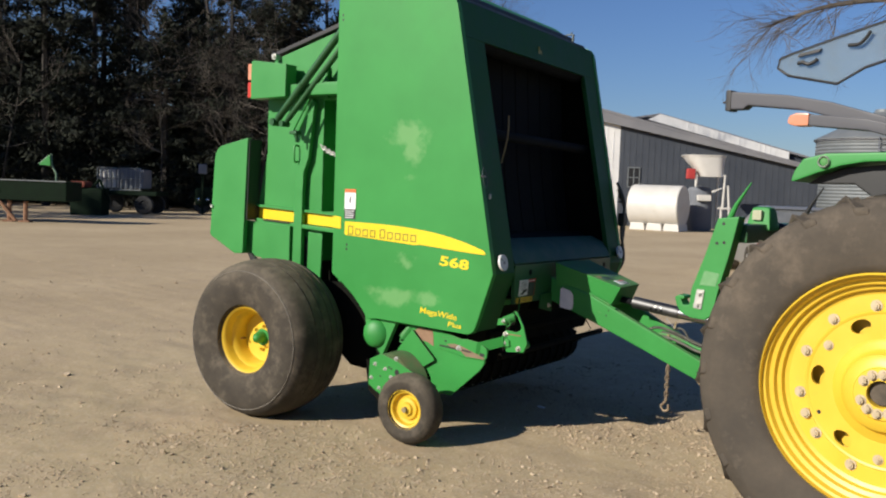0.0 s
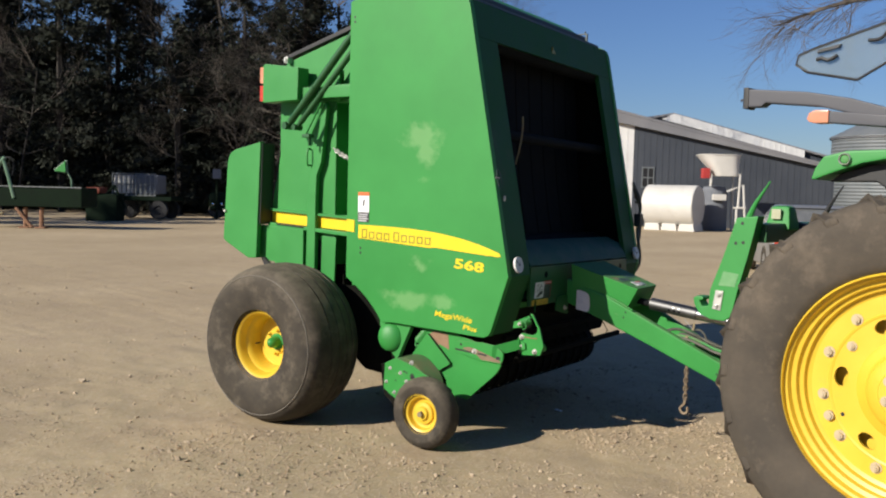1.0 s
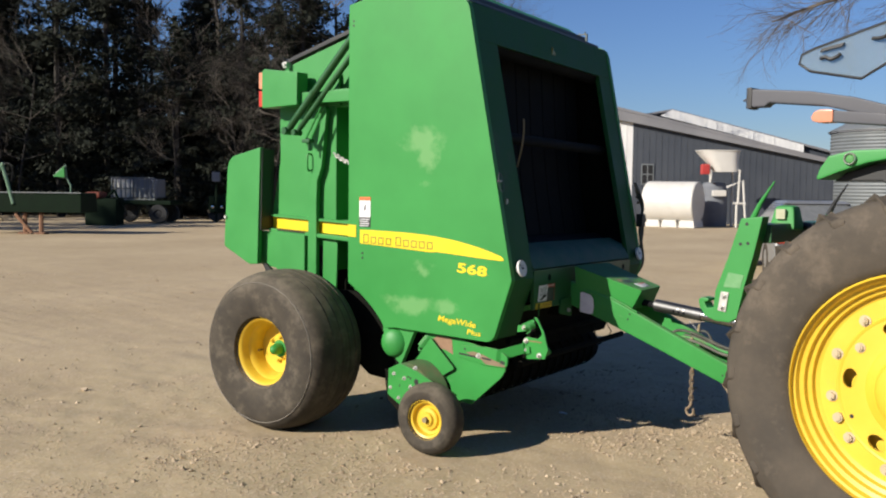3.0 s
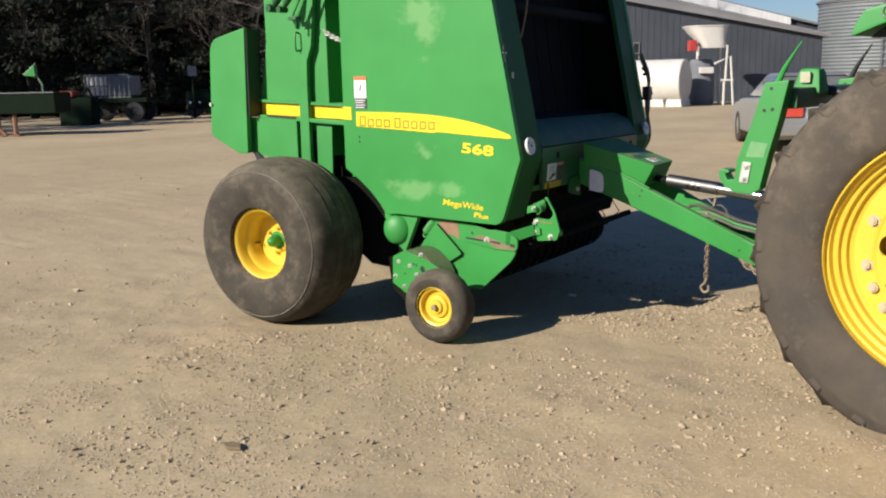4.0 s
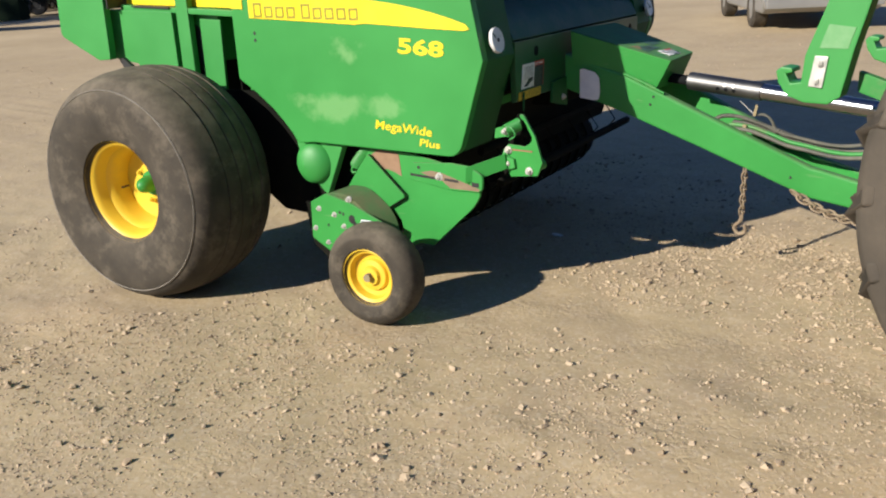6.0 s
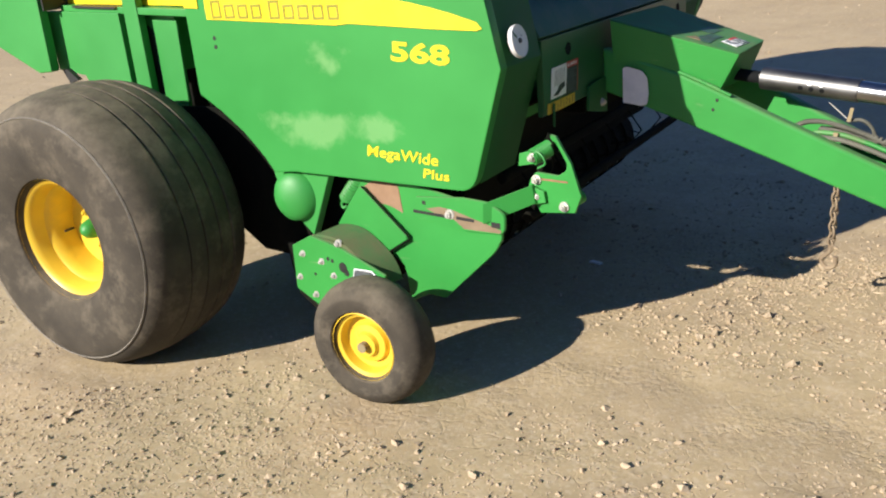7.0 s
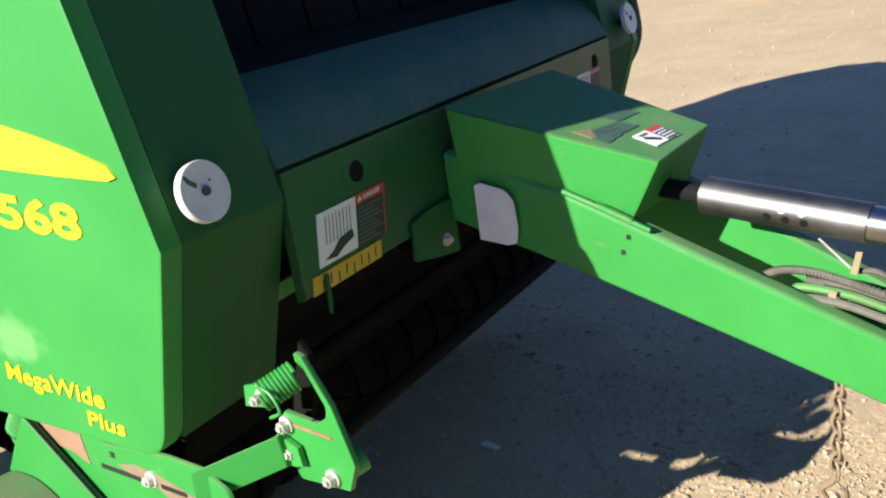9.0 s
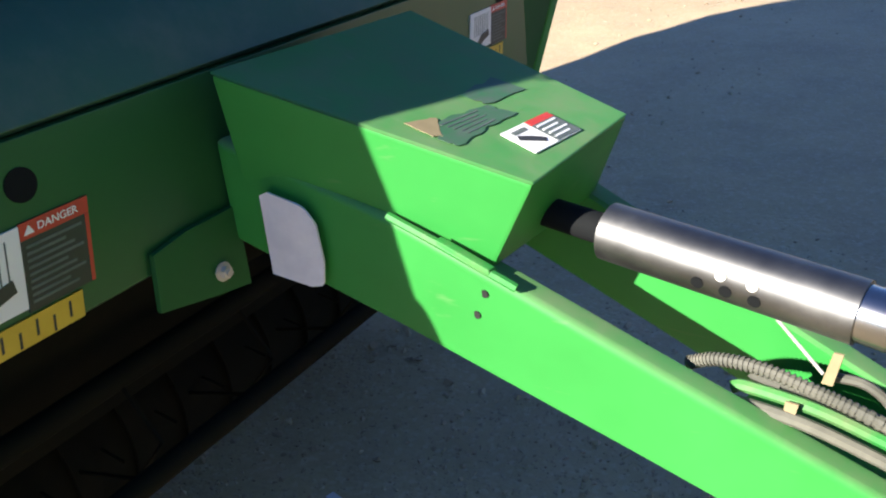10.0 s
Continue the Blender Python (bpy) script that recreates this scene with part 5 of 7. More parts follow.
# wedge plate beside the shaft, hoses, straps, chain
HOSE = [(-2.755, 5.600, 0.664), (-2.715, 5.600, 0.682), (-2.66, 5.603, 0.684), (-2.60, 5.610, 0.670), (-2.54, 5.620, 0.650), (-2.42, 5.63, 0.61), (-2.15, 5.64, 0.60), (-1.7, 5.66, 0.80)]
hose = part("ribbed_hose", tube(curve_points(HOSE, 8), 0.0075, 10), mat_hose, baler, "ribbed dusty hydraulic hose")
ribs = curve_points(HOSE[:6], 9)
for p, q in zip(ribs, ribs[1:]):
    part("hose_rib", rod(p, p.lerp(q, 0.5), 0.0094, 10), mat_hose, hose)
for dy, dz, m in ((0.012, -0.022, mat_green_dusty), (0.03, -0.012, mat_hose), (-0.008, -0.034, mat_hose), (0.045, -0.04, mat_hose)):
    part("hose", tube(curve_points([(-2.735 + 3 * abs(dy), 5.60 + dy, 0.662 + dz), (-2.68, 5.60 + dy, 0.668 + dz), (-2.60, 5.605 + dy, 0.662 + dz), (-2.52, 5.62 + dy, 0.635 + dz), (-2.40, 5.63 + dy, 0.60 + dz), (-2.12, 5.64 + dy, 0.59 + dz), (-1.72, 5.68 + dy, 0.80 + dz)], 8), 0.0085, 8), m, baler)
part("hose_loop", tube(curve_points([(-2.585, 5.62, 0.690), (-2.545, 5.615, 0.695), (-2.515, 5.62, 0.67), (-2.50, 5.63, 0.62)], 6), 0.006, 8), mat_hose, baler)
strap = part("cable_strap", solid([(-2.590, 5.60, 0.690), (-2.577, 5.60, 0.690), (-2.577, 5.603, 0.690), (-2.590, 5.603, 0.690)], [(-2.578, 5.595, 0.738), (-2.567, 5.595, 0.738), (-2.567, 5.598, 0.738), (-2.578, 5.598, 0.738)]), mat_scrape, baler, "pale cut cable tie")
part("strap_tail", solid([(-2.630, 5.592, 0.618), (-2.618, 5.592, 0.618), (-2.618, 5.595, 0.618), (-2.630, 5.595, 0.618)], [(-2.628, 5.597, 0.652), (-2.612, 5.597, 0.652), (-2.612, 5.600, 0.652), (-2.628, 5.600, 0.652)]), mat_scrape, strap)
part("strap_wire", rod((-2.655, 5.625, 0.745), (-2.590, 5.605, 0.700), 0.0022, 6), mat_zinc, strap)
tow = chain("tow_chain", (-2.60, 5.575, 0.475), (-2.615, 5.60, 0.240), 0.0, 9, 0.029, mat_chain, baler, "rusty hanging tow chain with a hook")
part("chain_hook", tube(curve_points([(-2.615, 5.60, 0.258), (-2.62, 5.60, 0.230), (-2.645, 5.60, 0.200), (-2.625, 5.60, 0.172), (-2.598, 5.60, 0.184), (-2.598, 5.60, 0.216)], 6), 0.008, 8), mat_chain, tow)
chain("safety_chain", (-2.40, 5.59, 0.39), (-2.10, 5.62, 0.29), 0.03, 11, 0.04, mat_chain, baler, "rusty safety chain")

# ---- tractor: rear wheel, fender, lamp arm, rear window, quick hitch ----
mat_pale_label = surface("faded yellowish label", (0.34, 0.34, 0.22), (0.42, 0.42, 0.29), rough=0.5, scale=20, bump=0.02)
tractor = thing("tractor", (-1.04, 5.6, 0.0), "green farm tractor with yellow wheels, hitched in front of the baler", "tractor")
WX, WZ, WR = -1.066, 0.724, 0.826


def lug_tyre(y0, y1):
    c = (WX, 0, WZ)
    w, rim = y1 - y0, 0.502
    r = WR - 0.010
    half = [(rim - 0.012, 0.15), (rim + 0.004, 0.075), (rim + 0.035, 0.035), (rim + 0.10, 0.0), (rim + 0.20, -0.004), (r - 0.085, 0.028), (r - 0.045, 0.065), (r - 0.022, 0.12), (r - 0.008, 0.25), (r, 0.42)]
    prof = [(a, y0 + b * w) for a, b in half] + [(a, y1 - b * w) for a, b in half[::-1]]
    bm = lathe(prof, c, 120, closed=True)
    n = 22
    bars = []
    for k in range(n):
        for s in (-1, 1):
            a0 = 2 * math.pi * (k + (0.5 if s > 0 else 0.0)) / n
            ym = (y0 + y1) / 2
            low, high = [], []
            for t, wide in ((0.02, 0.040), (0.30, 0.052), (0.47, 0.064)):
                y = ym + s * t * w
                for side in (-1, 1):
                    a = a0 + (0.47 - t) * 0.42 + side * wide / WR * 0.5
                    base = r - 0.080 if t > 0.4 else r - 0.02
                    out = WR - (0.060 if t > 0.4 else 0.0)
                    low.append((c[0] + base * math.cos(a), y, c[2] + base * math.sin(a)))
                    high.append((c[0] + out * math.cos(a), y, c[2] + out * math.sin(a)))
            order = (0, 2, 4, 5, 3, 1)
            bars.append(solid([low[i] for i in order], [high[i] for i in order], 0.010))
    return flatten(bm, 0.0), bars


def tractor_wheel(y0, y1, out):
    c = (WX, 0, WZ)
    body_bm, bars = lug_tyre(y0, y1)
    wheel = part("rear_wheel", body_bm, mat_rubber_old, tractor, "worn brown-dusted lugged tyre")
    for b in bars:
        part("lug", flatten(b, -0.005), mat_rubber_old, wheel)
    f = y0 if out < 0 else y1
    s = -out
    prof = [(0.493, 0.028), (0.502, 0.040), (0.494, 0.054), (0.480, 0.058), (0.472, 0.082), (0.454, 0.088), (0.448, 0.112), (0.431, 0.118), (0.425, 0.142), (0.410, 0.148), (0.402, 0.152), (0.402, 0.20), (0.47, 0.20), (0.49, 0.09)]
    rim = part("rim", lathe([(a, f + s * b) for a, b in prof], c, 96, closed=True), mat_yellow, wheel, "stepped yellow rim")
    # centre disc with oval openings, cut through
    bm = bmesh.new()
    rings = [[(0.408 * math.cos(a), 0.408 * math.sin(a)) for a in [2 * math.pi * k / 72 for k in range(72)]],
             [(0.150 * math.cos(a), 0.150 * math.sin(a)) for a in [2 * math.pi * k / 28 for k in range(28)]]]
    for h in range(6):
        a = h * math.pi / 3 + radians(115)
        ca, sa = math.cos(a), math.sin(a)
        rings.append([(ca * (0.285 + 0.030 * math.cos(q)) - sa * 0.043 * math.sin(q), sa * (0.285 + 0.030 * math.cos(q)) + ca * 0.043 * math.sin(q)) for q in [2 * math.pi * k / 16 for k in range(16)]])
    edges = []
    for ring in rings:
        vs = [bm.verts.new((c[0] + x, f + s * 0.148, c[2] + z)) for x, z in ring]
        edges += [bm.edges.new((vs[i], vs[(i + 1) % len(vs)])) for i in range(len(vs))]
    bmesh.ops.triangle_fill(bm, edges=edges, use_beauty=True)
    ex = bmesh.ops.extrude_face_region(bm, geom=bm.faces[:])
    bmesh.ops.translate(bm, vec=(0, s * 0.018, 0), verts=[g for g in ex["geom"] if isinstance(g, bmesh.types.BMVert)])
    disc = part("wheel_disc", bm, mat_yellow, wheel, "yellow wheel disc with oval openings", smooth=30)
    part("disc_step", lathe([(0.340, f + s * 0.149), (0.336, f + s * 0.144), (0.328, f + s * 0.145), (0.322, f + s * 0.149)], c, 72, closed=True), mat_yellow, disc)
    part("disc_dish", lathe([(0.222, f + s * 0.149), (0.205, f + s * 0.138), (0.182, f + s * 0.130), (0.168, f + s * 0.118), (0.160, f + s * 0.090), (0.140, f + s * 0.076), (0.112, f + s * 0.070), (0.106, f + s * 0.060),
                             (0.056, f + s * 0.060), (0.056, f + s * 0.105), (0.14, f + s * 0.152)], c, 64, closed=True), mat_yellow, disc)
    part("hub", lathe([(0.0005, f + s * 0.092), (0.050, f + s * 0.090), (0.056, f + s * 0.10)], c, 32), mat_rubber_old, disc, "dark greasy hub end")
    def on_disc(r, deg, b):
        return (c[0] + r * math.cos(radians(deg)), f + s * b, c[2] + r * math.sin(radians(deg)))
    for k in range(12):
        part("rim_bolt", hex_bolt(on_disc(0.360, 10 + 30 * k, 0.147), (0, out, 0), 0.0165, 0.014), mat_brown_bolt, disc)
        if k != 5:
            part("hub_bolt", hex_bolt(on_disc(0.082, 25 + 30 * k, 0.060), (0, out, 0), 0.0150, 0.016), mat_brown_bolt, disc)
    for k in range(6):
        if k != 1:
            part("disc_bolt", hex_bolt(on_disc(0.294, 147 + 60 * k, 0.147), (0, out, 0), 0.0145, 0.010), mat_brown_bolt, disc)
    part("plate_hole", rod(on_disc(0.303, 207, 0.1465), on_disc(0.303, 207, 0.150), 0.009, 14), mat_black, disc)
    part("valve_nut", join(rod(on_disc(0.356, 205, 0.150), on_disc(0.356, 205, 0.130), 0.021, 18), rod(on_disc(0.356, 205, 0.130), on_disc(0.356, 205, 0.124), 0.014, 14)), mat_brown_bolt, disc)
    lug = Vector(on_disc(0.142, 157, 0.120))
    part("disc_lug", block(lug.x - 0.012, lug.x + 0.012, lug.y - 0.018, lug.y + 0.012, lug.z - 0.012, lug.z + 0.012, 0.003), mat_brown_bolt, disc)
    part("wheel_well", lathe([(0.395, f + s * 0.172), (0.390, f + s * 0.215), (0.05, f + s * 0.222)], c, 48), mat_yellow, wheel)


tractor_wheel(4.405, 4.885, -1)
tractor_wheel(6.435, 6.915, 1)
part("rear_axle", rod((WX, 4.75, WZ), (WX, 6.55, WZ), 0.11, 24), mat_green_dusty, tractor)
part("transmission", block(-1.45, 0.9, 5.30, 6.02, 0.50, 1.15, 0.05), mat_green_dusty, tractor)
part("drawbar", block(-1.78, -0.6, 5.60, 5.72, 0.362, 0.398, 0.006), mat_steel, tractor)
part("cab_floor", block(-1.05, 0.75, 5.0, 6.32, 1.15, 1.45, 0.06), mat_black, tractor)
FENDER = [(-1.640, 1.596), (-1.622, 1.650), (-1.585, 1.705), (-1.48, 1.730), (-1.15, 1.738), (-0.70, 1.71), (-0.35, 1.55), (-0.30, 1.48), (-0.42, 1.50), (-0.78, 1.65), (-1.15, 1.697), (-1.31, 1.690), (-1.41, 1.672), (-1.53, 1.632), (-1.62, 1.596)]
fender = part("fender", prism(FENDER, 4.85, 5.20, bevel=0.02), mat_green, tractor, "glossy green rear fender")
part("fender", prism(FENDER, 6.14, 6.49, bevel=0.02), mat_green, tractor)
lamp = part("fender_lamp", lathe([(0.021, 4.836), (0.025, 4.830), (0.028, 4.836), (0.028, 4.85)], (-1.485, 0, 1.690), 28, closed=True), mat_zinc, fender, "round lamp in a chrome ring")
part("lamp_lens", lathe([(0.0005, 4.837), (0.016, 4.839), (0.021, 4.844), (0.021, 4.85)], (-1.485, 0, 1.690), 24), mat_green_dusty, lamp)
part("fender_apron", prism([(-1.585, 1.588), (-1.53, 1.628), (-1.41, 1.668), (-1.15, 1.69), (-0.5, 1.60), (-0.5, 1.40), (-1.18, 1.42), (-1.30, 1.54), (-1.37, 1.59)], 4.93, 5.03, bevel=0.01), mat_black, tractor)
# lamp arm
arm = part("lamp_arm", prism([(-2.004, 1.952), (-2.004, 2.020), (-1.99, 2.043), (-1.70, 2.014), (-1.50, 1.975), (-1.32, 1.920), (-1.0, 1.83), (-1.0, 1.72), (-1.32, 1.845), (-1.50, 1.905), (-1.64, 1.942), (-1.90, 1.970), (-1.92, 1.952)], 4.91, 4.99, bevel=0.010), mat_grey_plastic, tractor, "curved grey plastic lamp arm")
part("arm_cap", block(-2.014, -1.985, 4.905, 4.995, 1.945, 2.050, 0.006), mat_black, arm)
part("arm_pin", rod((-2.014, 4.95, 2.0), (-2.045, 4.95, 1.99), 0.006, 8), mat_grey_plastic, arm)
part("lamp_housing", prism([(-1.585, 1.862), (-1.585, 1.917), (-1.32, 1.888), (-1.0, 1.81), (-1.0, 1.74), (-1.32, 1.835)], 4.89, 4.98, bevel=0.008), mat_grey_plastic, arm)
part("amber_lens", prism([(-1.690, 1.885), (-1.680, 1.912), (-1.65, 1.925), (-1.586, 1.922), (-1.586, 1.862), (-1.65, 1.862), (-1.68, 1.870)], 4.892, 4.978, bevel=0.012), mat_amber, arm)
part("arm_bracket", block(-1.22, -1.10, 4.89, 5.01, 1.74, 1.98, 0.015), mat_black, tractor)
for x0, x1 in ((-1.02, -0.98), (0.70, 0.55)):
    for y in (5.02, 6.22):
        part("cab_post", prism([(x0, 1.40), (x1, 2.65), (x1 + 0.10, 2.65), (x0 + 0.12, 1.40)], y, y + 0.08, bevel=0.01), mat_black, tractor)
# unseen hood and cab filling, added to block sky light from the front
part("hood", bevelled(block(0.8, 3.1, 5.28, 6.06, 1.05, 1.75), 0.08), mat_green, tractor)
part("cab_inside", bevelled(block(-0.8, 0.6, 5.15, 6.2, 1.45, 2.2), 0.1), mat_black, tractor)
for x in (2.3,):
    for y in (4.75, 6.25):
        part("front_wheel", lathe([(0.30, y), (0.55, y), (0.62, y + 0.05), (0.62, y + 0.33), (0.55, y + 0.38), (0.30, y + 0.38)], (x, 0, 0.62), 40, closed=True), mat_rubber_old, tractor)
part("cab_roof", block(-1.08, 0.85, 4.96, 6.36, 2.65, 2.82, 0.06), mat_green, tractor)
# rear window swung open on its upper hinge
WIN = [(-1.772, 2.150), (-1.762, 2.192), (-1.70, 2.216), (-1.491, 2.276), (-1.375, 2.308), (-0.90, 2.44), (-0.90, 2.27), (-1.366, 2.128), (-1.485, 2.060), (-1.716, 2.110)]
win = part("rear_window", prism(WIN, 4.945, 4.953, rounds=((0, 0.015), (8, 0.03))), mat_glass, tractor, "tinted rear window swung open")
win.visible_shadow = False
part("window_edge", tube([(x, 4.949, z) for x, z in WIN], 0.007, 8, cyclic=True), mat_black, win)
part("window_handle", tube(curve_points([(-1.44, 4.935, 2.235), (-1.39, 4.925, 2.235), (-1.36, 4.922, 2.26), (-1.34, 4.922, 2.29)], 5), 0.008, 8), mat_black, win)
part("window_bracket", prism([(-1.67, 2.195), (-1.66, 2.21), (-1.56, 2.228), (-1.57, 2.212)], 4.925, 4.944), mat_black, win)
part("window_catch", tube([(-1.67, 4.935, 2.165), (-1.645, 4.93, 2.17), (-1.62, 4.93, 2.157), (-1.59, 4.93, 2.167), (-1.575, 4.93, 2.18)], 0.009, 8), mat_black, win)
# quick hitch
UPRIGHT = [(-2.090, 1.398), (-1.972, 1.411), (-2.015, 1.21), (-2.060, 1.04), (-2.095, 0.875), (-2.135, 0.848), (-2.215, 0.850), (-2.275, 0.872), (-2.305, 0.915), (-2.315, 0.955), (-2.295, 0.970), (-2.258, 0.966), (-2.255, 0.950), (-2.278, 0.946), (-2.262, 0.915), (-2.228, 0.920), (-2.220, 1.01), (-2.155, 1.19)]
hitch = thing("quick_hitch", (-2.05, 5.6, 0.0), "green three-point quick hitch with hooked uprights on the tractor's rear", "hitch")
for y in (5.06, 6.12):
    up = part("upright", prism(UPRIGHT, y, y + 0.085, bevel=0.008), mat_green, hitch)
    pl = part("latch_plate", prism([(-2.200, 0.908), (-2.184, 1.010), (-2.140, 1.008), (-2.154, 0.903)], y - 0.008, y - 0.001, bevel=0.003), mat_zinc, up, "bare steel latch plate")
    for x, z in ((-2.165, 0.988), (-2.175, 0.928)):
        part("bolt", hex_bolt((x, y - 0.008, z), (0, -1, 0), 0.012, 0.010), mat_zinc, pl)
    part("worn_patch", prism([(-2.172, 1.035), (-2.147, 1.113), (-2.062, 1.103), (-2.082, 1.035)], y - 0.002, y + 0.001), surface("pale scuffed green", (0.10, 0.27, 0.10), (0.16, 0.32, 0.15), rough=0.6, scale=25, bump=0.03), up)
    for x, z in ((-2.056, 1.37), (-2.047, 1.27), (-2.087, 1.265)):
        part("hole", rod((x, y - 0.001, z), (x, y + 0.003, z), 0.009, 12), mat_black, up)
    part("release_lever", tube([(-2.05, y + 0.04, 1.38), (-2.01, y + 0.04, 1.47), (-1.97, y + 0.04, 1.535), (-1.935, y + 0.04, 1.59)], [0.018, 0.012, 0.007, 0.004], 8), mat_green if y < 5.5 else mat_black, up)
part("cross_beam", block(-2.08, -1.96, 5.145, 6.12, 1.27, 1.37, 0.01), mat_green_dark, hitch)
hump = part("top_hood", solid([(-2.085, 5.38, 1.33), (-1.935, 5.38, 1.33), (-1.935, 5.54, 1.33), (-2.085, 5.54, 1.33)], [(-2.060, 5.41, 1.465), (-1.955, 5.41, 1.465), (-1.955, 5.51, 1.465), (-2.060, 5.51, 1.465)], 0.028), mat_green_dusty, hitch)
part("hood_label", block(-2.037, -1.986, 5.372, 5.392, 1.392, 1.445, 0.002), mat_pale_label, hump)
part("lower_link", solid([(-2.07, 5.16, 0.88), (-2.07, 5.20, 0.88), (-2.07, 5.20, 0.95), (-2.07, 5.16, 0.95)], [(-1.2, 5.28, 0.55), (-1.2, 5.32, 0.55), (-1.2, 5.32, 0.63), (-1.2, 5.28, 0.63)], 0.006), mat_green_dusty, tractor)
part("lower_link", solid([(-2.07, 6.06, 0.88), (-2.07, 6.10, 0.88), (-2.07, 6.10, 0.95), (-2.07, 6.06, 0.95)], [(-1.2, 5.98, 0.55), (-1.2, 6.02, 0.55), (-1.2, 6.02, 0.63), (-1.2, 5.98, 0.63)], 0.006), mat_green_dusty, tractor)
part("top_link", rod((-2.0, 5.585, 1.36), (-1.3, 5.62, 1.18), 0.024, 14), mat_black, tractor)

# ---- far yard: places given as (across, away, up) from the yard's corner ----
FAR = Matrix(((0.752, -0.659, 0, -0.06), (0.659, 0.752, 0, 0.44), (0, 0, 1, 0), (0, 0, 0, 1)))


def far_at(u, d, z=0.0):
    return FAR @ Vector((u, d, z))


def far_part(name, bm, material, parent, label="", smooth=35):
    return part(name, oriented(bm, FAR), material, parent, label, smooth)


mat_siding = surface("white ribbed siding", (0.64, 0.63, 0.61), (0.74, 0.73, 0.71), rough=0.55, scale=1.0, fine=12, bump=0.05)
mat_roof = surface("weathered grey roof metal", (0.17, 0.17, 0.18), (0.23, 0.225, 0.23), rough=0.6, scale=0.6, fine=10, bump=0.05)
mat_dark_wall = surface("dark shed lining", (0.10, 0.11, 0.13), (0.16, 0.17, 0.19), rough=0.8, scale=0.8, fine=10, bump=0.05)
mat_slate = surface("dark slate siding", (0.040, 0.047, 0.060), (0.058, 0.066, 0.080), rough=0.6, scale=0.6, fine=10, bump=0.05)
mat_lining = surface("dusty dark blue-grey shed sheet", (0.060, 0.068, 0.085), (0.10, 0.11, 0.13), rough=0.8, scale=0.8, fine=10, bump=0.05)
mat_tank = surface("white tank paint", (0.52, 0.50, 0.46), (0.60, 0.58, 0.54), rough=0.5, scale=1.5, fine=15, bump=0.03, dirt=(0.42, 0.38, 0.30), dirt_amount=0.2)
mat_galv = surface("galvanised bin steel", (0.14, 0.155, 0.16), (0.20, 0.21, 0.21), rough=0.55, metal=0.2, scale=0.8, fine=8, bump=0.03)
mat_silver = surface("silver car paint", (0.26, 0.26, 0.255), (0.32, 0.32, 0.31), rough=0.35, metal=0.4, scale=1.5, bump=0.0)
# opaque grey: the glass's reflection is put into the base colour
mat_dark_glass = surface("car glass with reflection in its grey", (0.10, 0.105, 0.11), (0.15, 0.155, 0.155), rough=0.18, bump=0.0)
mat_orange = surface("faded orange paint", (0.16, 0.035, 0.018), (0.22, 0.05, 0.022), rough=0.6, scale=3, bump=0.05)
mat_dark_green = surface("near-black green", (0.006, 0.012, 0.007), (0.010, 0.020, 0.011), rough=0.8, scale=3, bump=0.05, spec=0.08)
mat_dim_white = surface("dimmed white plastic", (0.15, 0.16, 0.18), (0.21, 0.22, 0.24), rough=0.6, scale=3, bump=0.03)


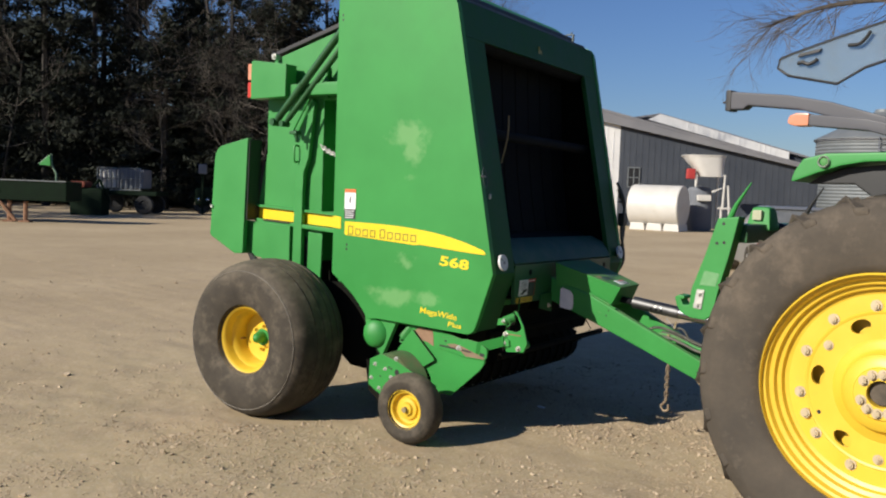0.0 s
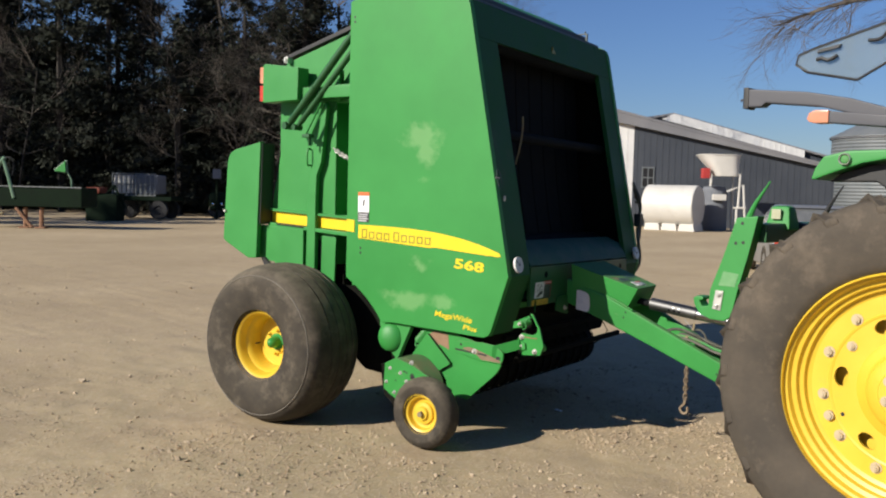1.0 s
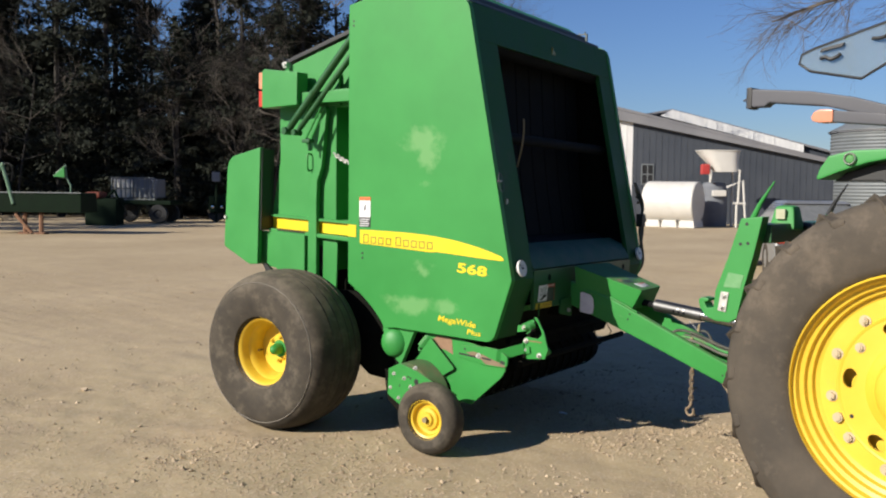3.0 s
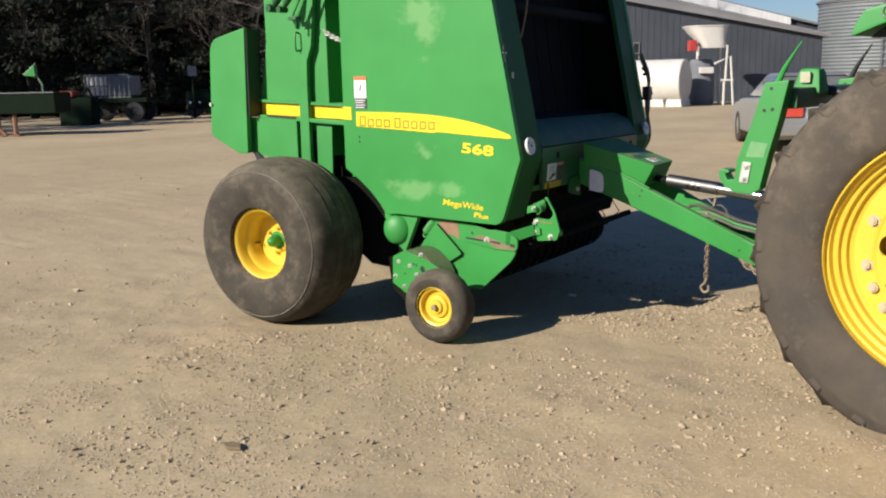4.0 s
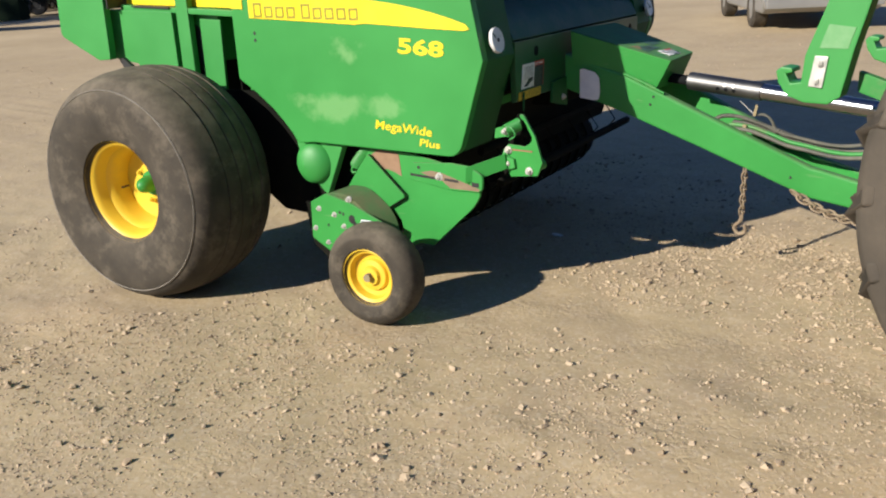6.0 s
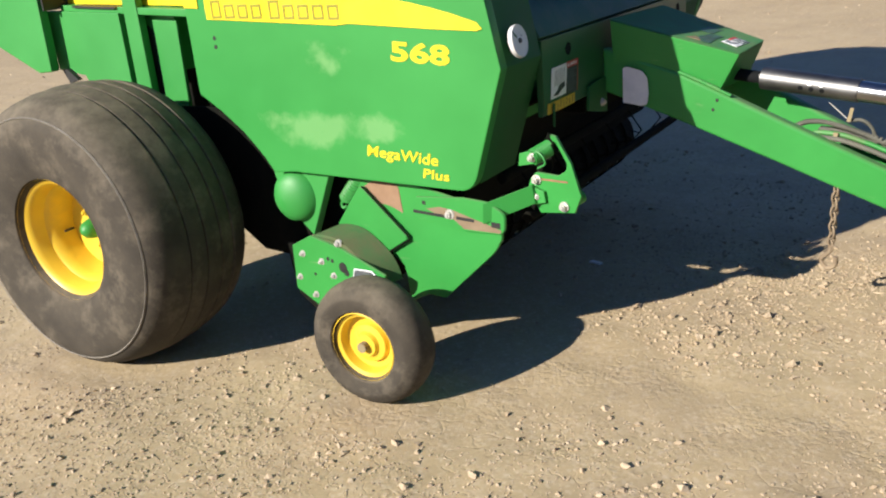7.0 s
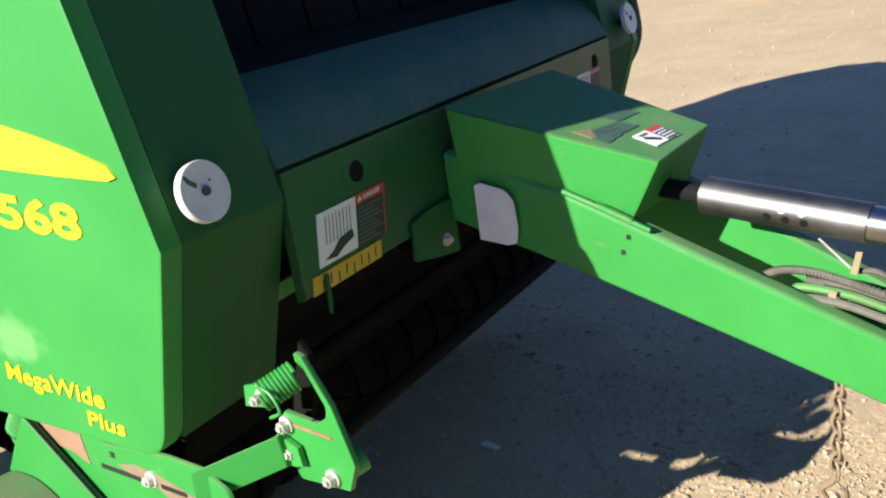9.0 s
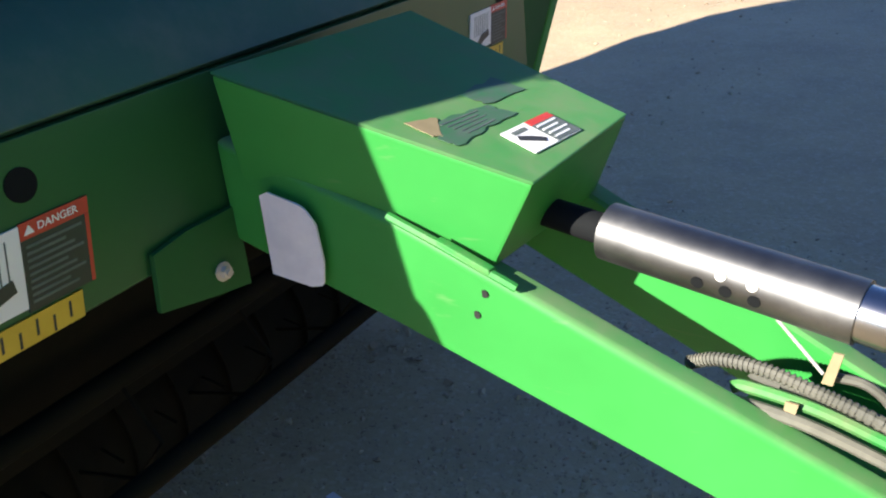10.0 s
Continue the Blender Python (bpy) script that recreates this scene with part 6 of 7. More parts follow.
def gable_shed(u0, u1, peak, z_eave0, z_peak, z_eave1, d0, d1, fascia, name, label, gap=None, wall=None):
    """A low gabled shed that shows its end; gap: where its first siding gives way to dark slate-coloured sheet."""
    shed = thing(name, far_at((u0 + u1) / 2, (d0 + d1) / 2), label, "shed", kind="structure")
    lo = [(u0 - 0.3, z_eave0), (peak, z_peak), (u1 + 0.3, z_eave1)]
    roof = far_part("roof", prism(lo + [(u, z - 0.12) for u, z in lo[::-1]], d0 - 0.4, d1 + 0.4), mat_roof, shed)
    far_part("fascia", prism([(u, z - 0.125) for u, z in lo] + [(lo[2][0], lo[2][1] - 0.125 - fascia[1]), (peak, z_peak - 0.125 - fascia[0]), (lo[0][0], lo[0][1] - 0.125 - fascia[1])], d0 - 0.38, d0 - 0.18), mat_roof, roof)
    def top(u):
        a, b = ((u0 - 0.3, z_eave0), (peak, z_peak)) if u < peak else ((peak, z_peak), (u1 + 0.3, z_eave1))
        return a[1] + (b[1] - a[1]) * (u - a[0]) / (b[0] - a[0]) - 0.14
    spans = [(u0, gap, wall), (gap, u1, mat_slate)] if gap else [(u0, u1, wall)]
    for a, b, wall in spans:
        w = far_part("end_wall", prism([(a, 0), (a, top(a)), (peak, top(peak)), (b, top(b)), (b, 0)] if a < peak < b else [(a, 0), (a, top(a)), (b, top(b)), (b, 0)], d0 - 0.1, d0 + 0.05), wall, shed)
        n = int((b - a) / 0.3)
        for k in range(n):
            u = a + 0.15 + 0.3 * k
            far_part("rib", block(u, u + 0.05, d0 - 0.114, d0 - 0.101, 0.0, top(u) - 0.02), wall, w)
    for u in (u0, u1):
        far_part("side_wall", block(u - 0.06, u + 0.06, d0 + 0.06, d1, 0.0, top(u) - 0.02), mat_lining, shed)
    far_part("back_wall", prism([(u0, 0), (u0, top(u0)), (peak, top(peak)), (u1, top(u1)), (u1, 0)], d1 - 0.1, d1), mat_lining, shed)
    if gap:
        sash = far_part("window_frame", join(*[block(gap + 0.42 + a, gap + 0.42 + b, d0 - 0.165, d0 - 0.137, 1.85 + e, 1.85 + g) for a, b, e, g in ((0, 0.6, 0, 0.06), (0, 0.6, 0.94, 1.0), (0, 0.05, 0.06, 0.94), (0.55, 0.6, 0.06, 0.94), (0.275, 0.325, 0.06, 0.94), (0.05, 0.275, 0.47, 0.52), (0.325, 0.55, 0.47, 0.52))]), mat_galv, shed)
        far_part("window_pane", block(gap + 0.44, gap + 1.0, d0 - 0.160, d0 - 0.150, 1.87, 2.83), mat_black, sash)
    return shed


gable_shed(-9.0, 17.6, 3.4, 3.6, 6.42, 3.03, 44.0, 58.0, (0.62, 0.04), "farm_shed", "low grey-roofed farm shed with white and dark slate siding", gap=8.0, wall=mat_siding)
barn = gable_shed(2.0, 26.0, 13.55, 4.85, 6.98, 3.79, 61.0, 76.0, (0.02, 0.02), "white_shed", "white-trimmed metal farm building behind the slate shed", wall=mat_slate)
trim = far_part("gable_trim", prism([(13.55, 6.92), (22.20, 4.71), (22.20, 4.20), (12.75, 6.53)], 60.5, 60.62), mat_siding, barn, "white ribbed gable trim")
for k in range(25):
    u = 13.65 + 0.345 * k
    far_part("trim_rib", prism([(u, 6.87 - 0.2555 * (u - 13.55)), (u + 0.05, 6.857 - 0.2555 * (u - 13.55)), (u + 0.05, 6.345 - 0.2470 * (u - 13.55)), (u, 6.357 - 0.2470 * (u - 13.55))], 60.48, 60.50), mat_siding, trim)

# grain bin
bin_ob = thing("grain_bin", far_at(25.0, 53.5), "galvanised round grain bin with a ladder and a conical roof", "grain bin")
prof = []
for k in range(54):
    z = 5.15 * k / 53
    prof.append((3.55 + (0.045 if k % 2 else 0.0), z))
far_part("bin_wall", lathe(prof, (25.0, 53.5, 0), 72, "z"), mat_galv, bin_ob)
far_part("bin_roof", lathe([(3.72, 5.12), (3.72, 5.17), (0.5, 6.85), (0.45, 7.0), (0.0005, 7.05)], (25.0, 53.5, 0), 48, "z"), mat_galv, bin_ob)
far_part("bin_band", lathe([(3.60, 5.05), (3.66, 5.05), (3.66, 5.14), (3.60, 5.14)], (25.0, 53.5, 0), 72, "z", closed=True), mat_roof, bin_ob)
a = radians(247)
lx, ly = 25.0 + 3.78 * math.cos(a), 53.5 + 3.78 * math.sin(a)
ladder = far_part("ladder", join(*[rod((lx + s * 0.24, ly - s * 0.10, 0.4), (lx + s * 0.24, ly - s * 0.10, 5.2), 0.035, 6) for s in (-1, 1)]), mat_dark_wall, bin_ob)
for k in range(12):
    far_part("rung", rod((lx - 0.24, ly + 0.10, 0.7 + 0.38 * k), (lx + 0.24, ly - 0.10, 0.7 + 0.38 * k), 0.028, 6), mat_dark_wall, ladder)
far_part("roof_rail", tube([(lx + 0.9 + 0.5 * k, ly - 0.2, 5.2 + 0.5 * (k % 2)) for k in range(6)], 0.03, 5), mat_dark_wall, bin_ob)

# white fuel tank on saddles
tank = thing("fuel_tank", far_at(9.25, 39.5), "large white horizontal fuel tank on concrete saddles", "tank")
TANK = Matrix.Translation((9.02, 39.6, 1.07)) @ pose(0, 0, 0, 0, 0, -32)
far_part("tank_shell", oriented(lathe([(0.0005, -1.20), (0.60, -1.18), (0.86, -1.12), (0.90, -1.08), (0.90, 1.08), (0.87, 1.12), (0.0005, 1.14)], (0, 0, 0), 48, "x"), TANK), mat_tank, tank)
for k in range(3):
    far_part("saddle", oriented(prism([(-1.06 + 0.76 * k, -1.07), (-0.34 + 0.76 * k, -1.07), (-0.40 + 0.76 * k, -0.76), (-1.0 + 0.76 * k, -0.76)], -0.62, 0.62, bevel=0.03), TANK), mat_tank, tank)
# hopper on a frame with a dark tank below
hopper = thing("seed_hopper", far_at(11.15, 40.5), "white hopper on a white tube frame", "hopper")
def bowl_ring(u0, u1, d0, d1, z):
    cu, cd, ru, rd = (u0 + u1) / 2, (d0 + d1) / 2, (u1 - u0) / 2, (d1 - d0) / 2
    ring = []
    for k in range(28):
        a = 2 * math.pi * k / 28
        c, w = math.cos(a), math.sin(a)
        ring.append((cu + ru * math.copysign(abs(c) ** 0.6, c), cd + rd * math.copysign(abs(w) ** 0.6, w), z))
    return ring


bowl = [bowl_ring(10.90, 11.92, 39.76, 40.6, 2.42), bowl_ring(10.66, 11.93, 39.73, 40.9, 2.78), bowl_ring(10.45, 11.97, 39.71, 41.2, 3.05), bowl_ring(10.27, 12.03, 39.7, 41.45, 3.32)]
far_part("hopper_bin", join(*[solid(a, b) for a, b in zip(bowl, bowl[1:])]), mat_tank, hopper, "", 50)
far_part("hopper_rim", solid(bowl_ring(10.24, 12.06, 39.67, 41.48, 3.32), bowl_ring(10.24, 12.06, 39.67, 41.48, 3.36)), mat_tank, hopper)
for pts in ([(10.70, 39.9, 2.50), (10.70, 39.9, 2.1)], [(11.00, 39.9, 2.50), (11.95, 39.9, 2.50), (11.90, 39.9, 1.0)], [(11.70, 39.9, 1.05), (12.25, 39.9, 1.05)], [(11.40, 39.9, 1.75), (12.10, 39.9, 2.05), (12.27, 39.9, 0.0)], [(11.00, 41.1, 2.5), (11.00, 41.1, 0.0)], [(12.00, 41.1, 2.5), (12.00, 41.1, 0.0)], [(11.85, 39.9, 1.0), (11.85, 39.9, 0.0)]):
    far_part("frame_tube", tube(pts, 0.05, 6), mat_tank, hopper)
far_part("hopper_motor", block(10.30, 10.63, 39.8, 40.2, 2.30, 2.75, 0.05), surface("red engine paint", (0.35, 0.03, 0.03), (0.42, 0.05, 0.04), rough=0.5, scale=4), hopper)
dark_tank = thing("dark_tank", far_at(11.05, 41.2), "dark blue upright tank beneath the hopper", "tank")
far_part("tank_body", lathe([(0.0005, 0.0), (0.55, 0.0), (0.58, 0.05), (0.58, 1.75), (0.45, 1.95), (0.0005, 2.0)], (11.15, 41.0, 0), 32, "z"), mat_dark_wall, dark_tank)
far_part("tank_box", block(10.90, 11.50, 40.25, 40.45, 1.35, 1.62, 0.03), mat_tank, dark_tank)

# silver car
car = thing("car", far_at(6.6, 17.9), "silver sedan parked in the yard, seen from its rear corner", "car")
CM = FAR @ Matrix.Translation((6.30, 15.72, 0)) @ pose(0, 0, 0, 0, 0, -9.4)


def car_part(name, bm, material, parent, label=""):
    return part(name, oriented(bm, CM), material, parent, label)


SIDE = [(0.0, 0.42), (0.02, 0.72), (0.10, 0.92), (0.75, 0.98), (3.35, 0.90), (4.35, 0.76), (4.52, 0.60), (4.52, 0.32), (4.2, 0.24), (0.2, 0.26)]
body = car_part("body", bevelled(prism(SIDE, -0.88, 0.88, "x"), 0.07, 3), mat_silver, car)
car_part("cabin", solid([(-0.80, 0.55, 0.95), (0.80, 0.55, 0.95), (0.80, 3.25, 0.92), (-0.80, 3.25, 0.92)], [(-0.60, 1.05, 1.37), (0.60, 1.05, 1.37), (0.60, 2.25, 1.37), (-0.60, 2.25, 1.37)], 0.16), mat_dark_glass, body)
car_part("car_roof", solid([(-0.58, 0.98, 1.34), (0.58, 0.98, 1.34), (0.58, 2.32, 1.34), (-0.58, 2.32, 1.34)], [(-0.50, 1.10, 1.39), (0.50, 1.10, 1.39), (0.50, 2.20, 1.39), (-0.50, 2.20, 1.39)], 0.02), mat_silver, body)
for s in (-1, 1):
    car_part("tail_lamp", block(s * 0.60 - 0.26, s * 0.60 + 0.26, -0.03, 0.06, 0.66, 0.84, 0.02), mat_red_lens, body)
    for y in (0.95, 3.60):
        w = car_part("car_wheel", lathe([(0.19, s * 0.66), (0.30, s * 0.66), (0.325, s * 0.70), (0.325, s * 0.86), (0.30, s * 0.89), (0.19, s * 0.89)], (0, y, 0.325), 32, "x", closed=True), mat_rubber, car)
        car_part("hubcap", lathe([(0.0005, s * 0.87), (0.10, s * 0.885), (0.19, s * 0.87), (0.20, s * 0.80)], (0, y, 0.325), 24, "x"), mat_silver, w)
car_part("bumper", block(-0.86, 0.86, -0.10, 0.08, 0.34, 0.56, 0.05), mat_silver, body)
car_part("plate", block(-0.26, 0.26, -0.035, 0.012, 0.62, 0.75, 0.01), mat_white, body)

# implements at the wood's edge
def leg_bm(u, d, z, r=0.05):
    return rod((u, d, 0.0), (u, d, z), r, 8)


mat_old_arm = surface("sun-faded green arm paint", (0.07, 0.16, 0.09), (0.16, 0.24, 0.17), rough=0.5, scale=4, bump=0.05)
imp = thing("farm_implement", far_at(-13.10, 27.5), "dark green farm implement with raised arms, parked before the trees", "farm implement")
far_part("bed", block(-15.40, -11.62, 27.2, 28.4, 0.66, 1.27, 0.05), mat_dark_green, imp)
far_part("bed_edge", block(-15.40, -11.62, 27.17, 27.20, 1.255, 1.285, 0.005), mat_galv, imp)
for u in (-13.45, -12.95, -15.10):
    far_part("stand", join(leg_bm(u, 27.4, 0.64, 0.07), block(u - 0.16, u + 0.16, 27.25, 27.55, 0.0, 0.05, 0.01)), mat_rust, imp)
far_part("stand", rod((-13.70, 27.3, 0.62), (-13.20, 27.3, 0.03), 0.06, 8), mat_rust, imp)
for pts, r in (([(-12.02, 27.4, 1.25), (-12.02, 27.4, 1.5), (-12.15, 27.4, 1.75), (-12.17, 27.4, 2.10), (-12.55, 27.4, 1.80), (-12.20, 27.4, 1.72)], 0.028), ([(-14.02, 27.2, 2.05), (-13.90, 27.2, 1.65), (-13.71, 27.2, 0.92)], 0.055), ([(-14.30, 27.2, 1.7), (-14.10, 27.2, 2.0), (-13.98, 27.2, 2.15)], 0.06)):
    far_part("arm", tube(pts, r, 8), mat_old_arm, imp)
far_part("arm_head", prism([(-12.52, 1.76), (-12.18, 2.08), (-12.16, 1.74)], 27.3, 27.36, bevel=0.01), mat_green, imp)
far_part("arm_cable", tube(curve_points([(-13.98, 27.2, 2.15), (-13.78, 27.2, 2.12), (-13.72, 27.2, 1.9), (-13.76, 27.2, 1.6)], 5), 0.012, 5), mat_black, imp)
far_part("panel", block(-15.15, -14.55, 27.1, 27.2, 0.75, 1.45, 0.03), mat_green, imp)
far_part("tow_bar", rod((-15.40, 27.0, 0.12), (-14.00, 27.1, 0.45), 0.05, 8), mat_scrape, imp)
mower = thing("red_mower", far_at(-13.80, 34.0), "faded orange mower parked before the trees", "mower")
far_part("deck", bevelled(block(-14.27, -13.70, 33.6, 34.4, 1.02, 1.26), 0.10), mat_orange, mower)
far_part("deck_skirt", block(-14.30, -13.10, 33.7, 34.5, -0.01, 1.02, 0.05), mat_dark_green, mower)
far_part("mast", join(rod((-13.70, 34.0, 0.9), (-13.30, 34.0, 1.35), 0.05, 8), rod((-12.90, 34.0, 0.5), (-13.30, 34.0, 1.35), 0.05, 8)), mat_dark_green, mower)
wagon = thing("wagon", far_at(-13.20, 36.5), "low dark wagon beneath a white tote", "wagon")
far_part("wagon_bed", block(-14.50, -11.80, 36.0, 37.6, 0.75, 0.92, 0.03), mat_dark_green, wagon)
for u in (-14.00, -12.30):
    for d in (36.05, 37.5):
        far_part("wagon_wheel", lathe([(0.0005, d - 0.06), (0.15, d - 0.06), (0.18, d - 0.1), (0.35, d - 0.1), (0.38, d - 0.06), (0.38, d + 0.06), (0.35, d + 0.1), (0.15, d + 0.1), (0.0005, d + 0.06)], (u, 0, 0.38), 24), mat_black, wagon)
tote = thing("liquid_tote", far_at(-13.30, 36.8, 0.92), "white plastic tote in a wire cage on the wagon", "tote")
# sun and shade are put into two whites: dim tank, bright end
far_part("tote_tank", bevelled(block(-14.22, -12.42, 36.3, 37.3, 1.02, 1.78), 0.06), mat_dim_white, tote)
far_part("tote_front", block(-14.18, -13.42, 36.2, 36.298, 1.04, 1.76, 0.02), mat_tank, tote, "slatted end in a brighter white, as if sunlit")
for k in range(10):
    u = -14.22 + 0.19 * k
    far_part("cage_bar", rod((u, 36.12, 0.93), (u, 36.12, 1.82), 0.026, 6), mat_galv, tote)
for z in (0.96, 1.40, 1.82):
    far_part("cage_rail", rod((-14.24, 36.12, z), (-12.45, 36.12, z), 0.022, 6), mat_galv, tote)
marker = thing("marker_cone", far_at(-16.45, 39.6), "small pale cone on the ground", "cone")
far_part("cone_body", lathe([(0.15, 0.0), (0.15, 0.03), (0.11, 0.05), (0.02, 0.47), (0.0005, 0.48)], (-16.45, 39.6, 0), 16, "z"), mat_tank, marker)
meter = thing("meter_box", far_at(-10.50, 38.0), "grey meter box on a post at the wood's edge", "utility box")
far_part("meter_post", rod((-10.51, 38.0, 0.0), (-10.51, 38.0, 1.75), 0.045, 8), mat_dark_green, meter)
far_part("meter_case", block(-10.68, -10.34, 37.9, 38.05, 1.72, 2.12, 0.03), mat_dim_white, meter)
lights = thing("parked_machine", far_at(-10.10, 39.0), "dark machine in the shade with two small lamps", "machine")
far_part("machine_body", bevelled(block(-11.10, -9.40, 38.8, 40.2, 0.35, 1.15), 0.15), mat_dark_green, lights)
for u in (-10.90, -10.50):
    far_part("lamp", lathe([(0.0005, 38.76), (0.06, 38.77), (0.07, 38.82)], (u, 0, 0.62), 12), mat_chrome, lights)
for u in (-10.80, -9.70):
    far_part("machine_wheel", lathe([(0.1, 38.9), (0.33, 38.9), (0.35, 38.95), (0.35, 39.1), (0.1, 39.1)], (u, 0, 0.35), 20, closed=True), mat_rubber, lights)

# litter in the yard
def dropped(name, pts, at, h, material, label, category):
    bm = prism([(at[0] + x, at[1] + y) for x, y in pts], height(*at) + 0.004, height(*at) + h, "z", bevel=0.001)
    return tagged(part(name, bm, material), label, category)


dropped("litter", [(-0.028, -0.008), (0.026, -0.012), (0.030, 0.006), (-0.024, 0.012)], (-3.587, 5.650), 0.012, mat_white_worn, "small scrap of white litter on the dirt", "litter")
dropped("leaf", [(-0.05, -0.015), (0.0, -0.03), (0.05, 0.0), (0.01, 0.03), (-0.03, 0.02)], (-3.27, 2.69), 0.018, mat_mud, "dry brown leaf on the dirt", "leaf")

# ---- woods ----
def leaf_material(name, low, high):
    m, nt, b = shader(name, 0.8, 0.0, 0.2)
    isl = nt.nodes.new("ShaderNodeNewGeometry").outputs["Random Per Island"]
    col = mixed(nt, isl, low, high)
    nt.links.new(col, b.inputs["Base Color"])
    return m


mat_needle = leaf_material("dark cedar needles", (0.011, 0.014, 0.010), (0.027, 0.031, 0.021))
mat_bark = surface("grey-brown bark", (0.018, 0.015, 0.012), (0.035, 0.029, 0.024), rough=0.9, scale=4, fine=30, bump=0.3, depth=0.01)
mat_twig = surface("winter twig", (0.065, 0.054, 0.044), (0.145, 0.122, 0.098), rough=0.9, scale=3, fine=20, bump=0.1)


def sticks_mesh(sticks, sides=4):
    """One mesh of many tapered sticks (a, b, ra, rb)."""
    verts, faces = [], []
    for a, b, ra, rb in sticks:
        d = (b - a).normalized()
        u = d.orthogonal().normalized()
        w = d.cross(u)
        n = len(verts)
        for p, r in ((a, ra), (b, rb)):
            verts += [tuple(p + r * (u * math.cos(2 * math.pi * k / sides) + w * math.sin(2 * math.pi * k / sides))) for k in range(sides)]
        faces += [(n + k, n + (k + 1) % sides, n + sides + (k + 1) % sides, n + sides + k) for k in range(sides)]
    return verts, faces


def data_part(name, verts, faces, material, parent):
    me = bpy.data.meshes.new(name)
    me.from_pydata(verts, [], faces)
    me.materials.append(material)
    ob = new(name, me)
    ob.parent = parent
    return ob


def grow(rng, out, a, d, length, r, depth, up, spread):
    """Adds a bending branch and its offspring."""
    steps = 3
    p = a
    for k in range(steps):
        d = (d + Vector(rng.normal(0, 0.13, 3)) + Vector((0, 0, up * 0.10))).normalized()
        q = p + d * (length / steps)
        r2 = r * (1 - 0.16 * (k + 1) / steps * 2)
        out.append((p, q, r * (1 - 0.32 * k / steps), r2))
        if depth > 0:
            for _ in range(2 if k else 1):
                turn = Vector(rng.normal(0, 1, 3))
                side = (turn - d * turn.dot(d)).normalized()
                grow(rng, out, q, (d + side * spread * rng.uniform(0.6, 1.2)).normalized(), length * rng.uniform(0.48, 0.72), r2 * 0.58, depth - 1, up, spread)
        p = q


def bare_tree(seed, tall, girth=0.16):
    rng = np.random.default_rng(seed)
    out = []
    e = thing("bare_tree", (0, 0, 0), "leafless grey-brown deciduous tree at the wood's edge", "tree", "trees of the wood")
    p, d, r = Vector((0, 0, -0.2)), Vector((0, 0, 1)), girth
    trunk = []
    for k in range(7):
        d = (d + Vector((*rng.normal(0, 0.06, 2), 0.1))).normalized()
        q = p + d * tall / 9
        trunk.append((p, q, r, r * 0.88))
        r *= 0.88
        if k > 1:
            for _ in range(2 if k < 6 else 4):
                a = rng.uniform(0, 6.28)
                grow(rng, out, q, Vector((math.cos(a), math.sin(a), rng.uniform(0.2, 1.0))).normalized(), tall * rng.uniform(0.16, 0.26), r * 0.5, 3, 0.5, 0.75)
        p = q
    data_part("trunk", *sticks_mesh(trunk, 10), mat_bark, e)
    data_part("crown", *sticks_mesh(out, 3), mat_twig, e)
    return e


def cedar(seed, tall, wide, count):
    rng = np.random.default_rng(seed)
    e = thing("cedar_tree", (0, 0, 0), "tall dark evergreen tree with ragged drooping boughs", "tree", "trees of the wood")
    trunk = [(Vector((0, 0, -0.2)), Vector((0.1, 0, tall * 0.5)), 0.2, 0.13), (Vector((0.1, 0, tall * 0.5)), Vector((0, 0, tall)), 0.13, 0.02)]
    verts, faces = [], []
    for k in range(int(tall * 7)):
        z = tall * rng.uniform(0.06, 1.0)
        reach = wide * (1.02 - z / tall) ** 0.6 * rng.uniform(0.35, 1.1) + 0.25
        a = rng.uniform(0, 6.28)
        tip = Vector((reach * math.cos(a), reach * math.sin(a), z + reach * rng.uniform(-0.35, 0.15)))
        root = Vector((0, 0, z))
        trunk.append((root, tip, 0.03, 0.006))
        for _ in range(count):
            t = rng.uniform(0.25, 1.05)
            p = root.lerp(tip, t) + Vector(rng.normal(0, 0.17, 3))
            s = rng.uniform(0.03, 0.09)
            u = Vector(rng.normal(0, 1, 3)).normalized() * s * 2.2
            w = Vector(rng.normal(0, 1, 3)).normalized() * s
            n = len(verts)
            verts += [tuple(p - u), tuple(p + w), tuple(p + u), tuple(p - w * 0.8)]
            faces += [(n, n + 1, n + 2), (n, n + 2, n + 3)]
    data_part("trunk", *sticks_mesh(trunk, 5), mat_bark, e)
    data_part("crown", verts, faces, mat_needle, e)
    return e


rng = np.random.default_rng(11)
cedars = [cedar(1, 15.0, 3.0, 110), cedar(2, 17.5, 2.7, 105), cedar(3, 12.5, 3.3, 115)]
bares = [bare_tree(4, 14.0), bare_tree(5, 16.0), bare_tree(6, 8.5, 0.06), bare_tree(7, 7.0, 0.05)]
spots = []
for row, d in enumerate((43.0, 46.5, 50.5)):
    for k in range(13):
        u = -36.0 + 2.75 * k + rng.uniform(-0.8, 0.8) + row * 0.9
        if u < -3.2 - row * 1.2 and not (row > 1 and (-24.0 < u < -16.0 or u > -12.0)):
            spots.append((u, d + rng.uniform(-0.9, 0.9)))
for i, (u, d) in enumerate(spots):
    src = cedars[i % 3]
    m = Matrix.Translation(far_at(u, d)) @ pose(0, 0, 0, 0, 0, rng.uniform(0, 360))
    if i < 3:
        src.matrix_basis = m
    else:
        copy_thing(src, m @ Matrix.Diagonal((1, 1, 0.74 if -13.9 < u < -12.3 or u > -7.6 else 0.86 if -12.3 < u else 1, 1)))
placed = []
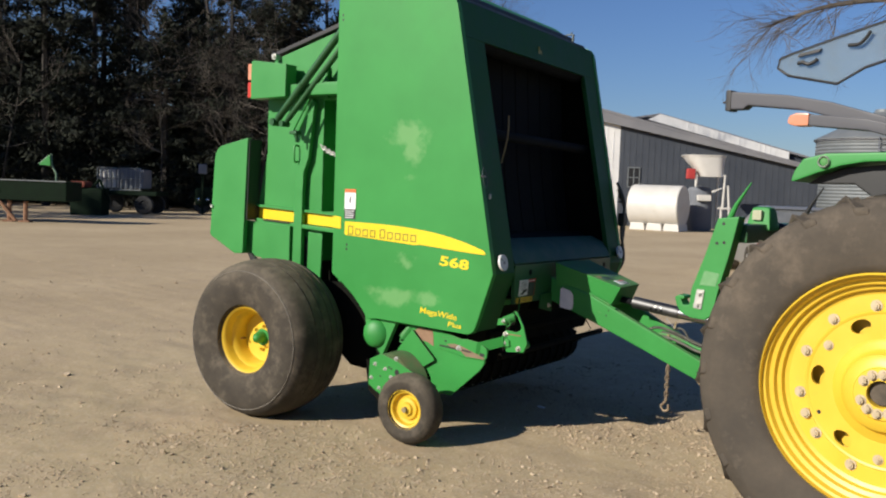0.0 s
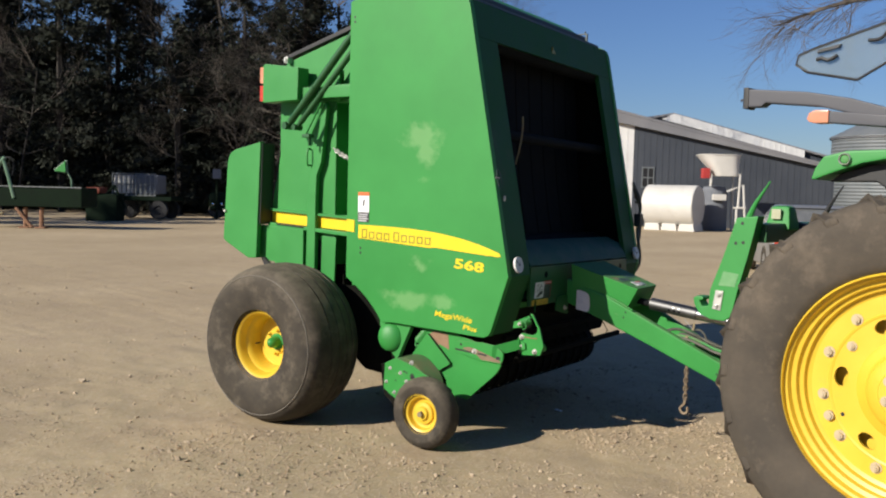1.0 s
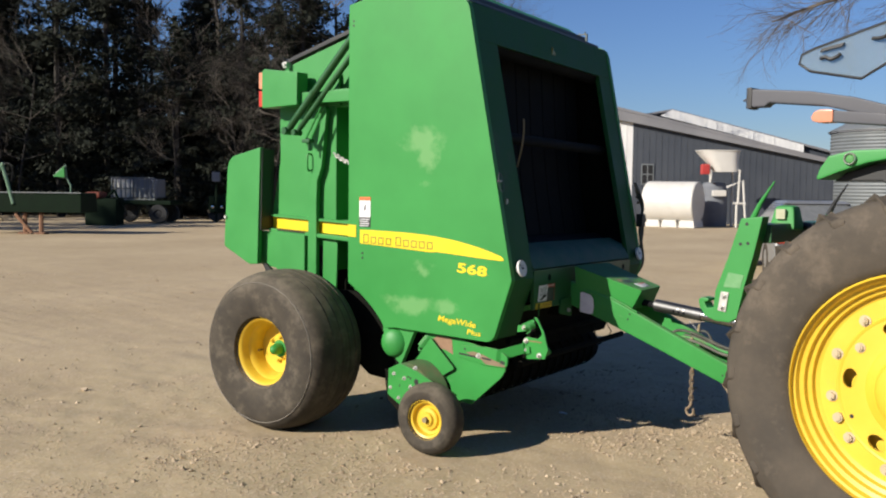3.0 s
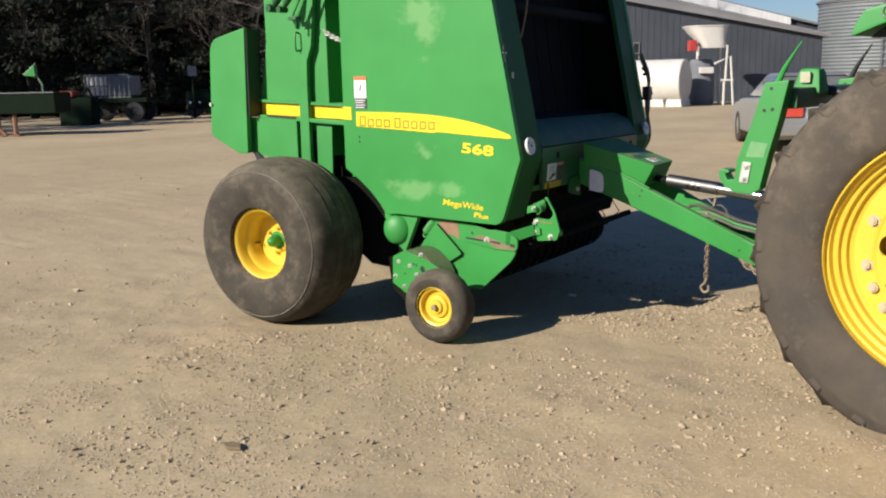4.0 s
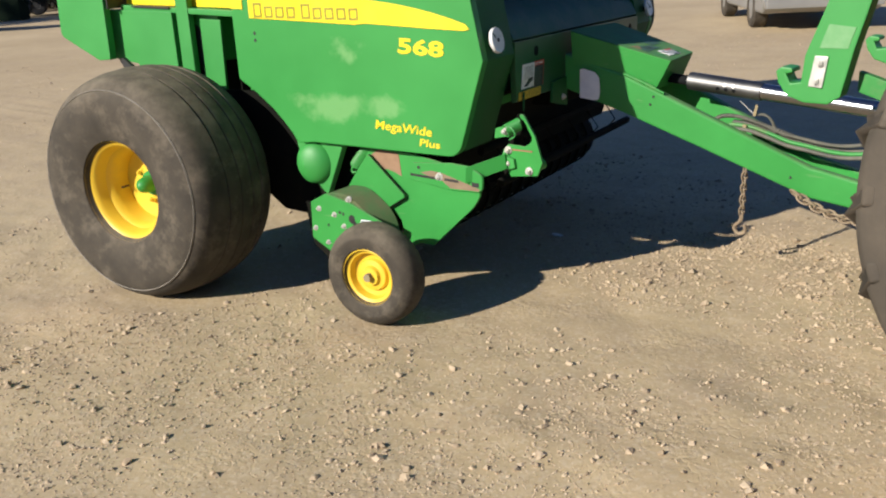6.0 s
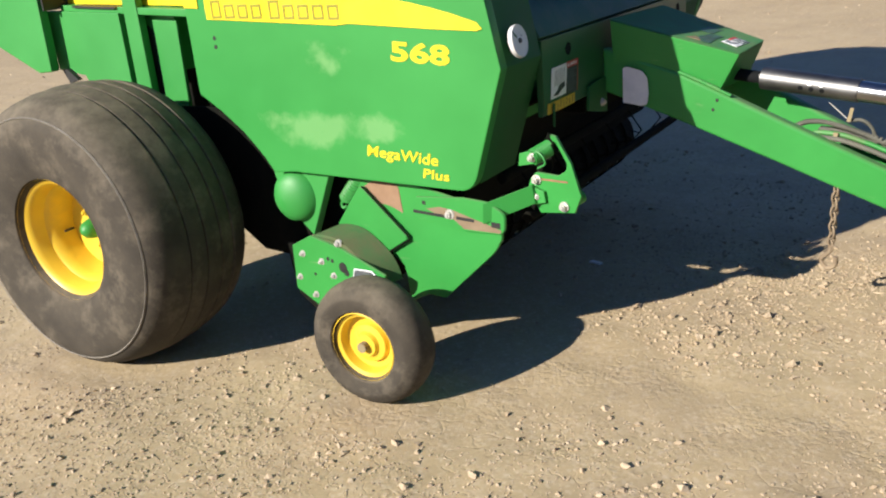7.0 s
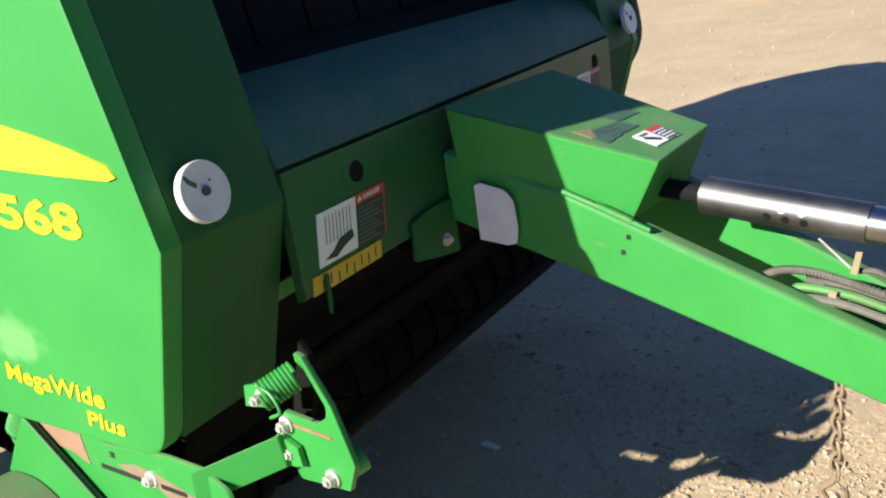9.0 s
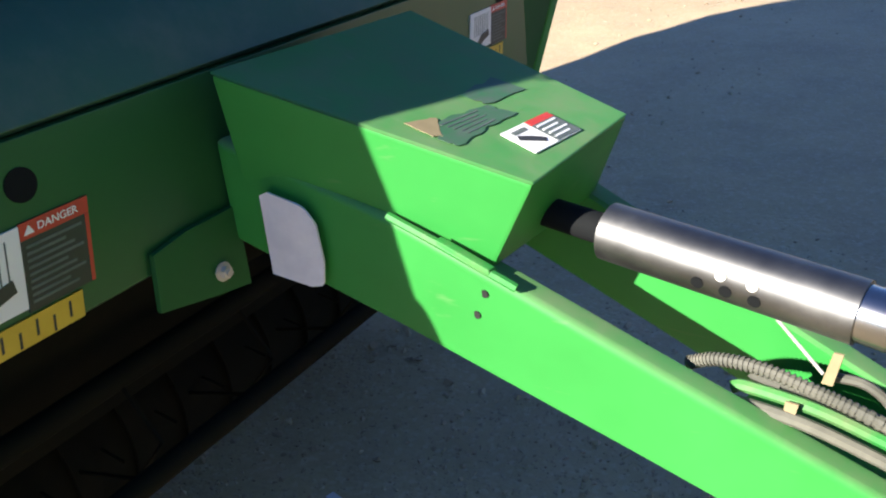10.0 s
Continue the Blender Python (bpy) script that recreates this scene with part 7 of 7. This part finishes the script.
for i, (u, d) in enumerate(((-25.5, 44.5), (-22.0, 47.0), (-19.5, 46.0), (-17.4, 49.0), (-8.6, 40.2), (-10.4, 41.6), (-13.2, 40.8), (-12.5, 45.5), (-9.5, 47.0), (-14.2, 48.0), (-20.4, 40.6), (-7.2, 41.5), (-6.4, 46.0), (-4.6, 43.5), (-2.2, 46.0), (-0.6, 49.0), (1.4, 50.0))):
    src = bares[2 + i % 2 if d < 42 else i % 2]
    m = Matrix.Translation(far_at(u, d)) @ pose(0, 0, 0, 0, 0, 67 * i)
    if src not in placed:
        src.matrix_basis = m
        placed.append(src)
    else:
        copy_thing(src, m)


# unseen trees added: five to shade the implements, a belt to cut sky light
for i, (x, y) in enumerate(((-38, 1), (-42, 4), (-46, 2), (-50, 9), (-36, -5))):
    copy_thing(cedars[i % 3], Matrix.Translation((x, y, 0)) @ pose(0, 0, 0, 0, 0, 53 * i))
sky_screen = cedar(9, 17.0, 3.4, 34)
belt = [(-36 + 4.2 * k, -43 - 3 * (k % 2)) for k in range(17)] + [(35 - 2.2 * k, -38 + 5 * k) for k in range(5)] + [(17 + 4 * (k % 2), -13 + 3.6 * k) for k in range(16)]
for i, (x, y) in enumerate(belt):
    m = Matrix.Translation((x, y, 0)) @ pose(0, 0, 0, 0, 0, 53 * i)
    if i:
        copy_thing(sky_screen, m)
    else:
        sky_screen.matrix_basis = m


def thicket():
    """The far, uncountable inside of the wood."""
    r2 = np.random.default_rng(8)
    verts, faces = [], []
    for _ in range(16000):
        u, d = r2.uniform(-46, -3), r2.uniform(49, 60)
        top_z = (8.5 if u < -24 or -16 < u < -11 else 5.5) + 2.5 * noise.noise(Vector((u * 0.25, d * 0.25, 0)))
        p = far_at(u, d, r2.uniform(0, top_z))
        s = r2.uniform(0.25, 0.55)
        a, b = Vector(r2.normal(0, 1, 3)).normalized() * s * 1.5, Vector(r2.normal(0, 1, 3)).normalized() * s
        n = len(verts)
        verts += [tuple(p - a), tuple(p + b), tuple(p + a), tuple(p - b)]
        faces += [(n, n + 1, n + 2), (n, n + 2, n + 3)]
    me = bpy.data.meshes.new("thicket")
    me.from_pydata(verts, [], faces)
    me.materials.append(mat_needle)
    return tagged(new("thicket", me), "dense dark evergreen thicket inside the wood", "woods", kind="stuff")


thicket()


def overhanging_tree():
    """A bare tree out of sight whose limb hangs over the tractor."""
    r3 = np.random.default_rng(21)
    e = thing("yard_tree", far_at(17.0, 20.5), "bare tree with a long twiggy limb over the yard", "tree")
    base = far_at(17.0, 20.5)
    limb_pts = [far_at(17.0, 20.5, 4.6), far_at(14.0, 20.4, 5.9), far_at(11.2, 20.2, 6.1), far_at(9.4, 20.0, 5.95), far_at(8.0, 20.0, 5.72), far_at(6.6, 20.0, 5.20)]
    trunk = [(base - Vector((0, 0, 0.2)), base + Vector((0, 0, 4.6)), 0.32, 0.22), (base + Vector((0, 0, 4.6)), base + Vector((0.3, 0, 9.0)), 0.22, 0.10)]
    pts = curve_points(limb_pts, 6)
    twigs = []
    for k in range(len(pts) - 1):
        t = k / (len(pts) - 1)
        r = 0.15 * (1 - t) + 0.018
        twigs.append((pts[k], pts[k + 1], r, r * 0.95))
        if k > 8:
            for _ in range(3):
                way = Vector(r3.normal(0, 1, 3)) * 0.75 + (pts[k + 1] - pts[k]).normalized() * 1.1 + Vector((0, 0, -0.15))
                grow(r3, twigs, pts[k], way.normalized(), r3.uniform(0.7, 1.8) * (1 - 0.35 * t), 0.010, 2, -0.1, 0.6)
    for k in range(7):
        a = r3.uniform(0, 6.28)
        grow(r3, twigs, base + Vector((0.1, 0, 5 + 0.55 * k)), Vector((math.cos(a), math.sin(a), 0.6)).normalized(), 2.6, 0.06, 3, 0.4, 0.7)
    for nm, st, sides, mat in (("trunk", trunk, 12, mat_bark), ("crown", twigs, 4, mat_twig)):
        v, f = sticks_mesh(st, sides)
        me = bpy.data.meshes.new(nm)
        me.from_pydata(v, [], f)
        me.materials.append(mat)
        ob = new(nm, me)
        ob.parent = e
        ob.matrix_parent_inverse = Matrix.Translation(-base)


overhanging_tree()
